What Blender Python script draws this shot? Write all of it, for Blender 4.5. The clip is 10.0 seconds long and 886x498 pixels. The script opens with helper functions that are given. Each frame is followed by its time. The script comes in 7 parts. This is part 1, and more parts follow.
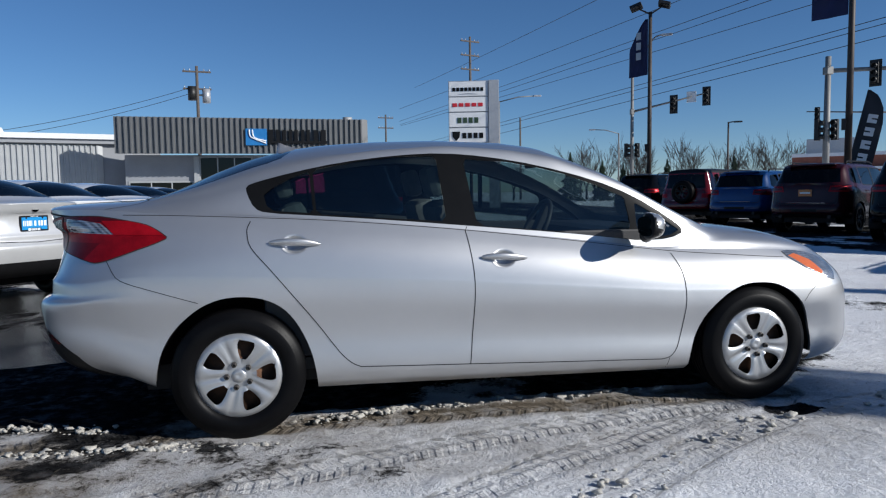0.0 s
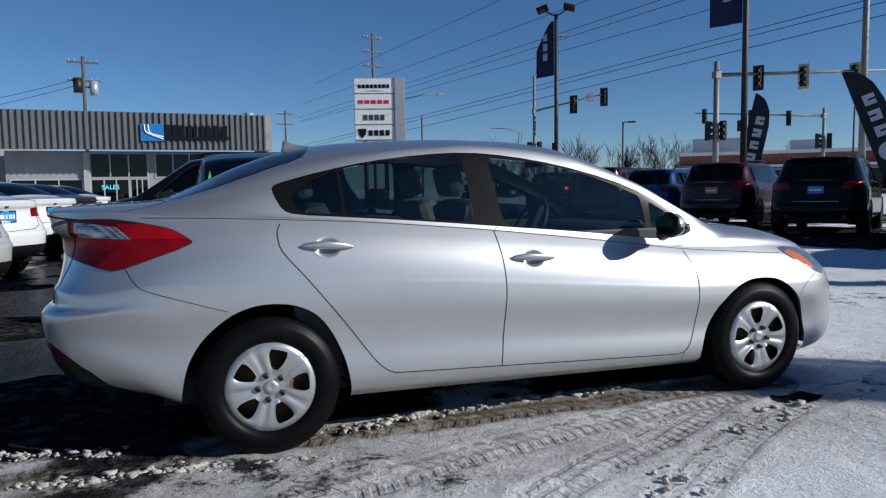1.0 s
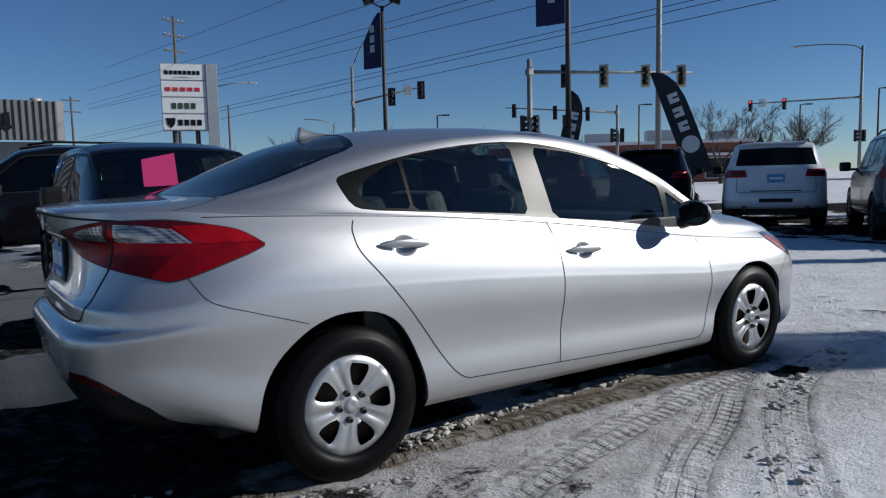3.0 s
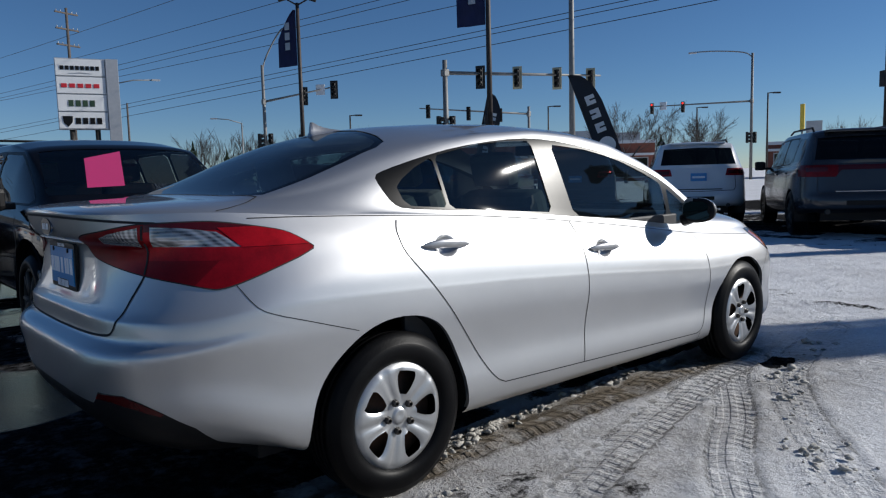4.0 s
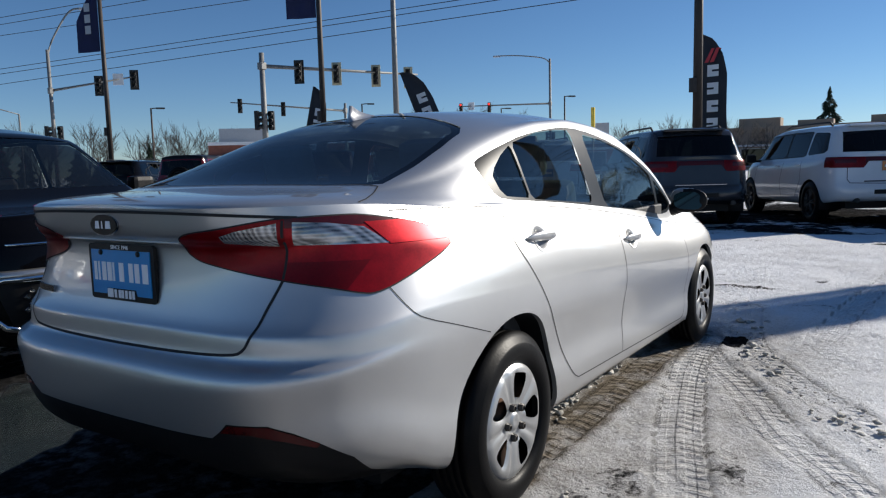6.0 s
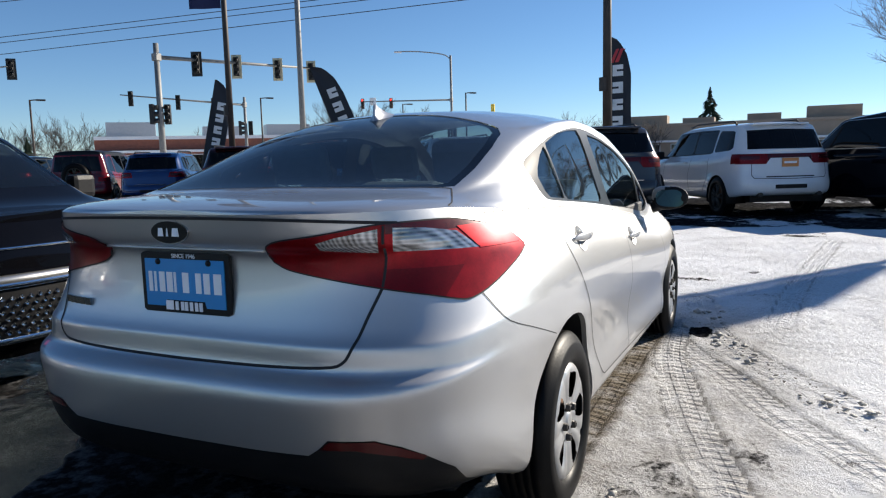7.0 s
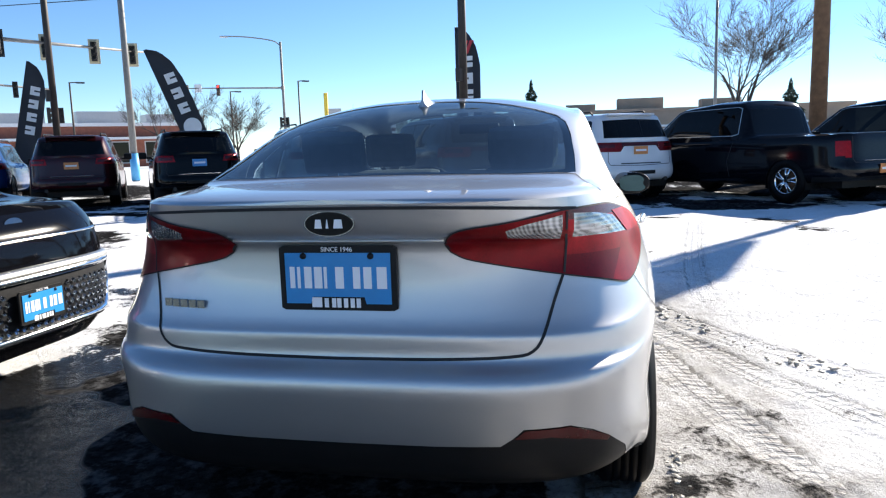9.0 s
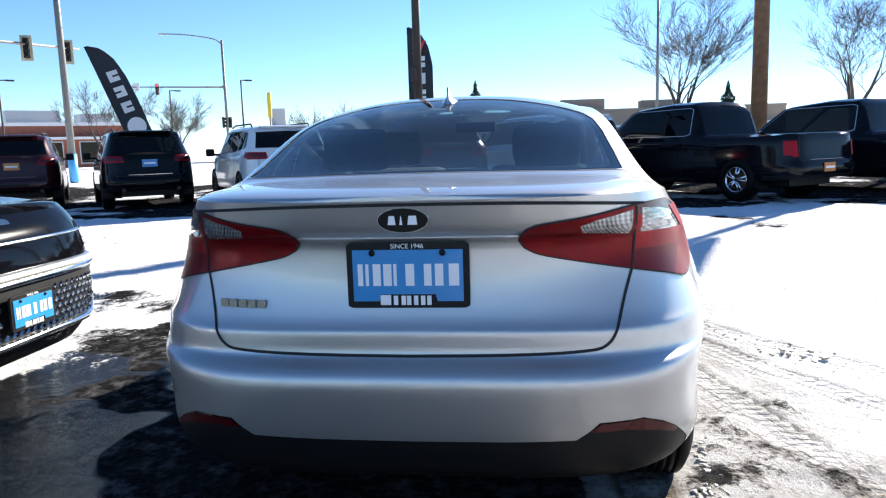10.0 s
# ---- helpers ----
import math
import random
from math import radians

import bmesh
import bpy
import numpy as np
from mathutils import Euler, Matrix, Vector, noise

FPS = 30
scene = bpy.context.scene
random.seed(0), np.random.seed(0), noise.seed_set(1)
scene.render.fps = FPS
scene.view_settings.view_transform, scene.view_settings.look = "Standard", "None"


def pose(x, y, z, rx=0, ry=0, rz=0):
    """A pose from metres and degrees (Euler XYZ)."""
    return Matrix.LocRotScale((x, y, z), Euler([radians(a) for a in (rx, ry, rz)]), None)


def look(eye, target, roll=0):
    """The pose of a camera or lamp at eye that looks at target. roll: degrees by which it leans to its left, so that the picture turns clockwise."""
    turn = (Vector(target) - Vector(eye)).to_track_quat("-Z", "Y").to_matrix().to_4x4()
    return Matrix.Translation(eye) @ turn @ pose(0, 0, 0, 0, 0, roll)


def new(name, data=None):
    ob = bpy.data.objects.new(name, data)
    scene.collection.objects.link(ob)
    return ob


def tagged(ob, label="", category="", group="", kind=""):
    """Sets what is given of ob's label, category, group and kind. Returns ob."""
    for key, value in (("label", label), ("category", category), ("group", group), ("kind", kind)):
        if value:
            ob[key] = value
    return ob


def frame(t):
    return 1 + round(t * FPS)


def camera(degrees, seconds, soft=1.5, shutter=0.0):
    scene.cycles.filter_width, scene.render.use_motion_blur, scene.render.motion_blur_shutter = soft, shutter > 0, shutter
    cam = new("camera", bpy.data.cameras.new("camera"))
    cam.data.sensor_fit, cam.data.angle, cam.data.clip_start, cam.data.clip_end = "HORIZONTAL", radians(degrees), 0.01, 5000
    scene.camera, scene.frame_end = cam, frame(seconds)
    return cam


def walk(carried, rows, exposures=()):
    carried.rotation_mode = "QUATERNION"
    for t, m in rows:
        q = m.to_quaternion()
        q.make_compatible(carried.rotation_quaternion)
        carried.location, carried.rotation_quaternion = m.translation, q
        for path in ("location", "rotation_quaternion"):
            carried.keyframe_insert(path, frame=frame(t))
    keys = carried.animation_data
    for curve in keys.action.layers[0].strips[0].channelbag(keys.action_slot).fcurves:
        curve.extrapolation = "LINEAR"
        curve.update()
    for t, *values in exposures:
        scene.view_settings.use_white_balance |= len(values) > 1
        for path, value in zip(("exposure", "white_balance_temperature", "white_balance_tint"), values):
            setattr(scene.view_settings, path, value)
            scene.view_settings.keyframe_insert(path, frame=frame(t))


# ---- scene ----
cam = camera(63.1, 10.0, 1.2)
PATH = [
    (0, (0.278, -4.261, 1.134), (0.676, -2.307, 0.979), -0.8),
    (0.5, (-0.018, -4.147, 1.146), (0.519, -2.227, 0.987), -0.9),
    (1, (-0.319, -4.021, 1.156), (0.347, -2.143, 0.99), -0.9),
    (1.5, (-0.592, -3.87, 1.161), (0.201, -2.042, 0.99), -1.0),
    (2, (-0.835, -3.675, 1.166), (0.077, -1.904, 0.986), -1.1),
    (2.5, (-1.056, -3.485, 1.174), (-0.029, -1.779, 0.983), -1.2),
    (4, (-1.592, -2.872, 1.173), (-0.263, -1.391, 0.971), -1.5),
    (4.5, (-1.743, -2.647, 1.164), (-0.319, -1.259, 0.959), -1.5),
    (5, (-1.895, -2.411, 1.158), (-0.376, -1.127, 0.945), -1.5),
    (5.5, (-2.018, -2.177, 1.156), (-0.423, -0.989, 0.94), -1.5),
    (7, (-2.354, -1.462, 1.198), (-0.552, -0.63, 0.957), -1.5),
    (7.5, (-2.442, -1.238, 1.201), (-0.593, -0.519, 0.951), -1.6),
    (8, (-2.5, -1.004, 1.212), (-0.607, -0.417, 0.95), -1.6),
    (8.5, (-2.565, -0.801, 1.21), (-0.642, -0.326, 0.935), -1.7),
    (9, (-2.61, -0.623, 1.212), (-0.669, -0.235, 0.93), -1.7),
    (9.5, (-2.642, -0.459, 1.204), (-0.685, -0.16, 0.922), -1.7),
    (10, (-2.654, -0.305, 1.209), (-0.689, -0.069, 0.924), -1.7),
]
walk(cam, [(t, look(eye, target, roll)) for t, eye, target, roll in PATH],
     [(0, 0.28, 5980, 10), (1, 0.2, 5980, 10), (2.5, 0.02, 6000, 10), (4.5, 0.09, 6120, 10), (5.5, 0.26, 6250, 10), (7, 0.98, 6750, 10), (8, 1.26, 6750, 10), (9, 1.60, 6700, 10), (10, 1.78, 6600, 10)])

# ---- world and sun ----
SUN_EL, SUN_AZ = 24.0, -34.0          # height, and turn from +x towards +y, in degrees
world = bpy.data.worlds.new("world")
scene.world = world
world.use_nodes = True
wn = world.node_tree
sky = wn.nodes.new("ShaderNodeTexSky")
sky.sky_type = 'NISHITA'
sky.sun_disc = False
sky.sun_elevation, sky.sun_rotation = radians(SUN_EL), radians(90 - SUN_AZ)
sky.altitude, sky.air_density, sky.dust_density, sky.ozone_density = 2200, 1.0, 0.03, 4.6
deep = wn.nodes.new("ShaderNodeHueSaturation")
deep.inputs["Saturation"].default_value = 1.07
wn.links.new(sky.outputs[0], deep.inputs["Color"])
wn.links.new(deep.outputs[0], wn.nodes["Background"].inputs[0])
wn.nodes["Background"].inputs[1].default_value = 0.066
sun = new("sun", bpy.data.lights.new("sun", 'SUN'))
sun.data.energy, sun.data.angle, sun.data.color = 4.5, radians(0.53), (1.0, 0.935, 0.83)
ce = math.cos(radians(SUN_EL))
sun.matrix_world = look((ce * math.cos(radians(SUN_AZ)) * 50, ce * math.sin(radians(SUN_AZ)) * 50, math.sin(radians(SUN_EL)) * 50), (0, 0, 0))


# ---- materials ----
def mat(name, base, rough=0.5, metal=0.0, coat=0.0, vary=0.12, scale=6.0, bump=0.0, bscale=80.0, spec=0.5, rvary=0.1):
    m = bpy.data.materials.new(name)
    m.use_nodes = True
    nt = m.node_tree
    b = nt.nodes["Principled BSDF"]
    b.inputs["Metallic"].default_value = metal
    b.inputs["Coat Weight"].default_value = coat
    b.inputs["Coat Roughness"].default_value = 0.04
    b.inputs["Specular IOR Level"].default_value = spec
    tc = nt.nodes.new("ShaderNodeTexCoord")
    n1 = nt.nodes.new("ShaderNodeTexNoise")
    n1.inputs["Scale"].default_value, n1.inputs["Detail"].default_value = scale, 6
    n2 = nt.nodes.new("ShaderNodeTexNoise")
    n2.inputs["Scale"].default_value, n2.inputs["Detail"].default_value = scale * 9, 3
    add = nt.nodes.new("ShaderNodeMath")
    add.operation = 'MULTIPLY_ADD'
    add.inputs[1].default_value = 0.4
    ramp = nt.nodes.new("ShaderNodeMapRange")
    ramp.inputs[1].default_value, ramp.inputs[2].default_value = 0.35, 1.05
    ramp.inputs[3].default_value, ramp.inputs[4].default_value = 1 - vary, 1 + vary
    mul = nt.nodes.new("ShaderNodeMix")
    mul.data_type, mul.blend_type = 'RGBA', 'MULTIPLY'
    mul.inputs[0].default_value = 1.0
    mul.inputs[6].default_value = (*base, 1)
    comb = nt.nodes.new("ShaderNodeCombineColor")
    L = nt.links.new
    L(tc.outputs["Object"], n1.inputs["Vector"])
    L(tc.outputs["Object"], n2.inputs["Vector"])
    L(n2.outputs[0], add.inputs[0])
    L(n1.outputs[0], add.inputs[2])
    L(add.outputs[0], ramp.inputs[0])
    for k in range(3):
        L(ramp.outputs[0], comb.inputs[k])
    L(comb.outputs[0], mul.inputs[7])
    L(mul.outputs[2], b.inputs["Base Color"])
    rr = nt.nodes.new("ShaderNodeMapRange")
    rr.inputs[1].default_value, rr.inputs[2].default_value = 0.3, 1.1
    rr.inputs[3].default_value, rr.inputs[4].default_value = max(0.02, rough - rvary * rough), min(1, rough + rvary * rough)
    L(add.outputs[0], rr.inputs[0])
    L(rr.outputs[0], b.inputs["Roughness"])
    if bump:
        n3 = nt.nodes.new("ShaderNodeTexNoise")
        n3.inputs["Scale"].default_value, n3.inputs["Detail"].default_value = bscale, 4
        bp = nt.nodes.new("ShaderNodeBump")
        bp.inputs["Strength"].default_value, bp.inputs["Distance"].default_value = 1.0, bump
        L(tc.outputs["Object"], n3.inputs["Vector"])
        L(n3.outputs[0], bp.inputs["Height"])
        L(bp.outputs[0], b.inputs["Normal"])
    return m


def glass_mat(name, tint, gloss=1.45, dust=0.012, film_on_face=False):
    m = bpy.data.materials.new(name)
    m.use_nodes = True
    nt = m.node_tree
    nt.nodes.remove(nt.nodes["Principled BSDF"])
    out = nt.nodes["Material Output"]
    tr = nt.nodes.new("ShaderNodeBsdfTransparent")
    tr.inputs[0].default_value = (*tint, 1)
    gl = nt.nodes.new("ShaderNodeBsdfGlossy")
    gl.inputs["Roughness"].default_value = 0.015
    lw, pw, fr = nt.nodes.new("ShaderNodeLayerWeight"), nt.nodes.new("ShaderNodeMath"), nt.nodes.new("ShaderNodeMapRange")
    lw.inputs[0].default_value = 0.5
    pw.operation = 'POWER'
    pw.inputs[1].default_value = 5.0
    fr.inputs[3].default_value, fr.inputs[4].default_value = ((gloss - 1) / (gloss + 1)) ** 2 * 1.6, 1.0
    nt.links.new(lw.outputs["Facing"], pw.inputs[0])
    nt.links.new(pw.outputs[0], fr.inputs[0])
    film = nt.nodes.new("ShaderNodeBsdfDiffuse" if film_on_face else "ShaderNodeBsdfTranslucent")
    film.inputs[0].default_value = (0.7, 0.75, 0.78, 1)
    veil = nt.nodes.new("ShaderNodeMixShader")
    veil.inputs[0].default_value = dust
    nt.links.new(tr.outputs[0], veil.inputs[1])
    nt.links.new(film.outputs[0], veil.inputs[2])
    mx = nt.nodes.new("ShaderNodeMixShader")
    nt.links.new(fr.outputs[0], mx.inputs[0])
    nt.links.new(veil.outputs[0], mx.inputs[1])
    nt.links.new(gl.outputs[0], mx.inputs[2])
    nt.links.new(mx.outputs[0], out.inputs[0])
    return m


def glow_mat(name, colour, strength):
    m = mat(name, colour, 0.4)
    b = m.node_tree.nodes["Principled BSDF"]
    b.inputs["Emission Color"].default_value = (*colour, 1)
    b.inputs["Emission Strength"].default_value = strength
    return m


CHROME_DK = mat("dark_chrome", (0.25, 0.25, 0.27), 0.15, 1.0)


def ribbed_lens(name, dark, pale, metal, pitch=0.0065):
    """A clear lamp lens: fine upright flutes over a bright reflector, crossed by faint level lines."""
    m = mat(name, pale, 0.12, metal, 1.0, 0.15, 40)
    nt = m.node_tree
    N, L = nt.nodes.new, nt.links.new
    b = nt.nodes["Principled BSDF"]
    tc, sep = N("ShaderNodeTexCoord"), N("ShaderNodeSeparateXYZ")
    L(tc.outputs["Object"], sep.inputs[0])

    def op(kind, a, c=None):
        n = N("ShaderNodeMath")
        n.operation = kind
        for i, v in enumerate((a, c)):
            if isinstance(v, (int, float)):
                n.inputs[i].default_value = v
            elif v is not None:
                L(v, n.inputs[i])
        return n.outputs[0]
    # the way along the lens: y on the tail, x on the flank
    along = op('SUBTRACT', op('MULTIPLY', op('ABSOLUTE', sep.outputs[1]), 0.9), op('MULTIPLY', sep.outputs[0], 0.6))
    flute = op('SINE', op('MULTIPLY', along, -2 * math.pi / pitch))
    level = op('SINE', op('MULTIPLY', sep.outputs[2], 2 * math.pi / 0.011))
    both = op('ADD', op('MULTIPLY', flute, 0.22), op('MULTIPLY', level, 0.10))
    patch = N("ShaderNodeTexNoise")
    patch.inputs["Scale"].default_value = 24
    L(tc.outputs["Object"], patch.inputs["Vector"])
    fac = op('ADD', op('ADD', both, 0.08), op('MULTIPLY', patch.outputs[0], 0.75))
    mix = N("ShaderNodeMix")
    mix.data_type = 'RGBA'
    L(fac, mix.inputs[0])
    mix.inputs[6].default_value, mix.inputs[7].default_value = (*dark, 1), (*pale, 1)
    L(mix.outputs[2], b.inputs["Base Color"])
    bp = N("ShaderNodeBump")
    bp.inputs["Distance"].default_value = 0.0012
    L(both, bp.inputs["Height"])
    L(bp.outputs[0], b.inputs["Normal"])
    return m


SILVER = mat("silver_paint", (0.49, 0.492, 0.497), 0.41, 0.81, 1.0, 0.02, 3.0, rvary=0.05)
GLASS = glass_mat("tinted_glass", (0.27, 0.34, 0.345), 1.5)
SCREEN = glass_mat("windscreen_glass", (0.86, 0.90, 0.89), 1.5)
REARGLASS = glass_mat("rear_glass", (0.26, 0.36, 0.41), 1.55, 0.012, True)
DARKGLASS = glass_mat("privacy_glass", (0.05, 0.055, 0.06), 1.33, 0.004)
LENS_CLEAR = ribbed_lens("clear_lens", (0.02, 0.022, 0.026), (0.58, 0.59, 0.61), 0.6)
LENS_RED = mat("red_lens", (0.26, 0.003, 0.008), 0.3, 0.45, 0.12, 0.4, 18, spec=0.2)
LENS_DARKRED = mat("dark_red_lens", (0.15, 0.002, 0.005), 0.3, 0.45, 0.12, 0.4, 18, spec=0.2)
LENS_BRIGHT = mat("bright_red_lens", (0.40, 0.005, 0.012), 0.3, 0.5, 0.12, 0.35, 18, spec=0.2)
BADGE_BLACK = mat("badge_black", (0.006, 0.006, 0.007), 0.3, spec=0.12)
LENS_AMBER = mat("amber_lens", (0.6, 0.14, 0.03), 0.15, 0.0, 1.0, 0.2, 30)
BLACKPLASTIC = mat("black_plastic", (0.008, 0.008, 0.009), 0.45, 0.0, 0.0, 0.2, 20, 0.0005, 300, spec=0.2)
GREYPLASTIC = mat("window_trim_black", (0.006, 0.006, 0.006), 0.3, 0.0, 0.0, 0.2, 8, spec=0.14)
GAP_SHADE = mat("panel_gap_and_shade", (0.012, 0.012, 0.014), 0.8, vary=0.3)
RUBBER = mat("tyre_rubber", (0.0035, 0.0035, 0.004), 0.42, 0.0, 0.0, 0.3, 12, 0.0004, 120, spec=0.10)
WHEELSILVER = mat("hubcap_silver", (0.42, 0.425, 0.43), 0.34, 0.65, 0.2, 0.08, 10)
RUST = mat("rusty_brake", (0.11, 0.055, 0.03), 0.8, 0.3, 0.0, 0.5, 25)
MIRRORGLASS = mat("mirror_glass", (0.035, 0.065, 0.075), 0.03, 1.0)
CHROME = mat("chrome", (0.78, 0.79, 0.8), 0.08, 1.0, 0.0, 0.05, 10)
STEEL_DK = mat("dark_steel", (0.05, 0.045, 0.04), 0.55, 0.4, 0.0, 0.4, 15)
PLATE_BLUE = mat("plate_blue", (0.012, 0.235, 0.56), 0.4, 0.0, 0.2, 0.06, 30)
WHITE_INK = mat("white_print", (0.8, 0.82, 0.85), 0.45, vary=0.03)
FABRIC = mat("grey_seat_fabric", (0.26, 0.255, 0.25), 0.9, vary=0.2, scale=20, bump=0.001, bscale=400)
DASH = mat("dark_dashboard", (0.03, 0.03, 0.032), 0.6, vary=0.15, scale=20, bump=0.0005, bscale=300)
CABINLINER = mat("cabin_liner", (0.3, 0.29, 0.27), 0.85, vary=0.1, scale=12)
BLACKPAINT = mat("black_paint", (0.003, 0.003, 0.004), 0.07, 0.0, 0.14, 0.2, 4, spec=0.1)
NAVYPAINT = mat("dark_navy_paint", (0.004, 0.0045, 0.007), 0.08, 0.0, 0.16, 0.2, 4, spec=0.12)
MAROON = mat("maroon_paint", (0.032, 0.004, 0.006), 0.25, 0.1, 0.5, 0.15, 4, spec=0.15)
BLUEPAINT = mat("blue_paint", (0.004, 0.034, 0.13), 0.2, 0.2, 0.35, 0.12, 4)
REDPAINT = mat("red_paint", (0.13, 0.005, 0.007), 0.18, 0.0, 0.3, 0.12, 4)
WHITEPAINT = mat("white_paint", (0.66, 0.67, 0.69), 0.24, 0.0, 1.0, 0.05, 4)
GREYPAINT = mat("grey_paint", (0.035, 0.036, 0.042), 0.22, 0.3, 0.35, 0.1, 4)
PINK = mat("pink_paper", (0.72, 0.025, 0.20), 0.7, vary=0.05)
GREENPAPER = mat("green_sticker", (0.15, 0.7, 0.2), 0.7, vary=0.05)
POLE_DARK = mat("dark_brown_pole", (0.045, 0.035, 0.03), 0.6, 0.2, 0.0, 0.3, 6)
POLE_GREY = mat("galvanised_pole", (0.20, 0.20, 0.195), 0.6, 0.2, 0.0, 0.2, 8)
WOODPOLE = mat("weathered_wood_pole", (0.20, 0.11, 0.06), 0.85, 0.0, 0.0, 0.45, 5, 0.006, 25)
OLDPOLE = mat("old_grey_pole", (0.09, 0.075, 0.065), 0.85, 0.0, 0.0, 0.4, 5, 0.006, 25)
FLAGBLUE = mat("navy_flag_cloth", (0.012, 0.018, 0.07), 0.8, vary=0.25, scale=4)
FLAGBLACK = mat("black_flag_cloth", (0.022, 0.026, 0.035), 0.8, vary=0.25, scale=4)
SIGWHITE = mat("white_sign_panel", (0.72, 0.73, 0.74), 0.4, vary=0.05)
SIGGREY = mat("silver_sign_cladding", (0.42, 0.43, 0.45), 0.4, 0.4, vary=0.08)
SIGBLACK = mat("signal_black", (0.01, 0.01, 0.01), 0.5, vary=0.2)
SIGYELLOW = mat("signal_backplate_edge", (0.5, 0.45, 0.3), 0.5, vary=0.1)
RIBGREY = mat("ribbed_grey_metal", (0.125, 0.13, 0.135), 0.55, 0.2, 0.0, 0.1, 2)
RIBLIGHT = mat("ribbed_light_metal", (0.36, 0.37, 0.375), 0.5, 0.2, 0.0, 0.08, 2)
WALLGREY = mat("painted_wall_grey", (0.25, 0.26, 0.28), 0.7, vary=0.12, scale=1)
ROOFWHITE = mat("white_roof_edge", (0.7, 0.71, 0.72), 0.5, vary=0.06)
BRICKRED = mat("red_brick_wall", (0.25, 0.09, 0.06), 0.85, vary=0.25, scale=3, bump=0.01, bscale=8)
TANWALL = mat("tan_stucco", (0.30, 0.235, 0.18), 0.85, vary=0.15, scale=1)
SIGNBLUE = mat("sign_blue", (0.02, 0.16, 0.42), 0.4, vary=0.06)
SIGNRED = mat("sign_red", (0.5, 0.02, 0.03), 0.4, vary=0.06)
SIGNDARK = mat("sign_dark_letters", (0.008, 0.009, 0.011), 0.7, vary=0.06, spec=0.1)
SIGNGREEN = mat("sign_olive_letters", (0.03, 0.06, 0.03), 0.4, vary=0.06)
BARK = mat("bare_bark", (0.055, 0.047, 0.042), 0.9, vary=0.35, scale=5, bump=0.01, bscale=20)
NEEDLE = mat("spruce_needles", (0.02, 0.04, 0.02), 0.8, vary=0.4, scale=3)
WIREMAT = mat("cable_black", (0.01, 0.01, 0.011), 0.6)
LIGHTBLUE = mat("light_blue_bollard", (0.1, 0.42, 0.75), 0.45, vary=0.1)
RED_ON = glow_mat("red_signal_on", (0.9, 0.03, 0.02), 2.0)
CYAN_SIGN = glow_mat("blue_sales_sign", (0.1, 0.55, 0.8), 0.8)
ORANGEPLATE = mat("orange_plate", (0.6, 0.22, 0.06), 0.4, vary=0.06)
SATIN = mat("satin_silver_trim", (0.6, 0.59, 0.57), 0.32, 0.9, 0.0, 0.06, 12)
LIGHTGREY = mat("pale_silver_paint", (0.58, 0.585, 0.59), 0.3, 0.4, 0.6, 0.05, 4)
LENS_REFLECTOR = mat("red_reflector", (0.07, 0.002, 0.004), 0.25, 0.3, 0.1, 0.2, 60)


# ---- building tools ----
def mesh_of(name, verts, faces, normals=None, smooth=True):
    me = bpy.data.meshes.new(name)
    me.from_pydata([tuple(v) for v in verts], [], [tuple(f) for f in faces])
    if smooth:
        me.polygons.foreach_set("use_smooth", [True] * len(me.polygons))
    me.validate()
    if normals is not None and len(normals) == len(me.vertices):
        me.normals_split_custom_set_from_vertices([tuple(n) for n in normals])
    me.update()
    return me


def part(name, me, material, parent=None, label="", smooth=None):
    """Links a mesh, or a bmesh, as one object under a thing or a part."""
    if isinstance(me, bmesh.types.BMesh):
        bm, me = me, bpy.data.meshes.new(name)
        bm.to_mesh(me)
        bm.free()
        if smooth:
            me.polygons.foreach_set("use_smooth", [True] * len(me.polygons))
    if not me.materials:
        me.materials.append(material)
    ob = new(name, me)
    ob.parent = parent
    if label:
        ob["label"] = label
    return ob


def thing(name, label, category, m=None, group="", kind=""):
    ob = new(name)
    ob.empty_display_size = 0.2
    if m is not None:
        ob.matrix_basis = m
    return tagged(ob, label, category, group, kind)


def table(pairs, soft=0.05):
    """A smooth curve through pairs of x and value."""
    xs, ys = np.array(pairs, float).T
    gx = np.linspace(xs[0] - 0.5, xs[-1] + 0.5, 1600)
    gy = np.interp(gx, xs, ys)
    if soft > 0:
        step = gx[1] - gx[0]
        k = np.exp(-0.5 * (np.arange(-int(4 * soft / step), int(4 * soft / step) + 1) * step / soft) ** 2)
        n = len(k) // 2
        gy = np.convolve(np.pad(gy, n, mode="edge"), k / k.sum(), "valid")
    return lambda x: np.interp(x, gx, gy)


def box(bm, x0, x1, y0, y1, z0, z1, bevel=0.0):
    r = bmesh.ops.create_cube(bm, size=1.0, matrix=Matrix.LocRotScale(((x0 + x1) / 2, (y0 + y1) / 2, (z0 + z1) / 2), None, (x1 - x0, y1 - y0, z1 - z0)))
    if bevel:
        es = list({e for v in r["verts"] for e in v.link_edges})
        bmesh.ops.bevel(bm, geom=es, offset=bevel, segments=2, affect='EDGES', profile=0.6)
    return bm


def boxed(x0, x1, y0, y1, z0, z1, bevel=0.0):
    return box(bmesh.new(), x0, x1, y0, y1, z0, z1, bevel)


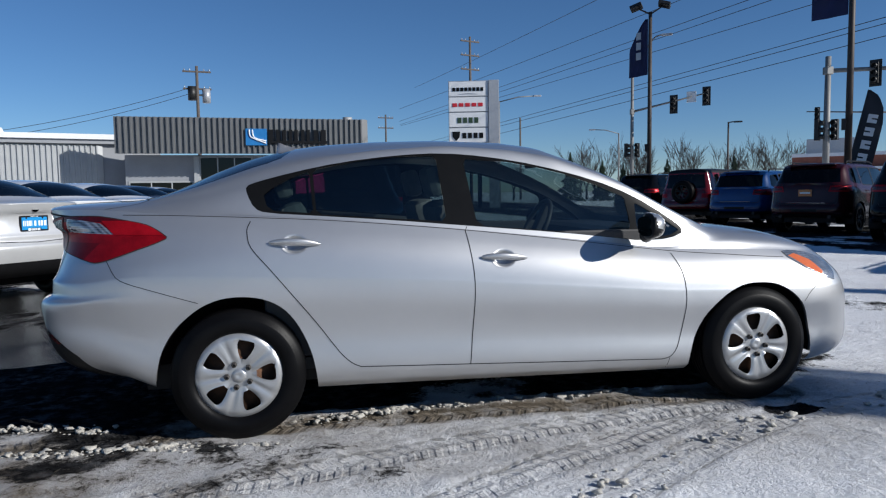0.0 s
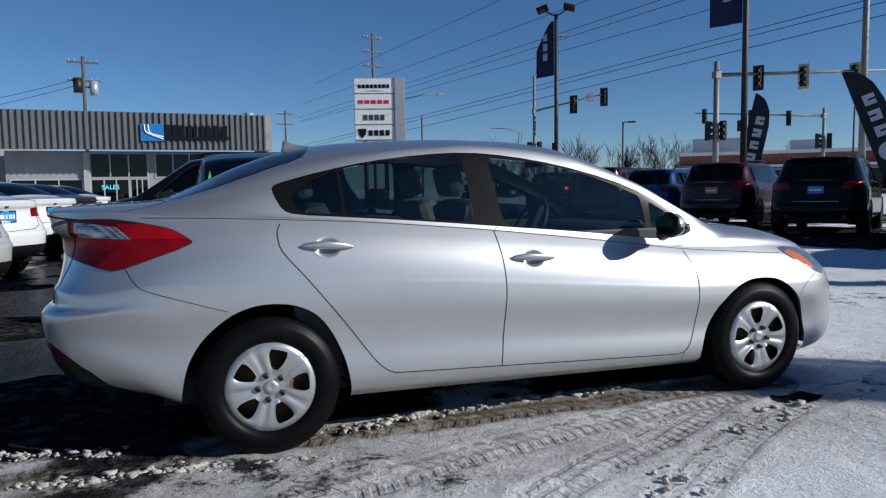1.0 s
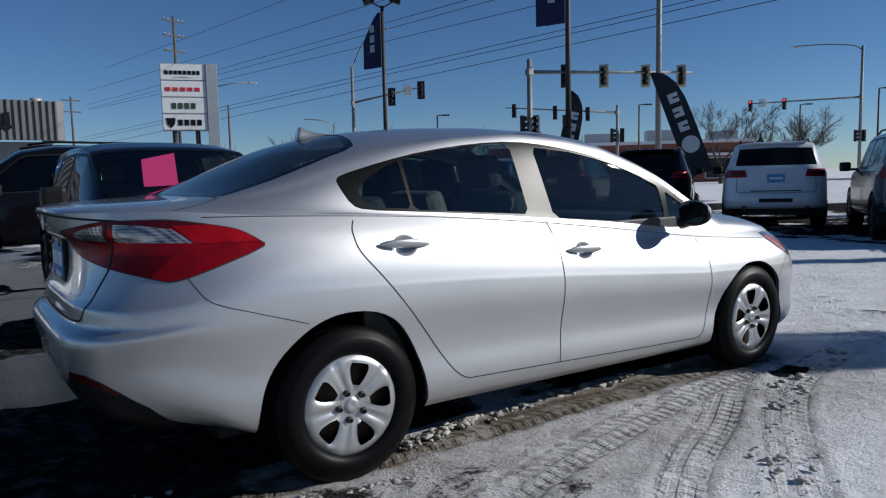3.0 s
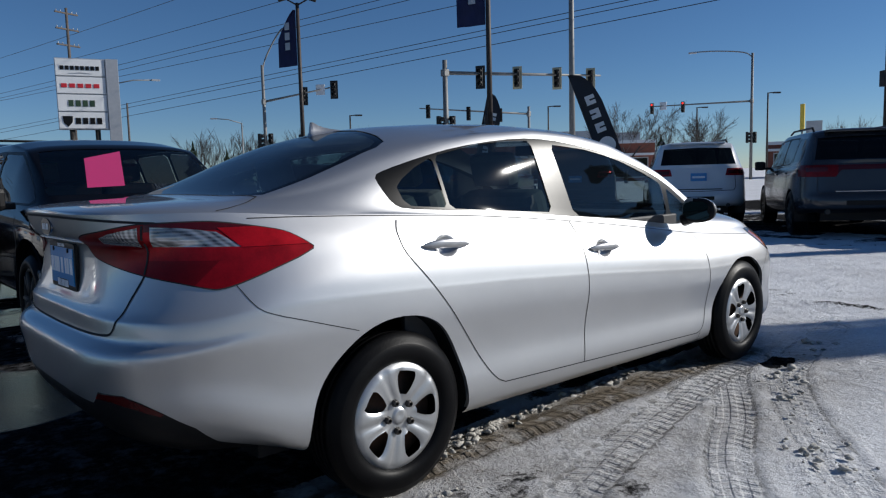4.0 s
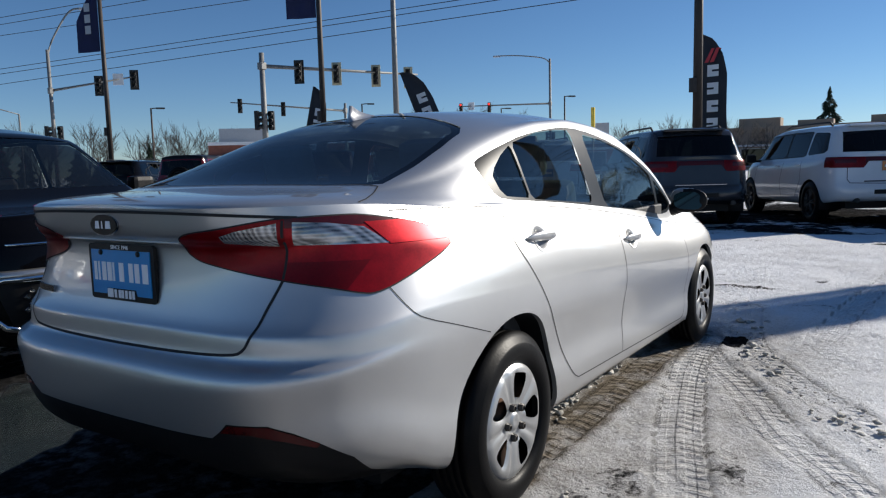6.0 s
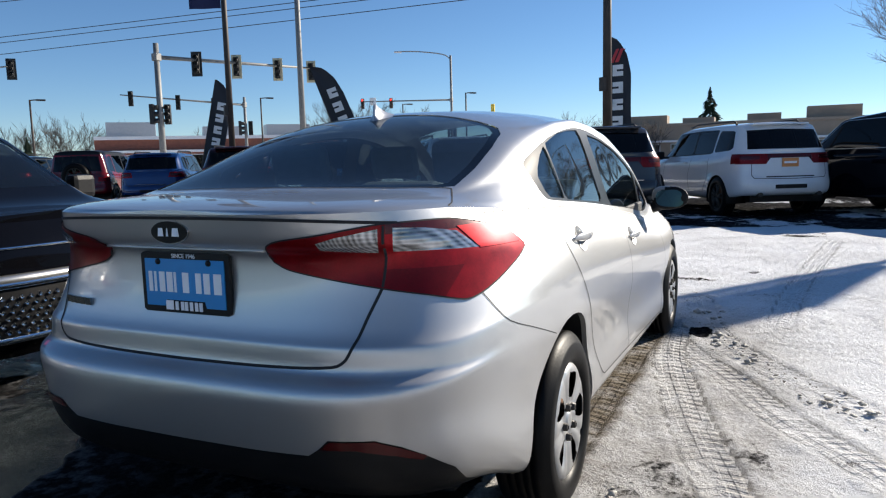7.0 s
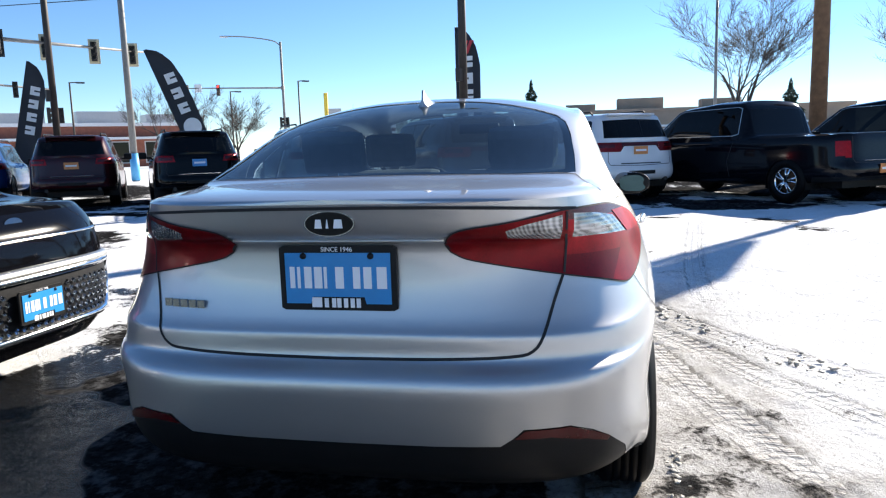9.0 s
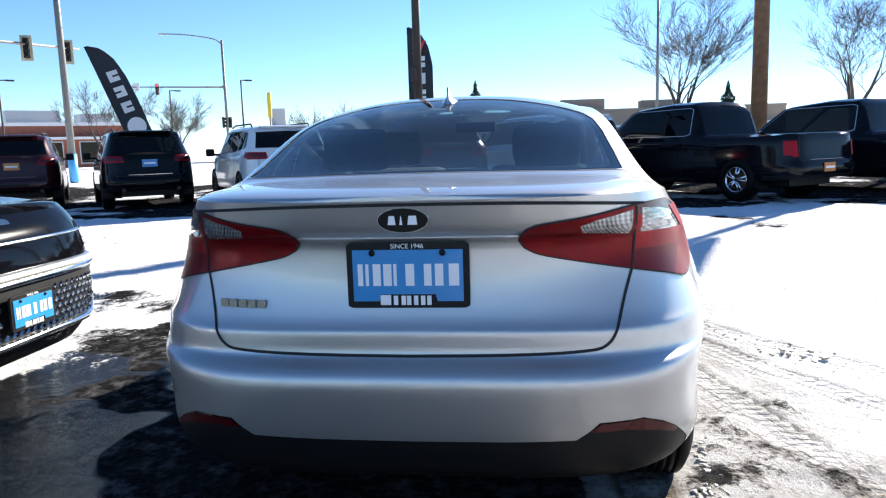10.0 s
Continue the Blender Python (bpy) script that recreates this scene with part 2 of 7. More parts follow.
def tube(points, radius, sides=8, ends=True):
    """A round bar along points, with one radius or a radius for each point."""
    pts = [Vector(p) for p in points]
    rad = radius if isinstance(radius, (list, tuple)) else [radius] * len(pts)
    bm, rings = bmesh.new(), []
    for i, p in enumerate(pts):
        d = (pts[min(i + 1, len(pts) - 1)] - pts[max(i - 1, 0)]).normalized()
        a = d.orthogonal().normalized() if abs(d.z) < 0.95 else Vector((1, 0, 0))
        a = (a - a.dot(d) * d).normalized()
        if abs(d.z) < 0.95:
            a = Vector((0, 0, 1)) - d.z * d
            a.normalize()
        b = d.cross(a)
        rings.append([bm.verts.new(p + rad[i] * (math.cos(2 * math.pi * k / sides) * a + math.sin(2 * math.pi * k / sides) * b)) for k in range(sides)])
    for r0, r1 in zip(rings, rings[1:]):
        for k in range(sides):
            bm.faces.new((r0[k], r0[(k + 1) % sides], r1[(k + 1) % sides], r1[k]))
    if ends:
        bm.faces.new(rings[0][::-1])
        bm.faces.new(rings[-1])
    for f in bm.faces:
        f.smooth = sides > 5 and len(f.verts) == 4
    return bm


def lathe(profile, sides=48, axis="y"):
    """Turns a profile of (radius, along) round an axis."""
    verts, faces, n = [], [], len(profile)
    for k in range(sides):
        c, s = math.cos(2 * math.pi * k / sides), math.sin(2 * math.pi * k / sides)
        for r, a in profile:
            verts.append((r * c, a, r * s) if axis == "y" else (r * c, r * s, a))
    for k in range(sides):
        k2 = (k + 1) % sides
        for i in range(n - 1):
            f = (k * n + i, k * n + i + 1, k2 * n + i + 1, k2 * n + i)
            faces.append(f if axis == "y" else f[::-1])
    return verts, faces


def plate(outline, depth, axis="y", at=0.0):
    """A flat outline of (u, v) with thickness; axis x: u is y, axis y: u is x, axis z: u, v are x, y."""
    bm = bmesh.new()

    def place(u, v, d):
        return {"x": (at + d, u, v), "y": (u, at + d, v), "z": (u, v, at + d)}[axis]
    lo = [bm.verts.new(place(u, v, 0)) for u, v in outline]
    hi = [bm.verts.new(place(u, v, depth)) for u, v in outline]
    bm.faces.new(lo)
    bm.faces.new(hi[::-1])
    for i in range(len(lo)):
        j = (i + 1) % len(lo)
        bm.faces.new((lo[i], hi[i], hi[j], lo[j]))
    bmesh.ops.recalc_face_normals(bm, faces=bm.faces)
    return bm


def inside(p, poly):
    x, y = p
    hit = False
    for (x0, y0), (x1, y1) in zip(poly, poly[1:] + poly[:1]):
        if (y0 > y) != (y1 > y) and x < (x1 - x0) * (y - y0) / (y1 - y0) + x0:
            hit = not hit
    return hit


def rounded(poly, times=2, k=0.2):
    """Softens the corners of a closed outline."""
    for _ in range(times):
        out = []
        for (x0, y0), (x1, y1) in zip(poly, poly[1:] + poly[:1]):
            out += [(x0 + k * (x1 - x0), y0 + k * (y1 - y0)), (x1 + k * (x0 - x1), y1 + k * (y0 - y1))]
        poly = out
    return poly


class Skin:
    """Half of a vehicle's sheet metal (y below 0), which can be cut along outlines into panels."""

    def __init__(self):
        self.v, self.n, self.f = [], [], []

    def grid(self, rows):
        """Adds a grid of points, and works out its normals."""
        g = np.array(rows, float)
        du, dv = np.gradient(g, axis=1), np.gradient(g, axis=0)
        nn = np.cross(du, dv)
        ln = np.linalg.norm(nn, axis=2, keepdims=True)
        nn = nn / np.maximum(ln, 1e-9)
        b, w = len(self.v), g.shape[1]
        self.v += [tuple(p) for p in g.reshape(-1, 3)]
        self.n += [tuple(p) for p in nn.reshape(-1, 3)]
        for i in range(g.shape[0] - 1):
            for j in range(w - 1):
                a = b + i * w + j
                q = [a, a + 1, a + w + 1, a + w]
                pts = {tuple(np.round(self.v[k], 5)) for k in q}
                if len(pts) >= 3:
                    self.f.append(q)
        return self

    def cut(self, poly, proj, want=None):
        """Splits the faces along a closed outline given in the plane of proj(x, y, z)."""
        uv = [proj(*p) for p in self.v]
        for (ax, ay), (bx, by) in zip(poly, poly[1:] + poly[:1]):
            lx, hx, ly, hy = min(ax, bx) - 1e-4, max(ax, bx) + 1e-4, min(ay, by) - 1e-4, max(ay, by) + 1e-4
            nx, ny = by - ay, ax - bx
            ln = math.hypot(nx, ny)
            if ln < 1e-9:
                continue
            nx, ny, split, keep, fresh = nx / ln, ny / ln, {}, [], []
            for f in self.f:
                us = [uv[k] for k in f]
                if max(u[0] for u in us) < lx or min(u[0] for u in us) > hx or max(u[1] for u in us) < ly or min(u[1] for u in us) > hy \
                        or (want and not want(self.v[f[0]], self.n[f[0]])):
                    keep.append(f)
                    continue
                d = [(u[0] - ax) * nx + (u[1] - ay) * ny for u in us]
                if min(d) > -1e-6 or max(d) < 1e-6:
                    keep.append(f)
                    continue
                one, two = [], []
                for i, k in enumerate(f):
                    j = (i + 1) % len(f)
                    if d[i] >= -1e-6:
                        one.append(k)
                    if d[i] <= 1e-6:
                        two.append(k)
                    if (d[i] > 1e-6 and d[j] < -1e-6) or (d[i] < -1e-6 and d[j] > 1e-6):
                        key = (min(k, f[j]), max(k, f[j]))
                        if key not in split:
                            t = d[i] / (d[i] - d[j])
                            p = tuple(a + (b - a) * t for a, b in zip(self.v[k], self.v[f[j]]))
                            m = Vector(self.n[k]).lerp(Vector(self.n[f[j]]), t).normalized()
                            split[key] = len(self.v)
                            self.v.append(p)
                            self.n.append(tuple(m))
                            uv.append(proj(*p))
                        one.append(split[key])
                        two.append(split[key])
                fresh += [g for g in (one, two) if len(g) > 2]
            self.f = keep + fresh
        return self

    def take(self, poly, proj, want=None):
        """Cuts an outline out, and gives the faces inside it as a new skin."""
        self.cut(poly, proj, want)
        got, rest = [], []
        for f in self.f:
            c = tuple(sum(self.v[k][i] for k in f) / len(f) for i in range(3))
            ok = (not want or want(self.v[f[0]], self.n[f[0]])) and inside(proj(*c), poly)
            (got if ok else rest).append(f)
        self.f = rest
        s = Skin()
        s.v, s.n, s.f = self.v[:], self.n[:], got
        return s

    def mesh(self, name, out=0.0, side="right"):
        """side: right, left, or both halves in one mesh."""
        used = sorted({k for f in self.f for k in f})
        at = {k: i for i, k in enumerate(used)}
        v = [tuple(a + out * b for a, b in zip(self.v[k], self.n[k])) for k in used]
        n = [self.n[k] for k in used]
        f = [[at[k] for k in g] for g in self.f]
        mv, mn, mf = [(x, -y, z) for x, y, z in v], [(x, -y, z) for x, y, z in n], [g[::-1] for g in f]
        if side == "left":
            v, n, f = mv, mn, mf
        elif side == "both":
            f = f + [[k + len(v) for k in g] for g in mf]
            v, n = v + mv, n + mn
        return mesh_of(name, v, f, n)


def ribbon(points, normals, width, out):
    """A narrow strip that follows points on a surface."""
    P, N = [Vector(p) for p in points], [Vector(n) for n in normals]
    v, f = [], []
    for i, p in enumerate(P):
        d = (P[min(i + 1, len(P) - 1)] - P[max(i - 1, 0)]).normalized()
        s = d.cross(N[i]).normalized() * width / 2
        v += [tuple(p + s + N[i] * out), tuple(p - s + N[i] * out)]
        if i:
            f.append((2 * i - 2, 2 * i - 1, 2 * i + 1, 2 * i))
    return v, f


# ---- ground ----
def lattice(n, seed):
    return np.random.RandomState(seed).rand(n, n)


def value_noise(x, y, size, seed, octaves=4):
    """Smooth noise from 0 to 1 with its largest lumps that many metres wide."""
    out, amp, tot = 0, 1.0, 0
    for o in range(octaves):
        g = lattice(256, seed + o)
        u, v = x / size * 2 ** o + 31.7 * o, y / size * 2 ** o + 17.3 * o
        i, j = np.floor(u).astype(int), np.floor(v).astype(int)
        a, b = u - i, v - j
        a, b = a * a * (3 - 2 * a), b * b * (3 - 2 * b)
        i0, i1, j0, j1 = i % 256, (i + 1) % 256, j % 256, (j + 1) % 256
        out = out + amp * ((g[i0, j0] * (1 - a) + g[i1, j0] * a) * (1 - b) + (g[i0, j1] * (1 - a) + g[i1, j1] * a) * b)
        tot, amp = tot + amp, amp * 0.5
    return out / tot


TRACKS = [  # centre line of a tyre's way, half-width, dirt
    ([(-1.2, -0.72), (0.4, -0.69), (1.06, -0.70), (2.12, -0.69), (2.9, -0.72)], 0.10, 1.0),
    ([(-0.8, -1.62), (0.0, -1.40), (0.5, -1.27), (1.06, -1.12), (2.03, -0.92), (2.8, -0.85)], 0.11, 0.35),
    ([(0.0, -2.3), (0.6, -1.88), (1.15, -1.53), (1.7, -1.28), (2.35, -0.94), (2.9, -0.80)], 0.10, 0.25),
    ([(0.6, -2.55), (1.0, -2.15), (1.5, -1.78), (2.14, -1.37), (2.8, -1.1), (4.0, -0.9)], 0.11, 0.12),
    ([(3.0, -1.5), (5.0, -1.7), (8.5, -2.2)], 0.10, 0.1),
]


def axis(lo, hi, fine0, fine1, mid0, mid1, step, mstep):
    a = np.arange(fine0, fine1 + 1e-6, step)
    b = np.arange(mid0, fine0 - mstep / 2, mstep)
    c = np.arange(fine1 + mstep, mid1, mstep)
    far0 = mid0 - np.geomspace(0.6, mid0 - lo, 22)[::-1]
    far1 = mid1 + np.geomspace(0.6, hi - mid1, 22)
    return np.concatenate([far0, b, a, c, far1])


def build_ground():
    xs = axis(-3000, 3000, -2.4, 5.0, -7.5, 15.0, 0.026, 0.085)
    ys = axis(-3000, 3000, -4.0, 2.6, -9.0, 13.0, 0.026, 0.085)
    X, Y = np.meshgrid(xs, ys, indexing="ij")
    near = np.clip(1.2 - np.hypot((X - 3) / 12, (Y - 1) / 12), 0, 1)
    big = value_noise(X, Y, 1.6, 3)
    lump = value_noise(X, Y, 0.35, 11)
    fine = value_noise(X, Y, 0.09, 23, 3)
    # where the asphalt shows: behind and beyond the car, thinly elsewhere
    wet = np.full_like(X, 0.18)
    wet += 0.62 * smooth01((Y + 0.55) / 0.5) * smooth01((4.3 - X) / 1.6) * smooth01((6.5 - Y) / 2) * (1 - 0.42 * smooth01((Y - 1.3) / 0.8) * smooth01((X - 0.2) / 1.0))
    wet += 0.26 * smooth01((-0.25 - X) / 0.5) * smooth01((Y + 0.95) / 0.3) * smooth01((9.0 - Y) / 3)
    wet += 0.60 * smooth01((9.0 - X) / 2) * smooth01((Y - 5.0) / 2) * smooth01((46 - Y) / 2) * (1 - smooth01((6.5 - Y) / 2) * smooth01((4.3 - X) / 1.6)) - 0.45 * smooth01((-2.7 - X) / 0.8) * smooth01((1.3 - Y) / 1.0) + 0.10 * smooth01((-0.2 - X) / 0.5) * smooth01((Y + 1.6) / 0.6) * smooth01((X + 2.9) / 0.5)
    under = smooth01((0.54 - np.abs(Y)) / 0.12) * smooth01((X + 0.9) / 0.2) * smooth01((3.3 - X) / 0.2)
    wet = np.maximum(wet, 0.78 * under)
    # asphalt bared along the far row puts the vehicles' shade into the ground colour
    row = smooth01((X - 9.8) / 1.0) * smooth01((25 - X) / 3)
    wet = np.maximum(wet, 0.66 * row)
    wet = wet - 0.75 * smooth01((-3.0 - X) / 1.0) * smooth01((0.9 - Y) / 0.8)
    hole = np.exp(-(((X - 2.78) / 0.20) ** 2 + ((Y + 1.02) / 0.09) ** 2) ** 1.5)
    wet = np.clip(wet + (big - 0.5) * 1.15 + (lump - 0.5) * 0.5, 0, 1)
    wet = np.maximum(wet, hole)
    snow = 1 - wet
    band = np.zeros_like(X)
    ts, td, dirt = np.zeros_like(X), np.zeros_like(X), np.zeros_like(X)
    berm = np.zeros_like(X)
    for line, half, d in TRACKS:
        P = np.array(curve2(line))
        seg = np.concatenate([[0], np.cumsum(np.hypot(*np.diff(P, axis=0).T))])
        m = (X > -3) & (X < 10) & (Y > -6) & (Y < 0)
        px, py = X[m], Y[m]
        best, bs, bd = np.full(px.shape, 9.0), np.zeros(px.shape), np.zeros(px.shape)
        for (ax, ay), (bx, by), s0 in zip(P, P[1:], seg):
            L = math.hypot(bx - ax, by - ay)
            ux, uy = (bx - ax) / L, (by - ay) / L
            t = np.clip((px - ax) * ux + (py - ay) * uy, 0, L)
            dd = np.hypot(px - ax - t * ux, py - ay - t * uy)
            sg = (px - ax) * uy - (py - ay) * ux
            ok = dd < best
            best, bs, bd = np.where(ok, dd, best), np.where(ok, s0 + t, bs), np.where(ok, np.sign(sg) * dd, bd)
        k = smooth01((half - best) / 0.02)
        b0, s0, d0, q0, r0 = band[m], ts[m], td[m], dirt[m], berm[m]
        more = k > b0
        k = k * (1.0 if d > 0.2 else 0.55)
        band[m], ts[m], td[m] = np.maximum(b0, k), np.where(more, bs, s0), np.where(more, bd / half, d0)
        dirt[m] = np.maximum(q0, d * smooth01((half + 0.12 - best) / 0.14))
        berm[m] = np.maximum(r0, np.exp(-((best - half - 0.03) / 0.03) ** 2))
    # dirty slush near the car's flank
    dirt = np.maximum(dirt, 0.55 * smooth01((Y + 1.9) / 0.6) * smooth01((-0.5 - Y) / 0.1) * smooth01((3.6 - X) / 0.8) * (0.4 + 0.9 * big))
    dirt = np.maximum(dirt, 0.95 * smooth01((0.6 - X) / 1.0) * smooth01((X + 3.6) / 0.8) * smooth01((Y + 2.9) / 0.8) * (0.35 + 1.1 * lump))
    Z = near * ((big - 0.5) * 0.012 + snow * ((lump - 0.45) * 0.028 + (fine - 0.5) * 0.016) - band * snow * 0.010 + berm * (1 - band) * snow * (0.002 + 0.016 * fine) - hole * 0.02)
    edge = np.clip(1 - np.abs(wet - 0.5) / 0.12, 0, 1)
    Z += near * edge * (lump * fine) * 0.035
    Z += -0.006 * near
    puddle = smooth01((value_noise(X, Y, 0.9, 41) - 0.80 + 0.46 * smooth01((Y - 0.6) / 1.0) * smooth01((4 - X) / 2)) / 0.10)
    n0, n1 = X.shape
    idx = np.arange(n0 * n1).reshape(n0, n1)
    q = np.stack([idx[:-1, :-1], idx[1:, :-1], idx[1:, 1:], idx[:-1, 1:]], -1).reshape(-1, 4)
    me = bpy.data.meshes.new("ground")
    me.vertices.add(n0 * n1)
    me.vertices.foreach_set("co", np.stack([X, Y, Z], -1).ravel())
    me.loops.add(len(q) * 4)
    me.loops.foreach_set("vertex_index", q.ravel())
    me.polygons.add(len(q))
    me.polygons.foreach_set("loop_start", np.arange(0, len(q) * 4, 4))
    me.polygons.foreach_set("loop_total", np.full(len(q), 4))
    me.polygons.foreach_set("use_smooth", np.ones(len(q), bool))
    me.update()
    for nm, arr in (("wet", wet), ("band", band), ("puddle", puddle), ("along", ts), ("across", td), ("dirt", np.clip(dirt, 0, 1))):
        at = me.attributes.new(nm, 'FLOAT', 'POINT')
        at.data.foreach_set("value", arr.ravel().astype(np.float32))
    me.materials.append(ground_mat())
    ob = new("ground", me)
    return tagged(ob, "trampled snow and slush with tyre tracks over wet asphalt", "ground", kind="structure")


def smooth01(x):
    x = np.clip(x, 0, 1)
    return x * x * (3 - 2 * x)


def curve2(pts, n=8):
    P = [np.array(pts[0]) * 2 - np.array(pts[1])] + [np.array(p) for p in pts] + [np.array(pts[-1]) * 2 - np.array(pts[-2])]
    out = []
    for a, b, c, d in zip(P, P[1:], P[2:], P[3:]):
        for t in np.linspace(0, 1, n, endpoint=False):
            out.append(tuple(0.5 * (2 * b + (c - a) * t + (2 * a - 5 * b + 4 * c - d) * t * t + (3 * b - a - 3 * c + d) * t ** 3)))
    return out + [tuple(pts[-1])]


def ground_mat():
    m = bpy.data.materials.new("snow_and_asphalt")
    m.use_nodes = True
    nt = m.node_tree
    N, L = nt.nodes.new, nt.links.new
    b = nt.nodes["Principled BSDF"]

    def attr(nm):
        a = N("ShaderNodeAttribute")
        a.attribute_name = nm
        return a.outputs["Fac"]

    def math_(op, a, c, clamp=False):
        n = N("ShaderNodeMath")
        n.operation, n.use_clamp = op, clamp
        for i, v in enumerate((a, c)):
            if v is None:
                continue
            if isinstance(v, (int, float)):
                n.inputs[i].default_value = v
            else:
                L(v, n.inputs[i])
        return n.outputs[0]

    def noise_(scale, detail=5, rough=0.55):
        n = N("ShaderNodeTexNoise")
        n.inputs["Scale"].default_value, n.inputs["Detail"].default_value, n.inputs["Roughness"].default_value = scale, detail, rough
        L(tc.outputs["Object"], n.inputs["Vector"])
        return n.outputs[0]

    def span(v, a, c, lo=0.0, hi=1.0):
        n = N("ShaderNodeMapRange")
        n.clamp = True
        for i, k in enumerate((a, c, lo, hi)):
            n.inputs[i + 1].default_value = k
        L(v, n.inputs[0])
        return n.outputs[0]

    def mix(f, a, c):
        n = N("ShaderNodeMix")
        n.data_type = 'RGBA'
        L(f, n.inputs[0])
        for i, v in ((6, a), (7, c)):
            if isinstance(v, tuple):
                n.inputs[i].default_value = (*v, 1)
            else:
                L(v, n.inputs[i])
        return n.outputs[2]
    tc = N("ShaderNodeTexCoord")
    sep = N("ShaderNodeSeparateXYZ")
    L(tc.outputs["Object"], sep.inputs[0])
    wet, band, along, across, dirt = (attr(k) for k in ("wet", "band", "along", "across", "dirt"))
    fine, mid, big = noise_(38, 6, 0.65), noise_(6, 6), noise_(0.8, 5)
    # cover: 1 is snow
    w = math_('ADD', wet, math_('MULTIPLY', math_('SUBTRACT', mid, 0.5), 0.55))
    w = math_('ADD', w, math_('MULTIPLY', math_('SUBTRACT', fine, 0.5), 0.35))
    cover = span(w, 0.56, 0.47)
    d = math_('MULTIPLY', dirt, span(mid, 0.25, 0.7, 0.5, 1.15))
    d = math_('ADD', d, span(big, 0.45, 0.8, 0.0, 0.22), True)
    d = math_('ADD', d, math_('MULTIPLY', span(fine, 0.52, 0.7), 0.26), True)
    snow = mix(d, (0.80, 0.81, 0.83), (0.175, 0.15, 0.12))
    asphalt = mix(span(fine, 0.35, 0.7), (0.006, 0.006, 0.007), (0.022, 0.0215, 0.021))
    asphalt = mix(span(mid, 0.62, 0.75, 0, 0.5), asphalt, (0.12, 0.10, 0.085))
    pud = attr("puddle")
    film = math_('MULTIPLY', span(noise_(11, 8, 0.7), 0.47, 0.62), span(noise_(2.2, 4), 0.36, 0.6))
    film = math_('MULTIPLY', film, math_('SUBTRACT', 1.0, span(pud, 0.25, 0.6)))
    asphalt = mix(math_('MULTIPLY', film, 0.7), asphalt, (0.14, 0.14, 0.145))
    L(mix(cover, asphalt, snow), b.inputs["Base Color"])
    r_as = span(pud, 0.25, 0.6, 0.85, 0.05)
    L(math_("ADD", math_("MULTIPLY", span(pud, 0.25, 0.6), 0.35), 0.0), b.inputs["Specular IOR Level"])
    rough = math_('ADD', math_('MULTIPLY', cover, 0.62), math_('MULTIPLY', math_('SUBTRACT', 1.0, cover), r_as))
    L(rough, b.inputs["Roughness"])
    # tread: slanted blocks on both halves of each track
    ph = math_('ADD', math_('MULTIPLY', along, 2 * math.pi / 0.066), math_('MULTIPLY', math_('ABSOLUTE', across, None), 4.0))
    blocks = math_('SINE', ph, None)
    ribs = math_('COSINE', math_('MULTIPLY', across, 9.5), None)
    tread = math_('MULTIPLY', math_('ADD', span(blocks, -0.5, 0.3), math_('MULTIPLY', span(ribs, -0.3, 0.3), 0.7)), band)
    tread = math_('MULTIPLY', tread, span(mid, 0.36, 0.52))
    h = math_('ADD', math_('MULTIPLY', fine, math_('MULTIPLY', cover, 0.017)), math_('MULTIPLY', tread, 0.014))
    h = math_('ADD', h, math_('MULTIPLY', noise_(110, 5, 0.65), 0.009))
    h = math_('ADD', h, math_('MULTIPLY', cover, 0.012))
    h = math_('ADD', h, math_('MULTIPLY', film, 0.010))
    bp = N("ShaderNodeBump")
    bp.inputs["Distance"].default_value = 1.0
    bp.inputs["Strength"].default_value = 0.9
    L(h, bp.inputs["Height"])
    L(bp.outputs[0], b.inputs["Normal"])
    return m


build_ground()


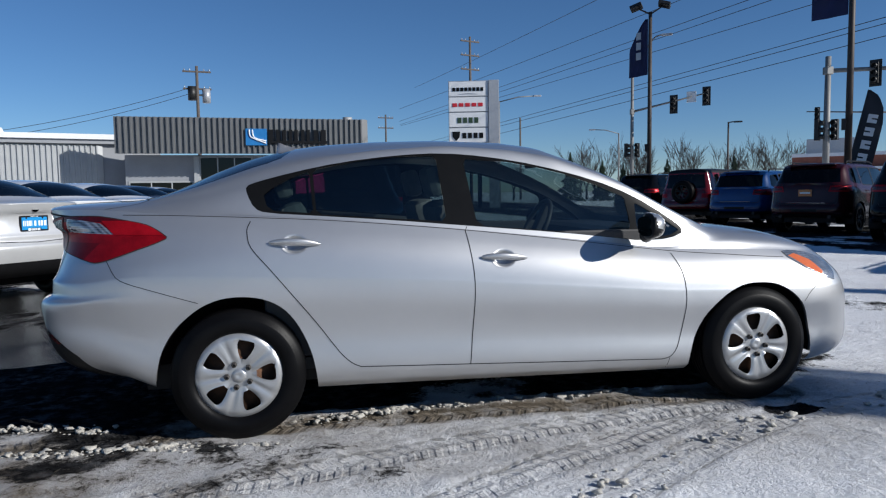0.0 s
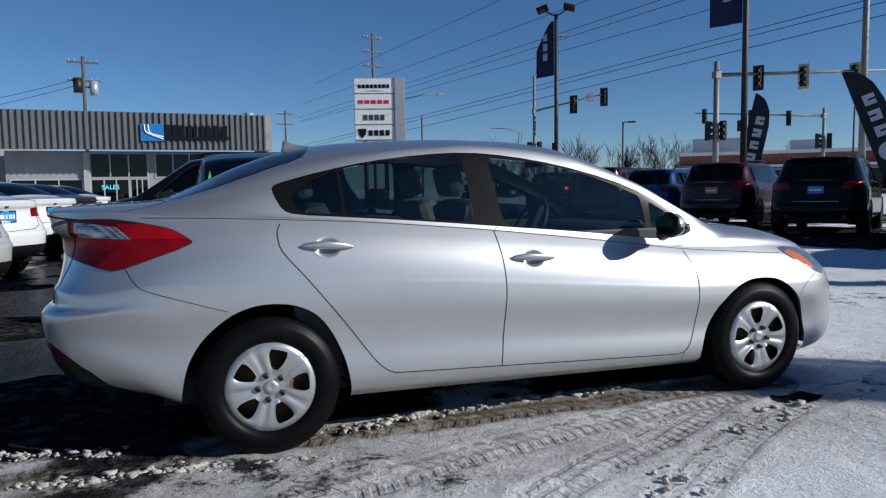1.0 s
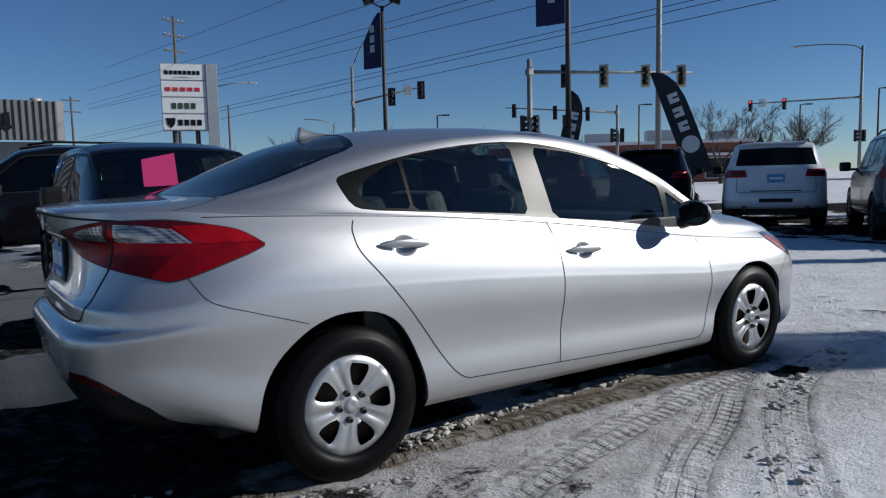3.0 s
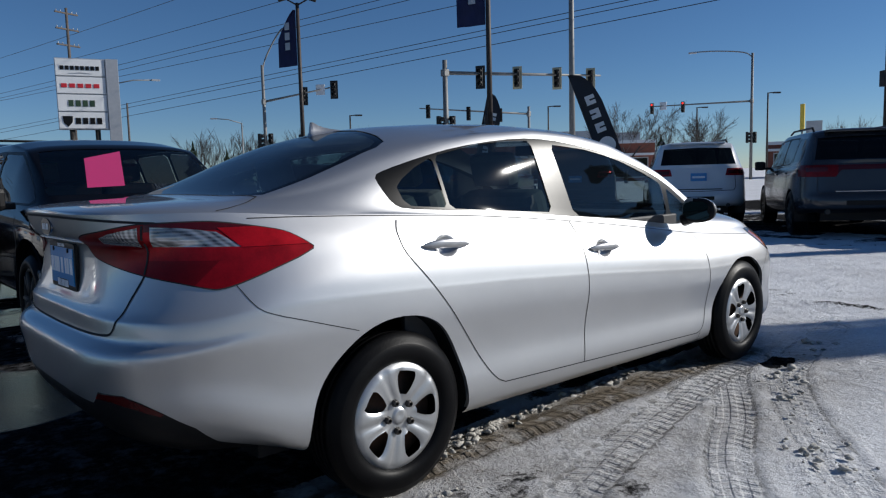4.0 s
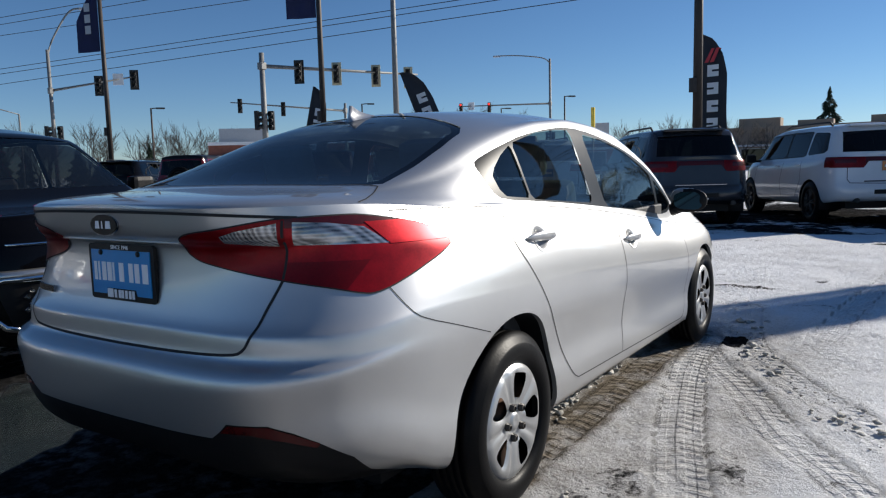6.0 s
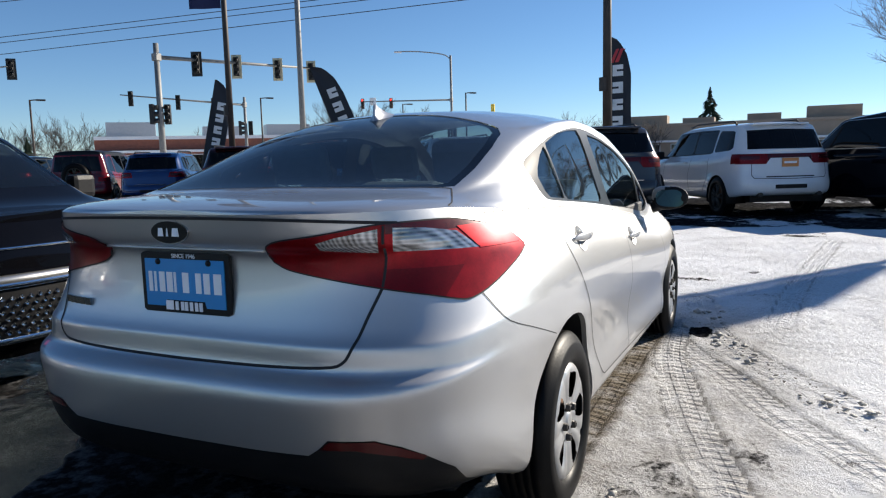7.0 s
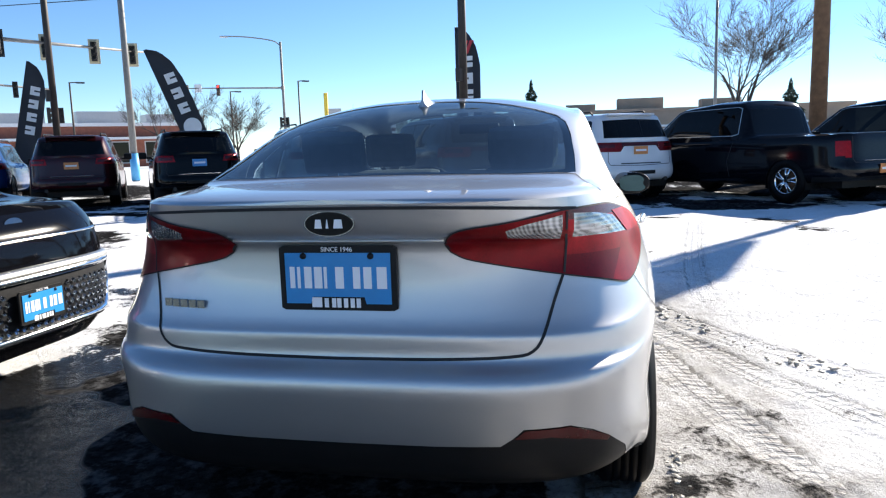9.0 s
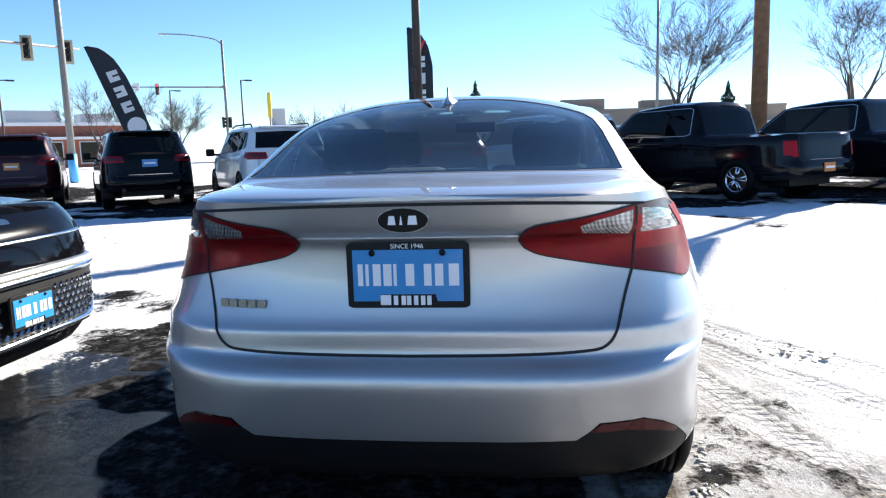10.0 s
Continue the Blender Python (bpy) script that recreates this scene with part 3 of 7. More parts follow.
def slush_clods():
    """Broken crusts of frozen slush thrown up beside the tracks; too many to count."""
    rnd = random.Random(5)
    bm = bmesh.new()
    bmesh.ops.create_icosphere(bm, subdivisions=2, radius=1.0)
    base = np.array([v.co[:] for v in bm.verts])
    tri = [[v.index for v in f.verts] for f in bm.faces]
    bm.free()
    verts, faces = [], []
    ridges = [([(-2.4, -0.72), (-1.6, -0.80), (-1.0, -0.84), (-0.6, -0.88), (-0.3, -0.89), (0.1, -0.97)], 0.025, 260), ([(-2.2, -0.40), (-1.6, -0.43), (-1.1, -0.45), (-0.65, -0.57)], 0.03, 130),
              ([(0.3, -0.66), (0.6, -0.60), (1.0, -0.56), (2.2, -0.53)], 0.025, 170), ([(2.45, -1.12), (2.9, -1.14), (3.3, -1.05)], 0.06, 30), ([(1.2, -1.98), (1.5, -1.75), (2.14, -1.37), (2.6, -1.15)], 0.05, 60)]
    for line, spread, count in ridges:
        way = curve2(line)
        for k in range(count):
            x, y = way[rnd.randrange(len(way))]
            x, y = x + rnd.gauss(0, 0.09), y + rnd.gauss(0, spread)
            s = 0.004 + 0.017 * rnd.random() ** 2.5
            st = [rnd.uniform(0.7, 1.7), rnd.uniform(0.7, 1.4), rnd.uniform(0.45, 0.8)]
            ph = np.array([rnd.uniform(0, 6) for _ in range(6)])
            d = 1 + 0.28 * np.sin(base @ np.array([3.1, 2.3, 1.7]) + ph[0]) + 0.2 * np.sin(base @ np.array([-2.7, 4.3, 3.9]) + ph[1]) + 0.14 * np.sin(base @ np.array([6.1, -5.3, 4.7]) + ph[2])
            b = len(verts)
            for c, m in zip(base, d):
                verts.append((x + c[0] * s * m * st[0], y + c[1] * s * m * st[1], max(-0.02, s * 0.3 + c[2] * s * m * st[2])))
            faces += [tuple(b + i for i in t) for t in tri]
    ob = part("slush_clods", mesh_of("slush_clods", verts, faces), mat("dirty_frozen_slush", (0.42, 0.40, 0.36), 0.6, vary=0.45, scale=30, bump=0.006, bscale=130))
    tagged(ob, "broken crusts of dirty frozen slush beside the tyre tracks", "slush", kind="stuff")


slush_clods()


# ---- vehicles ----
def smoothstep(x):
    x = np.clip(x, 0, 1)
    return x * x * (3 - 2 * x)


def vehicle_skins(sp):
    """The lower and the upper half-skins of a vehicle, from its tables."""
    rows, xcr, xcf = np.array(sp["rows"], float), sp["xcr"], sp["xcf"]
    nr, nf = sp["nr"], sp["nf"]

    def spread(n, a, w, count):
        th = np.linspace(0, math.pi / 2, 900)
        x, y = a * np.cos(th) ** (2 / n), w * np.sin(th) ** (2 / n)
        L = np.concatenate([[0], np.cumsum(np.hypot(np.diff(x), np.diff(y)))])
        return np.interp(np.linspace(0, L[-1], count), L, th)
    top = rows[-1]
    thr, thf = spread(nr, xcr - top[3], top[4], sp.get("cols", 34)), spread(nf, top[5] - xcf, top[4], sp.get("cols", 34))
    mid = np.linspace(xcr, xcf, sp.get("cols", 34))[1:-1]

    nlow = sp.get("nr_low", sp["nr"])

    def ring(r):
        w = r[4]
        nr = sp["nr"] + (nlow - sp["nr"]) * float(smoothstep(np.array((0.95 - r[0]) / 0.28)))
        xs = np.concatenate([xcr - (xcr - r[3]) * np.cos(thr) ** (2 / nr), mid, (xcf + (r[5] - xcf) * np.cos(thf) ** (2 / nf))[::-1]])
        ys = np.concatenate([w * np.sin(thr) ** (2 / nr), np.full(len(mid), w), (w * np.sin(thf) ** (2 / nf))[::-1]])
        return xs, -ys
    # more rows between those given
    k = sp.get("fine", 3)
    u = np.arange((len(rows) - 1) * k + 1) / k
    fine = np.stack([np.interp(u, np.arange(len(rows)), rows[:, c]) for c in range(rows.shape[1])], 1)
    for c in range(rows.shape[1]):
        pad = np.pad(fine[:, c], 2, mode="reflect", reflect_type="odd")
        fine[:, c] = np.convolve(pad, [0.1, 0.2, 0.4, 0.2, 0.1], "valid")
    bx, by = ring(fine[-1])
    rr = smoothstep((sp["rear_a"] - bx) / (sp["rear_a"] - sp["rear_b"]))
    ff = smoothstep((bx - sp["front_a"]) / (sp["front_b"] - sp["front_a"]))
    zb, zbot = sp["belt"](bx), sp["bottom"](bx)
    zs0, zs1 = fine[0, 1], fine[-1, 1]
    grid = []
    for r in fine:
        xs, ys = ring(r)
        g = (r[1] - zs0) / (zs1 - zs0)
        z = (1 - rr - ff) * (zbot + g * (zb - zbot)) + rr * r[0] + ff * r[2]
        grid.append(np.stack([xs, ys, z], 1))
    lower = Skin().grid(grid)
    # upper skin: from the belt to the middle line
    belt = grid[-1]
    zc = sp["centre"](belt[:, 0])
    secs = []
    m = sp.get("secs", 30)
    for (x, y, z), c in zip(belt, zc):
        P = [(y, z)] + [(y * sp["f"][q](x), z + (c - z) * sp["g"][q](x)) for q in range(4)] + [(0.0, c)]
        P = [(2 * P[0][0] - P[1][0], 2 * P[0][1] - P[1][1])] + P + [(-P[-2][0], P[-2][1])]
        P, row = np.array(P), []
        for i in range(5):
            for t in np.linspace(0, 1, m // 5, endpoint=False) if i < 4 else np.linspace(0, 1, m // 5 + 1):
                a, b, cc, d = P[i:i + 4]
                row.append(0.5 * (2 * b + (cc - a) * t + (2 * a - 5 * b + 4 * cc - d) * t * t + (3 * b - a - 3 * cc + d) * t ** 3))
        secs.append([(x, q[0], q[1]) for q in row])
    upper = Skin().grid(np.transpose(np.array(secs), (1, 0, 2)))
    for s in (lower, upper):
        s.n = [tuple(Vector((n[0], 0.0 if abs(v[1]) < 1e-6 else n[1], n[2])).normalized()) for v, n in zip(s.v, s.n)]
    return lower, upper


def surface(sk):
    """For laying things on a skin: looks from the side (x, z) or from behind (y, z)."""
    from mathutils.bvhtree import BVHTree
    tree = BVHTree.FromPolygons(sk.v, sk.f)

    def side(x, z):
        h = tree.ray_cast(Vector((x, -3, z)), Vector((0, 1, 0)))
        return (h[0], h[1] if h[1].y < 0 else -h[1]) if h[0] else (Vector((x, -0.8, z)), Vector((0, -1, 0)))

    def behind(y, z):
        h = tree.ray_cast(Vector((-5, y, z)), Vector((1, 0, 0)))
        return (h[0], h[1] if h[1].x < 0 else -h[1]) if h[0] else (Vector((-0.9, y, z)), Vector((-1, 0, 0)))
    return side, behind


def side_view(x, y, z):
    return (x, z)


def top_view(x, y, z):
    return (x, y)


def round_view(x, y, z):
    return (math.atan2(-y, 0.6 - x), z)


def circle(cx, cz, r, n=40):
    return [(cx + r * math.cos(2 * math.pi * k / n), cz + r * math.sin(2 * math.pi * k / n)) for k in range(n)]


def tyre_mesh(radius, width, rim, name="tyre"):
    h = width / 2
    side = [(rim - 0.012, -h * 0.62), (rim, -h * 0.86), (rim + 0.012, -h * 0.97), (rim + 0.3 * (radius - rim), -h * 1.04), (rim + 0.62 * (radius - rim), -h * 1.02),
            (rim + 0.66 * (radius - rim), -h * 0.99), (radius - 0.018, -h * 0.88), (radius - 0.006, -h * 0.78), (radius - 0.001, -h * 0.70)]
    tread = []
    for k in range(5):
        a = -h * 0.70 + k * h * 0.28
        tread += [(radius, a + 0.002), (radius, a + h * 0.24), (radius - 0.007, a + h * 0.245), (radius - 0.007, a + h * 0.275)]
    prof = side + tread[:-2] + [(r, -a) for r, a in side[::-1]]
    v, f = lathe(prof, 72)
    return mesh_of(name, v, [g[::-1] for g in f])


def hubcap_mesh(R, spokes=5, deep=0.03):
    """A pressed wheel cover with openings near the rim and grooved spokes; faces -y."""
    na, nb = 10, 10
    rads = [0.0, 0.012, 0.028, 0.031, 0.036, 0.05, 0.065, 0.08, 0.095, 0.105, 0.118, 0.132, 0.146, 0.158, 0.168, 0.176, 0.182, 0.188, 0.194, 0.199, 0.203, 0.205]
    rads = [r * R / 0.205 for r in rads]
    half = table([(0.0, 3), (0.07, 6), (0.08, 9), (0.095, 13), (0.12, 15.5), (0.15, 15.5), (0.16, 14), (0.17, 11), (0.21, 11)], 0.004)
    verts, faces, cols = [], [], []
    for s in range(spokes):
        c = 360 / spokes * s + 90
        for a in np.linspace(-1, 1, na, endpoint=False):
            cols.append((c, a, True))
        for b in np.linspace(0, 1, nb, endpoint=False):
            cols.append((c, b, False))
    full = 180 / spokes
    for c, a, hole in cols:
        for r in rads:
            q = r / R * 0.205
            h = float(half(q))
            th = c + (a * h if hole else h + a * (2 * full - 2 * h))
            mid = abs(((th - (c + full)) + 180) % 360 - 180)          # degrees from the spoke's middle
            groove = math.exp(-(mid * math.radians(1) * q / 0.011) ** 2) * (0.007 if 0.07 < q < 0.19 else 0.0)
            edge = math.exp(-((full - h - mid) * math.radians(1) * q / 0.008) ** 2) * (0.007 if 0.075 < q < 0.175 else 0)
            y = -0.002 - 0.014 * math.sin(min(1, q / 0.17) * math.pi / 2) + 0.02 * max(0, (q - 0.168) / 0.037) ** 2
            y += groove + edge + (-0.007 if q < 0.03 else 0) + 0.006 * math.exp(-((q - 0.058) / 0.013) ** 2)
            verts.append((r * math.cos(math.radians(th)), y, r * math.sin(math.radians(th))))
    n = len(rads)
    for k in range(len(cols)):
        k2 = (k + 1) % len(cols)
        for i in range(n - 1):
            if cols[k][2] and 0.079 < rads[i] / R * 0.205 < 0.165:
                continue
            f = [k * n + i, k2 * n + i, k2 * n + i + 1, k * n + i + 1]
            faces.append(f if i else f[1:])
    return mesh_of("hubcap", verts, faces)


def alloy_mesh(R, spokes=5):
    """An open alloy wheel face of split spokes; faces -y."""
    bm = bmesh.new()
    v, f = lathe([(R, 0.03), (R, -0.012), (R * 0.95, -0.016), (R * 0.9, 0.005), (R * 0.88, 0.04)], 48)
    vs = [bm.verts.new(p) for p in v]
    for q in f:
        bm.faces.new([vs[i] for i in q])
    for s in range(spokes):
        for d in (-11, 11):
            a0, a1 = math.radians(360 / spokes * s + 90 + d * 0.5), math.radians(360 / spokes * s + 90 + d)
            p, q = (R * 0.12 * math.cos(a0), -0.005, R * 0.12 * math.sin(a0)), (R * 0.92 * math.cos(a1), -0.008, R * 0.92 * math.sin(a1))
            t = tube([p, q], [R * 0.1, R * 0.075], 6)
            me = bpy.data.meshes.new("spoke")
            t.to_mesh(me)
            t.free()
            bm.from_mesh(me)
            bpy.data.meshes.remove(me)
    v, f = lathe([(0.0, -0.02), (R * 0.2, -0.016), (R * 0.22, 0.02)], 20)
    vs = [bm.verts.new(p) for p in v]
    for q in f:
        if len({tuple(v[i]) for i in q}) == 4:
            bm.faces.new([vs[i] for i in q])
    return bm


def put_wheel(parent, x, y, radius, width, rim, face, facemat, turn=0.0, nuts=False, tilt=0.0):
    """A wheel under its car: tyre, rim and brake; the right-hand face looks to -y."""
    flip = 180 if y > 0 else 0
    m = pose(x, y, radius - 0.008, 0, tilt, flip)
    w = thing("wheel", "", "")
    w.parent, w.matrix_basis = parent, m
    for k in ("label", "category"):
        if k in w:
            del w[k]
    part("tyre", face["tyre"], RUBBER, w)
    rimob = part("rim", face["rim"], facemat, w)
    rimob.matrix_basis = pose(0, -width / 2 + face["inset"], 0, 0, turn, 0)
    part("brake_drum", face["drum"], RUST, w)
    return w


def drum_mesh(r, inset):
    v, f = lathe([(0.001, inset + 0.02), (r * 0.45, inset + 0.02), (r * 0.48, inset + 0.035), (r * 0.98, inset + 0.045), (r * 0.99, inset + 0.1), (0.001, inset + 0.11)], 40)
    return mesh_of("brake_drum", v, [g[::-1] for g in f])


SEDAN = dict(
    xcr=0.6, xcf=1.75, nr=4.1, nr_low=5.0, nf=6.0, rear_a=-0.25, rear_b=-0.72, front_a=2.85, front_b=3.25, cols=40, fine=3, secs=35,
    # height behind, at the side and in front; rear end; half-width; front end
    rows=[(0.30, 0.205, 0.17, -0.78, 0.785, 3.340),
          (0.345, 0.235, 0.2, -0.865, 0.822, 3.410),
          (0.40, 0.28, 0.25, -0.905, 0.838, 3.450),
          (0.47, 0.36, 0.31, -0.935, 0.838, 3.470),
          (0.55, 0.44, 0.37, -0.95, 0.827, 3.475),
          (0.615, 0.52, 0.43, -0.962, 0.833, 3.470),
          (0.645, 0.58, 0.48, -0.955, 0.842, 3.465),
          (0.662, 0.63, 0.52, -0.935, 0.85, 3.455),
          (0.674, 0.67, 0.555, -0.899, 0.851, 3.445),
          (0.71, 0.70, 0.58, -0.900, 0.85, 3.437),
          (0.742, 0.735, 0.60, -0.902, 0.848, 3.429),
          (0.750, 0.745, 0.607, -0.896, 0.846, 3.426),
          (0.775, 0.785, 0.63, -0.880, 0.841, 3.415),
          (0.86, 0.83, 0.655, -0.862, 0.832, 3.400),
          (0.955, 0.87, 0.68, -0.860, 0.82, 3.380),
          (0.98, 0.905, 0.7, -0.872, 0.805, 3.365),
          (0.992, 0.935, 0.72, -0.903, 0.79, 3.345),
          (1.03, 0.965, 0.745, -0.915, 0.772, 3.320),
          (1.078, 1.0, 0.775, -0.928, 0.75, 3.280)],
    belt=table([(-1.1, 1.078), (-0.54, 1.06), (0.09, 1.036), (0.48, 1.012), (1.04, 0.96), (1.62, 0.894), (2.19, 0.824), (2.5, 0.812), (2.8, 0.803), (3.0, 0.794), (3.2, 0.778)], 0.06),
    bottom=table([(-1.0, 0.33), (-0.68, 0.31), (-0.38, 0.228), (0.36, 0.212), (2.3, 0.18), (3.05, 0.17), (3.5, 0.17)], 0.04),
    centre=table([(-0.95, 1.082), (-0.9, 1.097), (-0.8, 1.107), (-0.6, 1.116), (-0.47, 1.121), (-0.36, 1.160), (-0.25, 1.208), (-0.1, 1.278), (0.06, 1.338), (0.22, 1.378), (0.41, 1.407), (0.7, 1.427), (1.04, 1.434),
                  (1.39, 1.424), (1.6, 1.398), (1.82, 1.322), (2.04, 1.218), (2.24, 1.105), (2.5, 0.962), (2.62, 0.95), (2.9, 0.913), (3.1, 0.865), (3.2, 0.815), (3.26, 0.775)], 0.03),
    f=[table([(-0.95, 0.94), (-0.45, 0.95), (-0.2, 0.975), (2.25, 0.985), (2.5, 0.97), (2.7, 0.94), (3.3, 0.94)], 0.08),
       table([(-0.95, 0.82), (-0.36, 0.89), (-0.15, 0.9), (0.05, 0.885), (0.28, 0.865), (0.6, 0.838), (1.0, 0.822), (1.25, 0.83), (1.52, 0.852), (1.82, 0.89), (2.04, 0.918), (2.24, 0.945), (2.45, 0.93), (2.65, 0.82), (3.3, 0.8)], 0.07),
       table([(-0.95, 0.62), (-0.36, 0.79), (-0.15, 0.785), (0.05, 0.765), (0.28, 0.74), (1.0, 0.705), (1.52, 0.73), (1.82, 0.77), (2.04, 0.82), (2.24, 0.87), (2.45, 0.82), (2.65, 0.62), (3.3, 0.6)], 0.07),
       table([(-0.95, 0.32), (-0.36, 0.40), (1.0, 0.40), (2.2, 0.44), (2.45, 0.4), (2.65, 0.32), (3.3, 0.3)], 0.1)],
    g=[table([(-0.95, 0.4), (-0.5, 0.3), (-0.2, 0.12), (0.1, 0.06), (1.0, 0.04), (2.2, 0.06), (2.45, 0.25), (2.6, 0.4), (3.3, 0.4)], 0.07),
       table([(-0.95, 0.7), (-0.5, 0.58), (-0.36, 0.46), (-0.15, 0.40), (0.05, 0.49), (0.28, 0.61), (0.6, 0.73), (1.0, 0.79), (1.25, 0.78), (1.52, 0.735), (1.82, 0.715), (2.04, 0.705), (2.24, 0.62), (2.45, 0.58), (2.65, 0.7), (3.3, 0.7)], 0.06),
       table([(-0.95, 0.88), (-0.5, 0.8), (-0.36, 0.74), (-0.15, 0.69), (0.05, 0.75), (0.28, 0.81), (1.0, 0.89), (1.52, 0.88), (1.82, 0.87), (2.04, 0.86), (2.24, 0.8), (2.45, 0.8), (2.65, 0.88), (3.3, 0.88)], 0.06),
       table([(-0.95, 0.97), (-0.36, 0.94), (0.28, 0.96), (1.0, 0.975), (2.0, 0.97), (2.45, 0.95), (3.3, 0.97)], 0.06)],
)


def mirror_pair(sk, name, material, parent, out=0.0, label=""):
    a = part(name, sk.mesh(name, out, "right"), material, parent, label)
    b = part(name, sk.mesh(name, out, "left"), material, parent, label)
    return a, b


def seam(name, pts, look_at, parent, width=0.0045, both=True, out=0.0012):
    """A dark line laid on the skin, for panel gaps and a crease's shade."""
    path = []
    for (u0, v0), (u1, v1) in zip(pts, pts[1:]):
        n = max(2, int(math.hypot(u1 - u0, v1 - v0) / 0.02))
        path += [(u0 + (u1 - u0) * k / n, v0 + (v1 - v0) * k / n) for k in range(n)]
    path.append(pts[-1])
    hits = [look_at(*p) for p in path]
    v, f = ribbon([h[0] for h in hits], [h[1] for h in hits], width, out)
    part(name, mesh_of(name, v, f), GAP_SHADE, parent)
    if both:
        part(name, mesh_of(name, [(x, -y, z) for x, y, z in v], [g[::-1] for g in f]), GAP_SHADE, parent)


def curve_pts(pts, n=4):
    """A smooth open curve through points."""
    P = [np.array(pts[0]) * 2 - np.array(pts[1])] + [np.array(p) for p in pts] + [np.array(pts[-1]) * 2 - np.array(pts[-2])]
    out = []
    for a, b, c, d in zip(P, P[1:], P[2:], P[3:]):
        for t in np.linspace(0, 1, n, endpoint=False):
            out.append(tuple(0.5 * (2 * b + (c - a) * t + (2 * a - 5 * b + 4 * c - d) * t * t + (3 * b - a - 3 * c + d) * t ** 3)))
    return out + [tuple(pts[-1])]


def silver_sedan():
    car = thing("sedan_car", "silver four-door sedan parked on slushy snow", "car")
    low, up = vehicle_skins(SEDAN)
    side, behind = surface(low)
    deck_all, low_all = Skin(), Skin()
    deck_all.v, deck_all.f, low_all.v, low_all.f = up.v[:], up.f[:], low.v[:], low.f[:]
    steep = lambda v, n: n[1] < -0.45 and v[1] < -0.45  # noqa: E731
    # wheel openings
    arch_r = curve_pts([(-0.376, 0.20), (-0.372, 0.263), (-0.362, 0.341), (-0.337, 0.43), (-0.285, 0.518), (-0.209, 0.592), (-0.133, 0.640), (-0.045, 0.666), (0.055, 0.667), (0.143, 0.646),
                        (0.219, 0.598), (0.281, 0.514), (0.33, 0.404), (0.353, 0.308), (0.364, 0.21), (0.366, 0.15)], 3)
    arch_f = curve_pts([(2.292, 0.14), (2.294, 0.184), (2.303, 0.274), (2.338, 0.378), (2.402, 0.489), (2.499, 0.575), (2.599, 0.622), (2.699, 0.634), (2.819, 0.62), (2.924, 0.563),
                        (2.996, 0.482), (3.034, 0.372), (3.047, 0.277), (3.045, 0.14)], 3)
    sidefaces = lambda v, n: v[1] < -0.3  # noqa: E731
    for arch in (arch_r, arch_f):
        low.take(list(arch), side_view, sidefaces)
        # rolled lip and dark liner
        for name, material, y0, y1, o in (("arch_lip", SILVER, 0.0, 0.018, 0.0), ("wheel_liner", BLACKPLASTIC, 0.018, 0.36, 0.004)):
            v, f = [], []
            cx, cz = sum(p[0] for p in arch) / len(arch), 0.32
            for i, (x, z) in enumerate([q for q in arch if q[1] > ((0.265 if o == 0 else 0.40) if q[0] < -0.1 else 0.215 if q[0] < 1 else 0.19)]):
                p, _ = side(x, max(z, 0.22))
                v += [(x, p.y + y0, z), (x + (cx - x) * o, p.y + y1, z)]
                if i:
                    f.append((2 * i - 2, 2 * i, 2 * i + 1, 2 * i - 1))
            if name == "wheel_liner":
                n0 = len(v)
                f.append(tuple(range(1, n0, 2)))
            part(name, mesh_of(name, v, f), material, car)
            part(name, mesh_of(name, [(x, -y, z) for x, y, z in v], [g[::-1] for g in f]), material, car)
    # rear lamps
    def R(x, z):
        p, _ = side(x, z)
        return round_view(p.x, p.y, p.z)

    def B(y, z):
        p, _ = behind(y, z)
        return round_view(p.x, p.y, p.z)
    lampline = curve_pts([B(-0.281, 0.972), B(-0.298, 0.996), B(-0.339, 1.010), B(-0.433, 1.022), B(-0.52, 1.037), B(-0.575, 1.045), R(-0.66, 1.047), R(-0.59, 1.043), R(-0.48, 1.024), R(-0.393, 1.004), R(-0.341, 0.977), R(-0.302, 0.949)], 3) \
        + curve_pts([R(-0.305, 0.943), R(-0.36, 0.920), R(-0.432, 0.895), R(-0.50, 0.871), R(-0.57, 0.848), R(-0.618, 0.838), R(-0.65, 0.842), B(-0.66, 0.861), B(-0.567, 0.884), B(-0.493, 0.900), B(-0.407, 0.917), B(-0.33, 0.934), B(-0.294, 0.952)], 3)
    rearq = lambda v, n: v[0] < 0.2  # noqa: E731
    lamp = low.take(lampline, round_view, rearq)
    split = B(-0.572, 0.96)[0]
    inner = lamp.take([(0, 0.7), (split, 0.7), (split, 1.2), (0, 1.2)], round_view)
    c0, c1, c2 = B(-0.43, 1.0)[0], split, R(-0.535, 0.965)[0]
    c3 = R(-0.60, 1.015)[0]
    clear_in = inner.take([(c0, 1.004), (c0 + 0.006, 0.987), (c1 - 0.012, 0.975), (c1 - 0.012, 1.035), (c0 + 0.03, 1.017)], round_view)
    clear_out = lamp.take([(c1 + 0.012, 0.976), (c2, 0.964), (c3, 1.014), (c3 - 0.06, 1.030), (c1 + 0.012, 1.036)], round_view)
    bright = lamp.take([(c2, 0.962), (c2 + 0.6, 0.944), (c2 + 0.6, 1.012), (c3, 1.026)], round_view)
    # darker lower facet: the falloff of the lamp's inner glow put into its colour
    lower = lamp.take([(0, 0.7), (split + 0.02, 0.7), (split + 0.14, 0.925), (0, 0.945)], round_view)
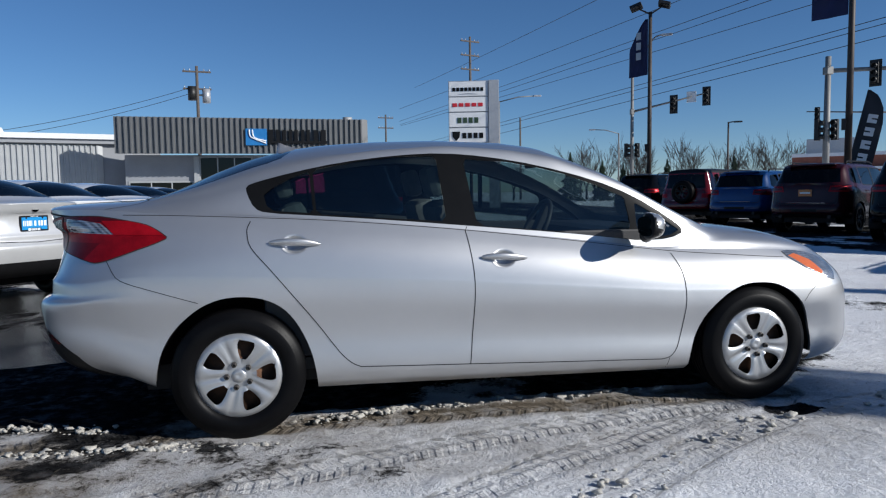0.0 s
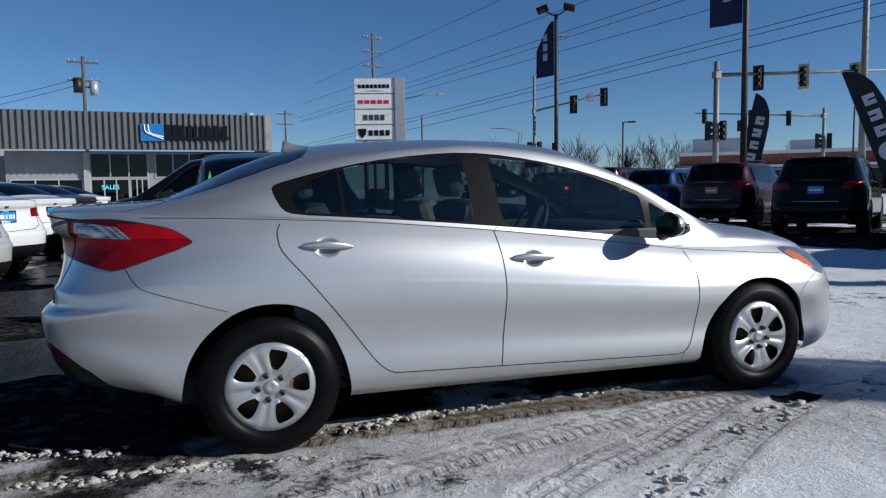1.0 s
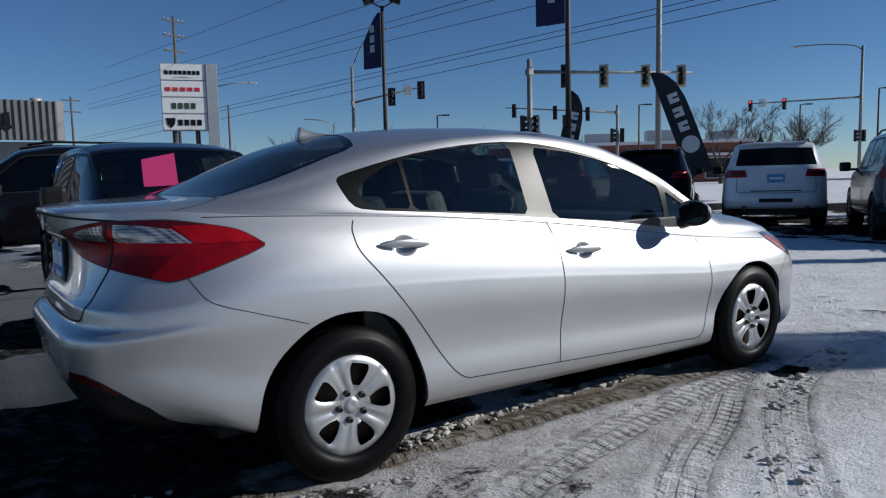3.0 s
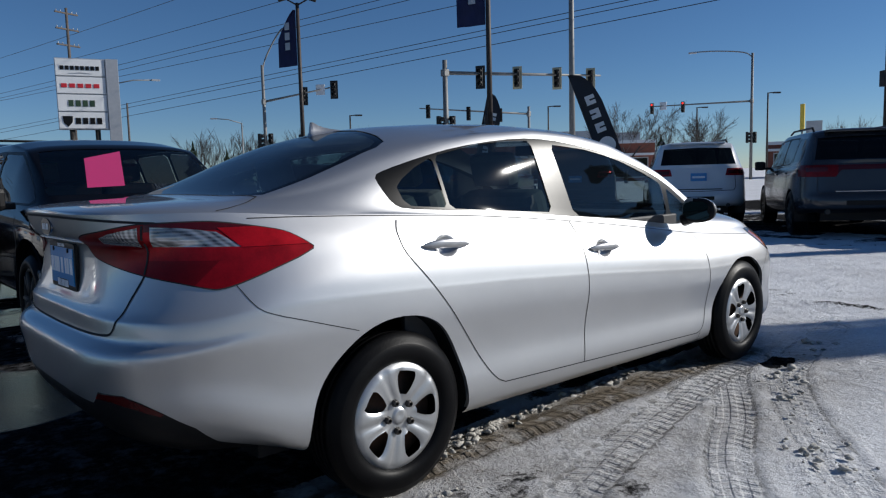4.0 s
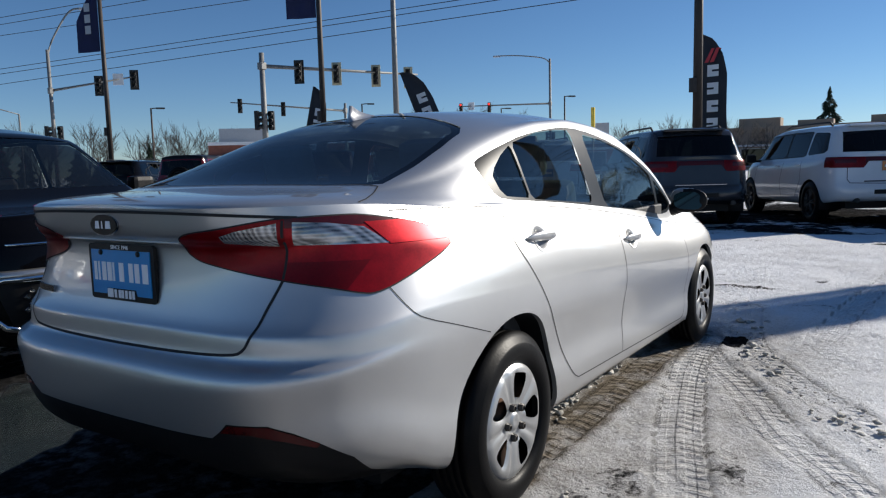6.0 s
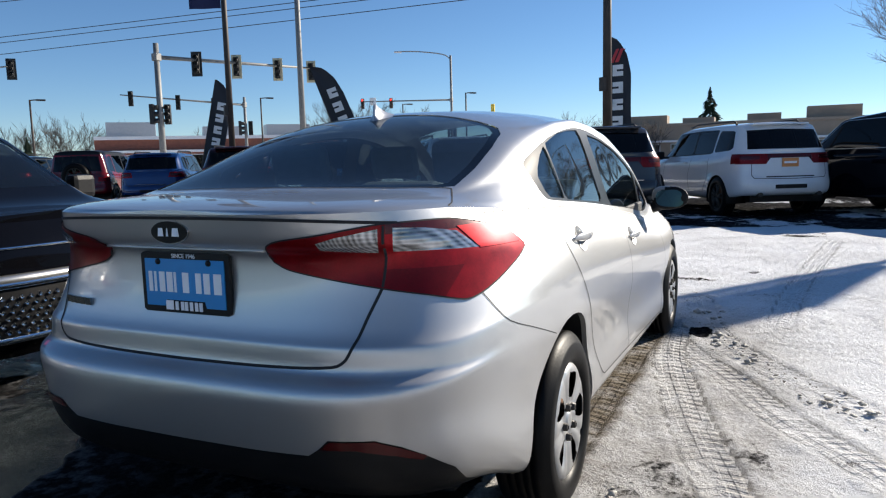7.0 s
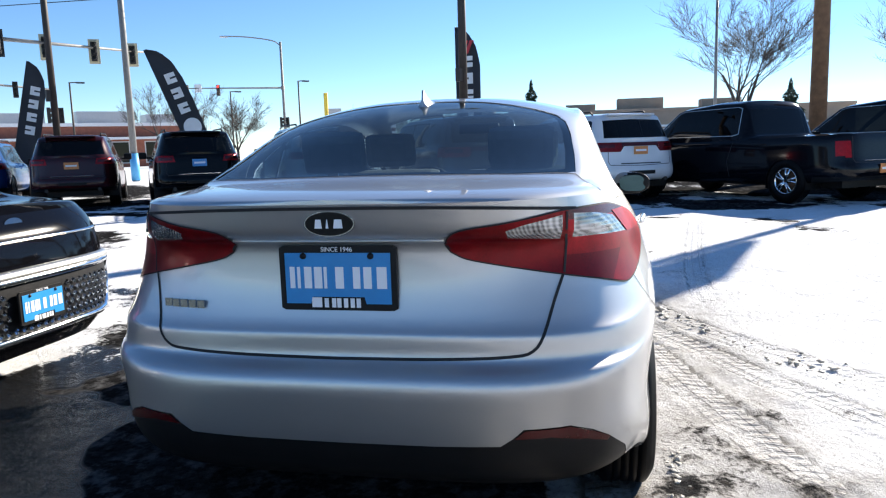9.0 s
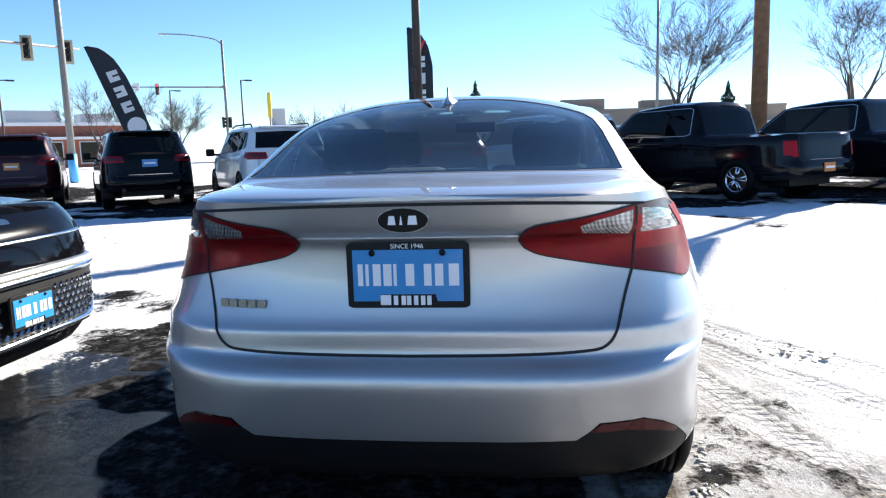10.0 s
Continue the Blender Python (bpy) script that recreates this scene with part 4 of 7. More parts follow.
    lower2 = lamp.take([(0, 1.024), (3, 1.0), (3, 1.2), (0, 1.2)], round_view)
    for sd in ("right", "left"):
        tl = part("tail_lamp", lamp.mesh("tail_lamp", 0.004, sd), LENS_RED, car, "red wrap-round rear lamp")
        part("lower_lens", lower.mesh("lower_lens", 0.004, sd), LENS_DARKRED, tl)
        part("upper_lens", lower2.mesh("upper_lens", 0.004, sd), LENS_REFLECTOR, tl)
        part("side_lens", bright.mesh("side_lens", 0.006, sd), LENS_BRIGHT, tl)
        part("inner_lens", inner.mesh("inner_lens", 0.004, sd), LENS_DARKRED, tl, "dark red lens on the boot lid")
        part("reversing_lens", clear_in.mesh("reversing_lens", 0.004, sd), LENS_CLEAR, tl, "clear lens")
        part("indicator_lens", clear_out.mesh("indicator_lens", 0.004, sd), LENS_CLEAR, tl, "clear lens")
    # headlamps
    def F(x, y, z):
        return (math.atan2(-y, x - 1.75), z)
    hl = []
    for x, z in [(2.905, 0.787), (2.95, 0.790), (3.02, 0.785), (3.106, 0.768), (3.19, 0.742), (3.235, 0.722), (3.25, 0.66), (3.232, 0.620), (3.163, 0.638), (3.021, 0.697), (2.927, 0.755)]:
        p, _ = side(x, z)
        hl.append(F(p.x, p.y, p.z))
    head = low.take(hl, F, lambda v, n: v[0] > 2.4)
    amber = head.take([F(*side(x, z)[0]) for x, z in ((2.935, 0.762), (2.985, 0.772), (3.08, 0.735), (3.15, 0.668), (3.13, 0.655), (3.03, 0.702))], F)
    for sd in ("right", "left"):
        h = part("head_lamp", head.mesh("head_lamp", 0.003, sd), LENS_CLEAR, car, "clear swept-back headlamp")
        part("amber_lens", amber.mesh("amber_lens", 0.003, sd), LENS_AMBER, h, "amber side lens")
    # rear bumper trim
    darkline = [B(-0.02, 0.466), B(-0.25, 0.468), B(-0.416, 0.473), B(-0.446, 0.494), B(-0.474, 0.520), B(-0.586, 0.522), B(-0.64, 0.500), B(-0.68, 0.470), R(-0.716, 0.409), R(-0.65, 0.352), R(-0.55, 0.285), (R(-0.54, 0.36)[0], 0.18), (0.0, 0.18), (0.0, 0.466)]
    valance = low.take(darkline, round_view, lambda v, n: v[0] < 0.0 and v[2] < 0.6)
    reflector = valance.take([B(-0.450, 0.494), B(-0.478, 0.517), B(-0.586, 0.519), B(-0.64, 0.496), B(-0.684, 0.466), B(-0.676, 0.456), B(-0.625, 0.478), B(-0.54, 0.496)], round_view)
    part("rear_valance", valance.mesh("rear_valance", -0.002, "both"), BLACKPLASTIC, car, "black plastic lower bumper")
    for sd in ("right", "left"):
        part("bumper_reflector", reflector.mesh("bumper_reflector", 0.002, sd), LENS_REFLECTOR, car, "red bumper reflector")
    # doors
    rdoor = curve_pts([(0.098, 1.06), (0.06, 0.993), (0.055, 0.954), (0.073, 0.89), (0.16, 0.785), (0.259, 0.662), (0.36, 0.532), (0.462, 0.391), (0.52, 0.332), (0.567, 0.308)], 3)
    rdoor += [(0.8, 0.299), (1.107, 0.288)]
    post = curve_pts([(1.107, 0.288), (1.114, 0.358), (1.127, 0.527), (1.132, 0.695), (1.121, 0.834), (1.104, 0.968)], 3)
    fdoor_front = curve_pts([(2.141, 0.25), (2.186, 0.262), (2.225, 0.309), (2.256, 0.412), (2.27, 0.561), (2.259, 0.695), (2.219, 0.8), (2.17, 0.90)], 3)
    rear_door = low.take(rdoor + post[1:] + [(1.104, 1.1), (0.098, 1.2)], side_view, sidefaces)
    front_door = low.take(post[::-1] + [(1.6, 0.269)] + fdoor_front + [(2.17, 1.1), (1.104, 1.1)], side_view, sidefaces)
    for door, cx, cz in ((rear_door, 0.270, 0.903), (front_door, 1.287, 0.806)):
        door.take([(cx + 0.0625 * math.cos(a), cz + 0.0455 * math.sin(a)) for a in np.linspace(0, 2 * math.pi, 28, endpoint=False)], side_view)
    # window band
    outer = [(0.047, 1.18), (0.054, 1.139), (0.087, 1.072), (0.139, 1.05), (0.377, 1.033), (0.759, 1.003), (1.125, 0.968), (1.621, 0.922), (1.92, 0.886), (2.072, 0.868), (2.235, 0.874), (2.33, 0.912),
             (2.241, 0.987), (2.036, 1.11), (1.825, 1.194), (1.521, 1.274), (1.251, 1.32), (1.015, 1.339), (0.781, 1.327), (0.497, 1.292), (0.276, 1.246), (0.102, 1.201)]
    outer = rounded(outer, 1, 0.25)
    trim = up.take(outer, side_view, steep)
    trim2 = low.take(outer, side_view, sidefaces)
    panes = {"rear_quarter_glass": [(0.145, 1.085), (0.132, 1.135), (0.167, 1.165), (0.25, 1.211), (0.349, 1.25), (0.363, 1.046), (0.178, 1.060)],
             "rear_door_glass": [(0.366, 1.256), (0.609, 1.303), (0.8, 1.32), (0.984, 1.326), (1.019, 0.992), (0.7, 1.016), (0.378, 1.041)],
             "front_door_glass": [(1.124, 1.31), (1.369, 1.288), (1.53, 1.258), (1.671, 1.222), (1.85, 1.16), (1.99, 1.1), (2.012, 0.954), (1.985, 0.895), (1.6, 0.93), (1.177, 0.967)],
             "front_quarter_glass": [(2.043, 1.071), (2.17, 1.0), (2.295, 0.92), (2.235, 0.892), (2.08, 0.885), (2.047, 0.948)]}
    glass = {}
    for name, poly in panes.items():
        glass[name] = trim.take(rounded(poly, 1, 0.08), side_view)
    mirror_pair(trim, "window_frame", GREYPLASTIC, car, -0.001, "black window surround")
    if trim2.f:
        mirror_pair(trim2, "window_seal", GREYPLASTIC, car, -0.001)
    for name, sk in glass.items():
        for ob in mirror_pair(sk, name, GLASS, car, -0.006, "tinted side window"):
            ob.visible_shadow = True
    # rear and front screens
    rear_poly = [(-0.462, 0.1), (-0.458, -0.2), (-0.445, -0.42), (-0.418, -0.555), (-0.38, -0.594), (-0.2, -0.588), (0.0, -0.572), (0.15, -0.550), (0.215, -0.515), (0.25, -0.42), (0.295, -0.2), (0.305, 0.1)]
    pane_poly = [(-0.44, 0.1), (-0.436, -0.2), (-0.422, -0.41), (-0.39, -0.53), (-0.355, -0.562), (-0.19, -0.558), (0.0, -0.543), (0.14, -0.521), (0.19, -0.485), (0.215, -0.40), (0.25, -0.2), (0.26, 0.1)]
    edge = up.take(rear_poly, top_view, lambda v, n: v[0] < 0.6)
    screen = edge.take(pane_poly, top_view, lambda v, n: v[0] < 0.6)
    part("screen_edge", edge.mesh("screen_edge", -0.003, "both"), BLACKPAINT, car, "black band round the rear window")
    wind_poly = [(2.50, 0.1), (2.50, -0.2), (2.47, -0.5), (2.40, -0.63), (2.30, -0.645), (2.05, -0.60), (1.8, -0.555), (1.62, -0.52), (1.59, -0.4), (1.57, 0.1)]
    wind = up.take(wind_poly, top_view, lambda v, n: v[0] > 1.2)
    part("rear_screen", screen.mesh("rear_screen", -0.003, "both"), REARGLASS, car, "tinted rear window")
    part("windscreen", wind.mesh("windscreen", -0.003, "both"), SCREEN, car)
    # boot lid: rear face below the belt and the deck above it
    lid_edge = curve_pts([(split, 1.2), (B(-0.566, 0.9)[0], 0.9), (B(-0.545, 0.82)[0], 0.82), (B(-0.522, 0.745)[0], 0.745), (B(-0.495, 0.705)[0], 0.705), (B(-0.44, 0.692)[0], 0.692), (B(-0.25, 0.684)[0], 0.684), (-0.02, 0.681)], 3)
    lid = low.take([(-0.02, 1.2)] + lid_edge, round_view, rearq)
    deck_poly = [(-1.1, 0.1), (-1.1, -0.74), (-0.62, -0.70), (-0.585, -0.664), (-0.54, -0.655), (-0.47, -0.625), (-0.405, -0.595), (-0.45, -0.42), (-0.465, -0.2), (-0.468, 0.1)]
    deck = up.take(deck_poly, top_view, lambda v, n: v[0] < 0.2)
    boot = part("boot_lid", lid.mesh("boot_lid", 0.0, "both"), SILVER, car)
    part("deck_panel", deck.mesh("deck_panel", 0.0, "both"), SILVER, boot)
    # bonnet
    bon = [(2.52, 0.1), (2.52, -0.3), (2.46, -0.62), (2.56, -0.655), (2.9, -0.62), (3.1, -0.52), (3.22, -0.35), (3.30, 0.1)]
    bonnet = up.take(bon, top_view, lambda v, n: v[0] > 2.0)
    part("bonnet", bonnet.mesh("bonnet", 0.0, "both"), SILVER, car)
    # bumpers
    rb = low.take([(-0.02, 0.2), (-0.02, 0.9), (split, 0.9), R(-0.572, 0.846), R(-0.524, 0.772), R(-0.46, 0.74), R(-0.385, 0.716), R(-0.17, 0.647), (R(-0.17, 0.64)[0], 0.2)], round_view, rearq)
    part("rear_bumper", rb.mesh("rear_bumper", 0.0, "both"), SILVER, car)
    part("lower_body", low.mesh("lower_body", 0.0, "both"), SILVER, car)
    part("upper_body", up.mesh("upper_body", 0.0, "both"), SILVER, car)
    mirror_pair(rear_door, "rear_door", SILVER, car)
    mirror_pair(front_door, "front_door", SILVER, car)
    # gaps
    seam("door_gap", [q for q in rdoor if q[1] < 1.03], side, car)
    seam("door_gap", post, side, car)
    seam("door_gap", [(1.107, 0.288), (1.6, 0.269)] + fdoor_front[:-3], side, car)
    seam("bumper_gap", curve_pts([(-0.572, 0.848), (-0.524, 0.772), (-0.46, 0.74), (-0.385, 0.716), (-0.17, 0.647)], 3), side, car, 0.003)
    seam("sill_gap", [(2.185, 0.262), (2.172, 0.20)], side, car, 0.003)
    # dark line painted for the shade in the crease under the windows
    seam("belt_crease", curve_pts([(-0.5, 1.052), (-0.295, 1.047), (0.086, 1.030), (0.484, 1.006), (1.038, 0.955), (1.615, 0.888), (2.187, 0.815), (2.546, 0.784), (2.79, 0.765), (2.90, 0.759)], 5), side, car, 0.0032)
    seam("bumper_gap", curve_pts([(3.155, 0.634), (3.08, 0.60), (3.03, 0.565), (2.992, 0.52)], 3), side, car, 0.003)
    bootgap = [(-0.567, 0.884), (-0.545, 0.82), (-0.522, 0.745), (-0.495, 0.705), (-0.44, 0.692), (-0.25, 0.684), (0.0, 0.681)]
    seam("boot_gap", curve_pts(bootgap, 3), behind, car, 0.008)
    seam("lamp_gap", [(-0.574, 1.042), (-0.572, 0.96), (-0.567, 0.886)], behind, car, 0.007, out=0.0055)
    # deck side seam, from the lamp to the rear screen
    from mathutils.bvhtree import BVHTree
    dtree = BVHTree.FromPolygons(deck_all.v, deck_all.f)

    def above(x, y):
        h = dtree.ray_cast(Vector((x, y, 3)), Vector((0, 0, -1)))
        return (h[0], h[1] if h[1].z > 0 else -h[1]) if h[0] else (Vector((x, y, 1.1)), Vector((0, 0, 1)))
    seam("deck_gap", [(-0.585, -0.664), (-0.54, -0.655), (-0.47, -0.625), (-0.405, -0.595)], above, car, 0.004)
    seam("screen_gap", [(-0.405, -0.595), (-0.45, -0.42), (-0.464, -0.2), (-0.467, 0.0)], above, car, 0.006)
    # black edge round the rear lamps
    ltree = BVHTree.FromPolygons(low_all.v, low_all.f)
    rim_p, rim_n = [], []
    for a, z in lampline + lampline[:1]:
        h = ltree.ray_cast(Vector((0.6, 0, z)), Vector((-math.cos(a), -math.sin(a), 0)))
        if h[0]:
            nn = h[1] if h[1].dot(Vector((-math.cos(a), -math.sin(a), 0))) > 0 else -h[1]
            rim_p.append(h[0])
            rim_n.append(nn)
    v, f = ribbon(rim_p, rim_n, 0.008, 0.0035)
    for sgn in (1, -1):
        part("lamp_seal", mesh_of("lamp_seal", [(x, y * sgn, z) for x, y, z in v], [g if sgn > 0 else g[::-1] for g in f]), GAP_SHADE, car)
    # wheels
    hub = hubcap_mesh(0.205)
    hubset = dict(tyre=tyre_mesh(0.308, 0.195, 0.2), rim=hub, drum=drum_mesh(0.18, -0.085), inset=0.02)
    for x, yy, turn in ((0.0, -0.75, 14), (2.69, -0.75, -8), (0.0, 0.75, 0), (2.69, 0.75, 20)):
        w = put_wheel(car, x, yy, 0.308, 0.195, 0.2, hubset, WHEELSILVER, turn)
        for k in range(5):
            a = math.radians(90 + turn * -1 + 36 + 72 * k)
            v, f = lathe([(0.0, -0.006), (0.007, -0.006), (0.0075, -0.018), (0.0125, -0.016), (0.0145, 0.0), (0.0145, 0.02)], 6)
            me = mesh_of("wheel_nut", [(x0 + 0.056 * math.cos(a), y0 - 0.0975 + 0.015, z0 + 0.056 * math.sin(a)) for x0, y0, z0 in v], [g[::-1] for g in f], smooth=False)
            part("wheel_nut", me, STEEL_DK, w)
    # underside
    part("underbody", boxed(-0.45, 3.1, -0.60, 0.60, 0.20, 0.32), BLACKPLASTIC, car)
    return car, low, up, side, behind


car, LOW, UP, SIDE, BEHIND = silver_sedan()


# ---- details of the silver sedan ----
def text_part(name, words, size, material, m, parent, depth=0.002):
    cu = bpy.data.curves.new(name, 'FONT')
    cu.body, cu.size, cu.extrude, cu.align_x, cu.align_y = words, size, depth, 'CENTER', 'CENTER'
    tmp = bpy.data.objects.new(name, cu)
    me = bpy.data.meshes.new_from_object(tmp)
    bpy.data.objects.remove(tmp)
    me.materials.clear()
    ob = part(name, me, material, parent)
    ob.matrix_basis = m
    return ob


def ellipse(w, h, n=32):
    return [(w * math.cos(2 * math.pi * k / n), h * math.sin(2 * math.pi * k / n)) for k in range(n)]


def advert_plate(parent, m):
    """A blue dealer's plate in a black frame; it looks to -y of its own axes."""
    p = thing("dealer_plate", "", "")
    p.parent, p.matrix_basis = parent, m
    for k in ("label", "category"):
        if k in p:
            del p[k]
    p["label"] = "blue advertising plate in a black frame"
    part("plate_frame", plate(rounded([(-0.157, -0.084), (0.157, -0.084), (0.157, 0.084), (-0.157, 0.084)], 2, 0.035), 0.012, "y", -0.008), BLACKPLASTIC, p)
    part("plate_panel", plate([(-0.141, -0.066), (-0.075, -0.066), (-0.07, -0.048), (0.07, -0.048), (0.075, -0.066), (0.141, -0.066), (0.141, 0.066), (-0.141, 0.066)], 0.003, "y", -0.011), PLATE_BLUE, p)
    # lettering of a brand as plain bars
    xs = [-0.128, -0.108, -0.089, -0.062, -0.036, -0.005, 0.042, 0.07, 0.105]
    ws = [0.013, 0.008, 0.02, 0.021, 0.008, 0.022, 0.019, 0.021, 0.026]
    for x, w in zip(xs, ws):
        part("bar", plate([(x, -0.026), (x + w, -0.026), (x + w, 0.03), (x, 0.03)], 0.0015, "y", -0.0125), WHITE_INK, p)
    part("bar", plate([(-0.072, -0.076), (-0.045, -0.076), (-0.045, -0.05), (-0.072, -0.05)], 0.0015, "y", -0.0105), WHITE_INK, p)
    for x in (-0.038, -0.018, -0.004, 0.014, 0.032, 0.048):
        part("bar", plate([(x, -0.076), (x + 0.011, -0.076), (x + 0.011, -0.052), (x, -0.052)], 0.0015, "y", -0.0105), WHITE_INK, p)
    text_part("since_text", "SINCE 1946", 0.017, WHITE_INK, pose(0, -0.0095, 0.0745, 90), p, 0.0008)
    for x in (-0.09, 0.09):
        v, f = lathe([(0.0, -0.0145), (0.008, -0.0145), (0.009, -0.008)], 14)
        part("screw", mesh_of("screw", [(a + x, b, c + 0.058) for a, b, c in v], [g[::-1] for g in f]), BLACKPLASTIC, p)
    return p


def sedan_details():
    for cx, cz in ((0.270, 0.903), (1.287, 0.806)):
        # hollow behind the handle
        rings, n = 7, 36
        v, f = [], []
        for r in range(rings):
            q = r / (rings - 1)
            for k in range(n):
                a = 2 * math.pi * k / n
                p, nn = SIDE(cx + 0.064 * q * math.cos(a), cz + 0.047 * q * math.sin(a))
                v.append(tuple(p + nn * (0.0022 * (1 if r == rings - 1 else 0) + (0.0015 if r == rings - 2 else 0) - 0.022 * (1 - q * q) * (q < 0.8))))
        for r in range(rings - 1):
            for k in range(n):
                k2 = (k + 1) % n
                f.append((r * n + k, r * n + k2, (r + 1) * n + k2, (r + 1) * n + k))
        # handle: a lens-shaped bar
        prof = [(-0.119, 0.002), (-0.112, 0.007), (-0.09, 0.0125), (-0.05, 0.0165), (0.0, 0.018), (0.05, 0.0165), (0.085, 0.0115), (0.11, 0.0065), (0.121, 0.002)]
        hv, hf = [], []
        for s, r in prof:
            p, nn = SIDE(cx + s, cz + 0.002 - 0.055 * s)
            base = p + nn * (0.006 + 0.020 * (1 - (s / 0.125) ** 2))
            for k in range(14):
                a = 2 * math.pi * k / 14
                hv.append(tuple(base + Vector((0, 0, 1)) * r * math.sin(a) + nn * r * 0.75 * math.cos(a)))
        for i in range(len(prof) - 1):
            for k in range(14):
                k2 = (k + 1) % 14
                hf.append((i * 14 + k, i * 14 + k2, (i + 1) * 14 + k2, (i + 1) * 14 + k))
        for sgn in (1, -1):
            flip = (lambda g: g) if sgn > 0 else (lambda g: g[::-1])
            part("handle_cup", mesh_of("handle_cup", [(x, y * sgn, z) for x, y, z in v], [flip(g) for g in f]), SILVER, car)
            part("door_handle", mesh_of("door_handle", [(x, y * sgn, z) for x, y, z in hv], [flip(g)[::-1] for g in hf]), SILVER, car, "silver lens-shaped door handle")
    # wing mirrors
    for sgn in (1, -1):
        v, f, nu, nv = [], [], 28, 16
        for i in range(nv + 1):
            ph = math.pi * i / nv
            for k in range(nu):
                th = 2 * math.pi * k / nu
                d = Vector((math.sin(ph) * math.cos(th), -math.cos(ph), math.sin(ph) * math.sin(th)))
                x = d.x * (0.075 if d.x > 0 else 0.018)
                x, y, z = 2.025 + x + 0.02 * d.y, -0.905 + 0.105 * (abs(d.y) ** 0.8) * (1 if d.y > 0 else -1), 0.953 + 0.068 * (abs(d.z) ** 0.75) * (1 if d.z > 0 else -1) * (1 - 0.15 * d.y * -1)
                v.append((x, y * sgn, z))
        for i in range(nv):
            for k in range(nu):
                k2 = (k + 1) % nu
                q = (i * nu + k, i * nu + k2, (i + 1) * nu + k2, (i + 1) * nu + k)
                f.append(q if sgn < 0 else q[::-1])
        caps = [q for q in f if sum(v[k][2] for k in q) / 4 > 0.945 and sum(v[k][0] for k in q) / 4 > 2.018]
        rest = [q for q in f if q not in caps]
        m = part("wing_mirror", mesh_of("wing_mirror", v, rest), BLACKPLASTIC, car, "black and silver wing mirror")
        part("mirror_cap", mesh_of("mirror_cap", v, caps), SILVER, m, "silver mirror cap")
        part("mirror_glass", plate(rounded([(-0.99 * sgn, 0.90), (-0.835 * sgn, 0.905), (-0.825 * sgn, 0.995), (-0.97 * sgn, 1.005)], 2), 0.003, "x", 1.999), MIRRORGLASS, m, "mirror glass")
        part("mirror_foot", tube([(2.06, -0.80 * sgn, 0.895), (2.055, -0.87 * sgn, 0.915)], [0.035, 0.028], 10), BLACKPLASTIC, m)
        part("mirror_lamp", tube([(2.075, -1.0 * sgn, 0.957), (2.098, -0.95 * sgn, 0.957), (2.105, -0.90 * sgn, 0.957)], 0.006, 8), LENS_CLEAR, m)
    # aerial fin
    fv, ff = [], []
    for x, h in [(0.178, 0.0), (0.184, 0.02), (0.188, 0.045), (0.193, 0.062), (0.205, 0.060), (0.232, 0.042), (0.262, 0.028), (0.30, 0.016), (0.335, 0.008), (0.372, 0.0)]:
        zc = float(SEDAN["centre"](x)) - 0.003
        w = 0.032 * math.sin(math.pi * min(0.98, max(0.12, (x - 0.165) / 0.21))) ** 0.6
        fv += [(x, -w, zc), (x, -w * 0.3, zc + 0.4 * h), (x, -0.003, zc + h), (x, 0.003, zc + h), (x, w * 0.3, zc + 0.4 * h), (x, w, zc)]
    for i in range(9):
        for k in range(5):
            ff.append((6 * i + k, 6 * i + k + 1, 6 * i + k + 7, 6 * i + k + 6))
    part("aerial_fin", mesh_of("aerial_fin", fv, [g[::-1] for g in ff]), SILVER, car, "silver shark-fin aerial")
    # badge: a black oval in a bright ring with plain bars
    p, _ = BEHIND(0.0, 1.03)
    bx = p.x - 0.004
    badge = part("badge", plate(ellipse(0.065, 0.0315), 0.006, "x", bx - 0.004), CHROME_DK, car, "oval maker's badge")
    part("badge_field", plate(ellipse(0.0622, 0.0294), 0.004, "x", bx - 0.006), BADGE_BLACK, badge)
    for y0, y1 in ((0.037, 0.018), (0.008, 0.001), (-0.012, -0.036)):
        part("badge_bar", plate([(y0, -0.011), (y1, -0.011), (y1 + 0.003, 0.011), (y0 - 0.003, 0.011)], 0.003, "x", bx - 0.008), WHITE_INK, badge)
    for o in [badge] + list(badge.children):
        o.data.transform(Matrix.Translation((0, 0, 1.03)))
    # model name as bars
    for k in range(5):
        y0 = 0.513 - k * 0.0275
        p = min((BEHIND(-y0, z)[0] for z in (0.80, 0.821)), key=lambda q: q.x)
        part("name_bar", plate([(y0, 0.80), (y0 - 0.020, 0.80), (y0 - 0.020, 0.821), (y0, 0.821)], 0.006, "x", p.x - 0.009), CHROME_DK, car)
    p, _ = BEHIND(0.0, 0.885)
    advert_plate(car, pose(p.x - 0.008, 0, 0.885, 0, 0, -90))
    # bright lip over the plate
    lip = []
    for y in np.linspace(-0.28, 0.28, 15):
        p, _ = BEHIND(-abs(y), 0.985)
        lip.append((p.x - 0.001, y, 0.982))
    part("boot_lip", tube(lip, 0.004, 6), SILVER, car)
    # dark strip painted for the shade under the tail spoiler's lip
    v, f = [], []
    for i, y in enumerate(np.linspace(-0.6, 0.6, 41)):
        zz = 1.068 - 0.020 * (abs(y) / 0.6) ** 3
        p, _ = BEHIND(-abs(y), zz - 0.004)
        q, _ = BEHIND(-abs(y), zz + 0.004)
        v += [(p.x - 0.003, y, zz - 0.004), (q.x - 0.003, y, zz + 0.004)]
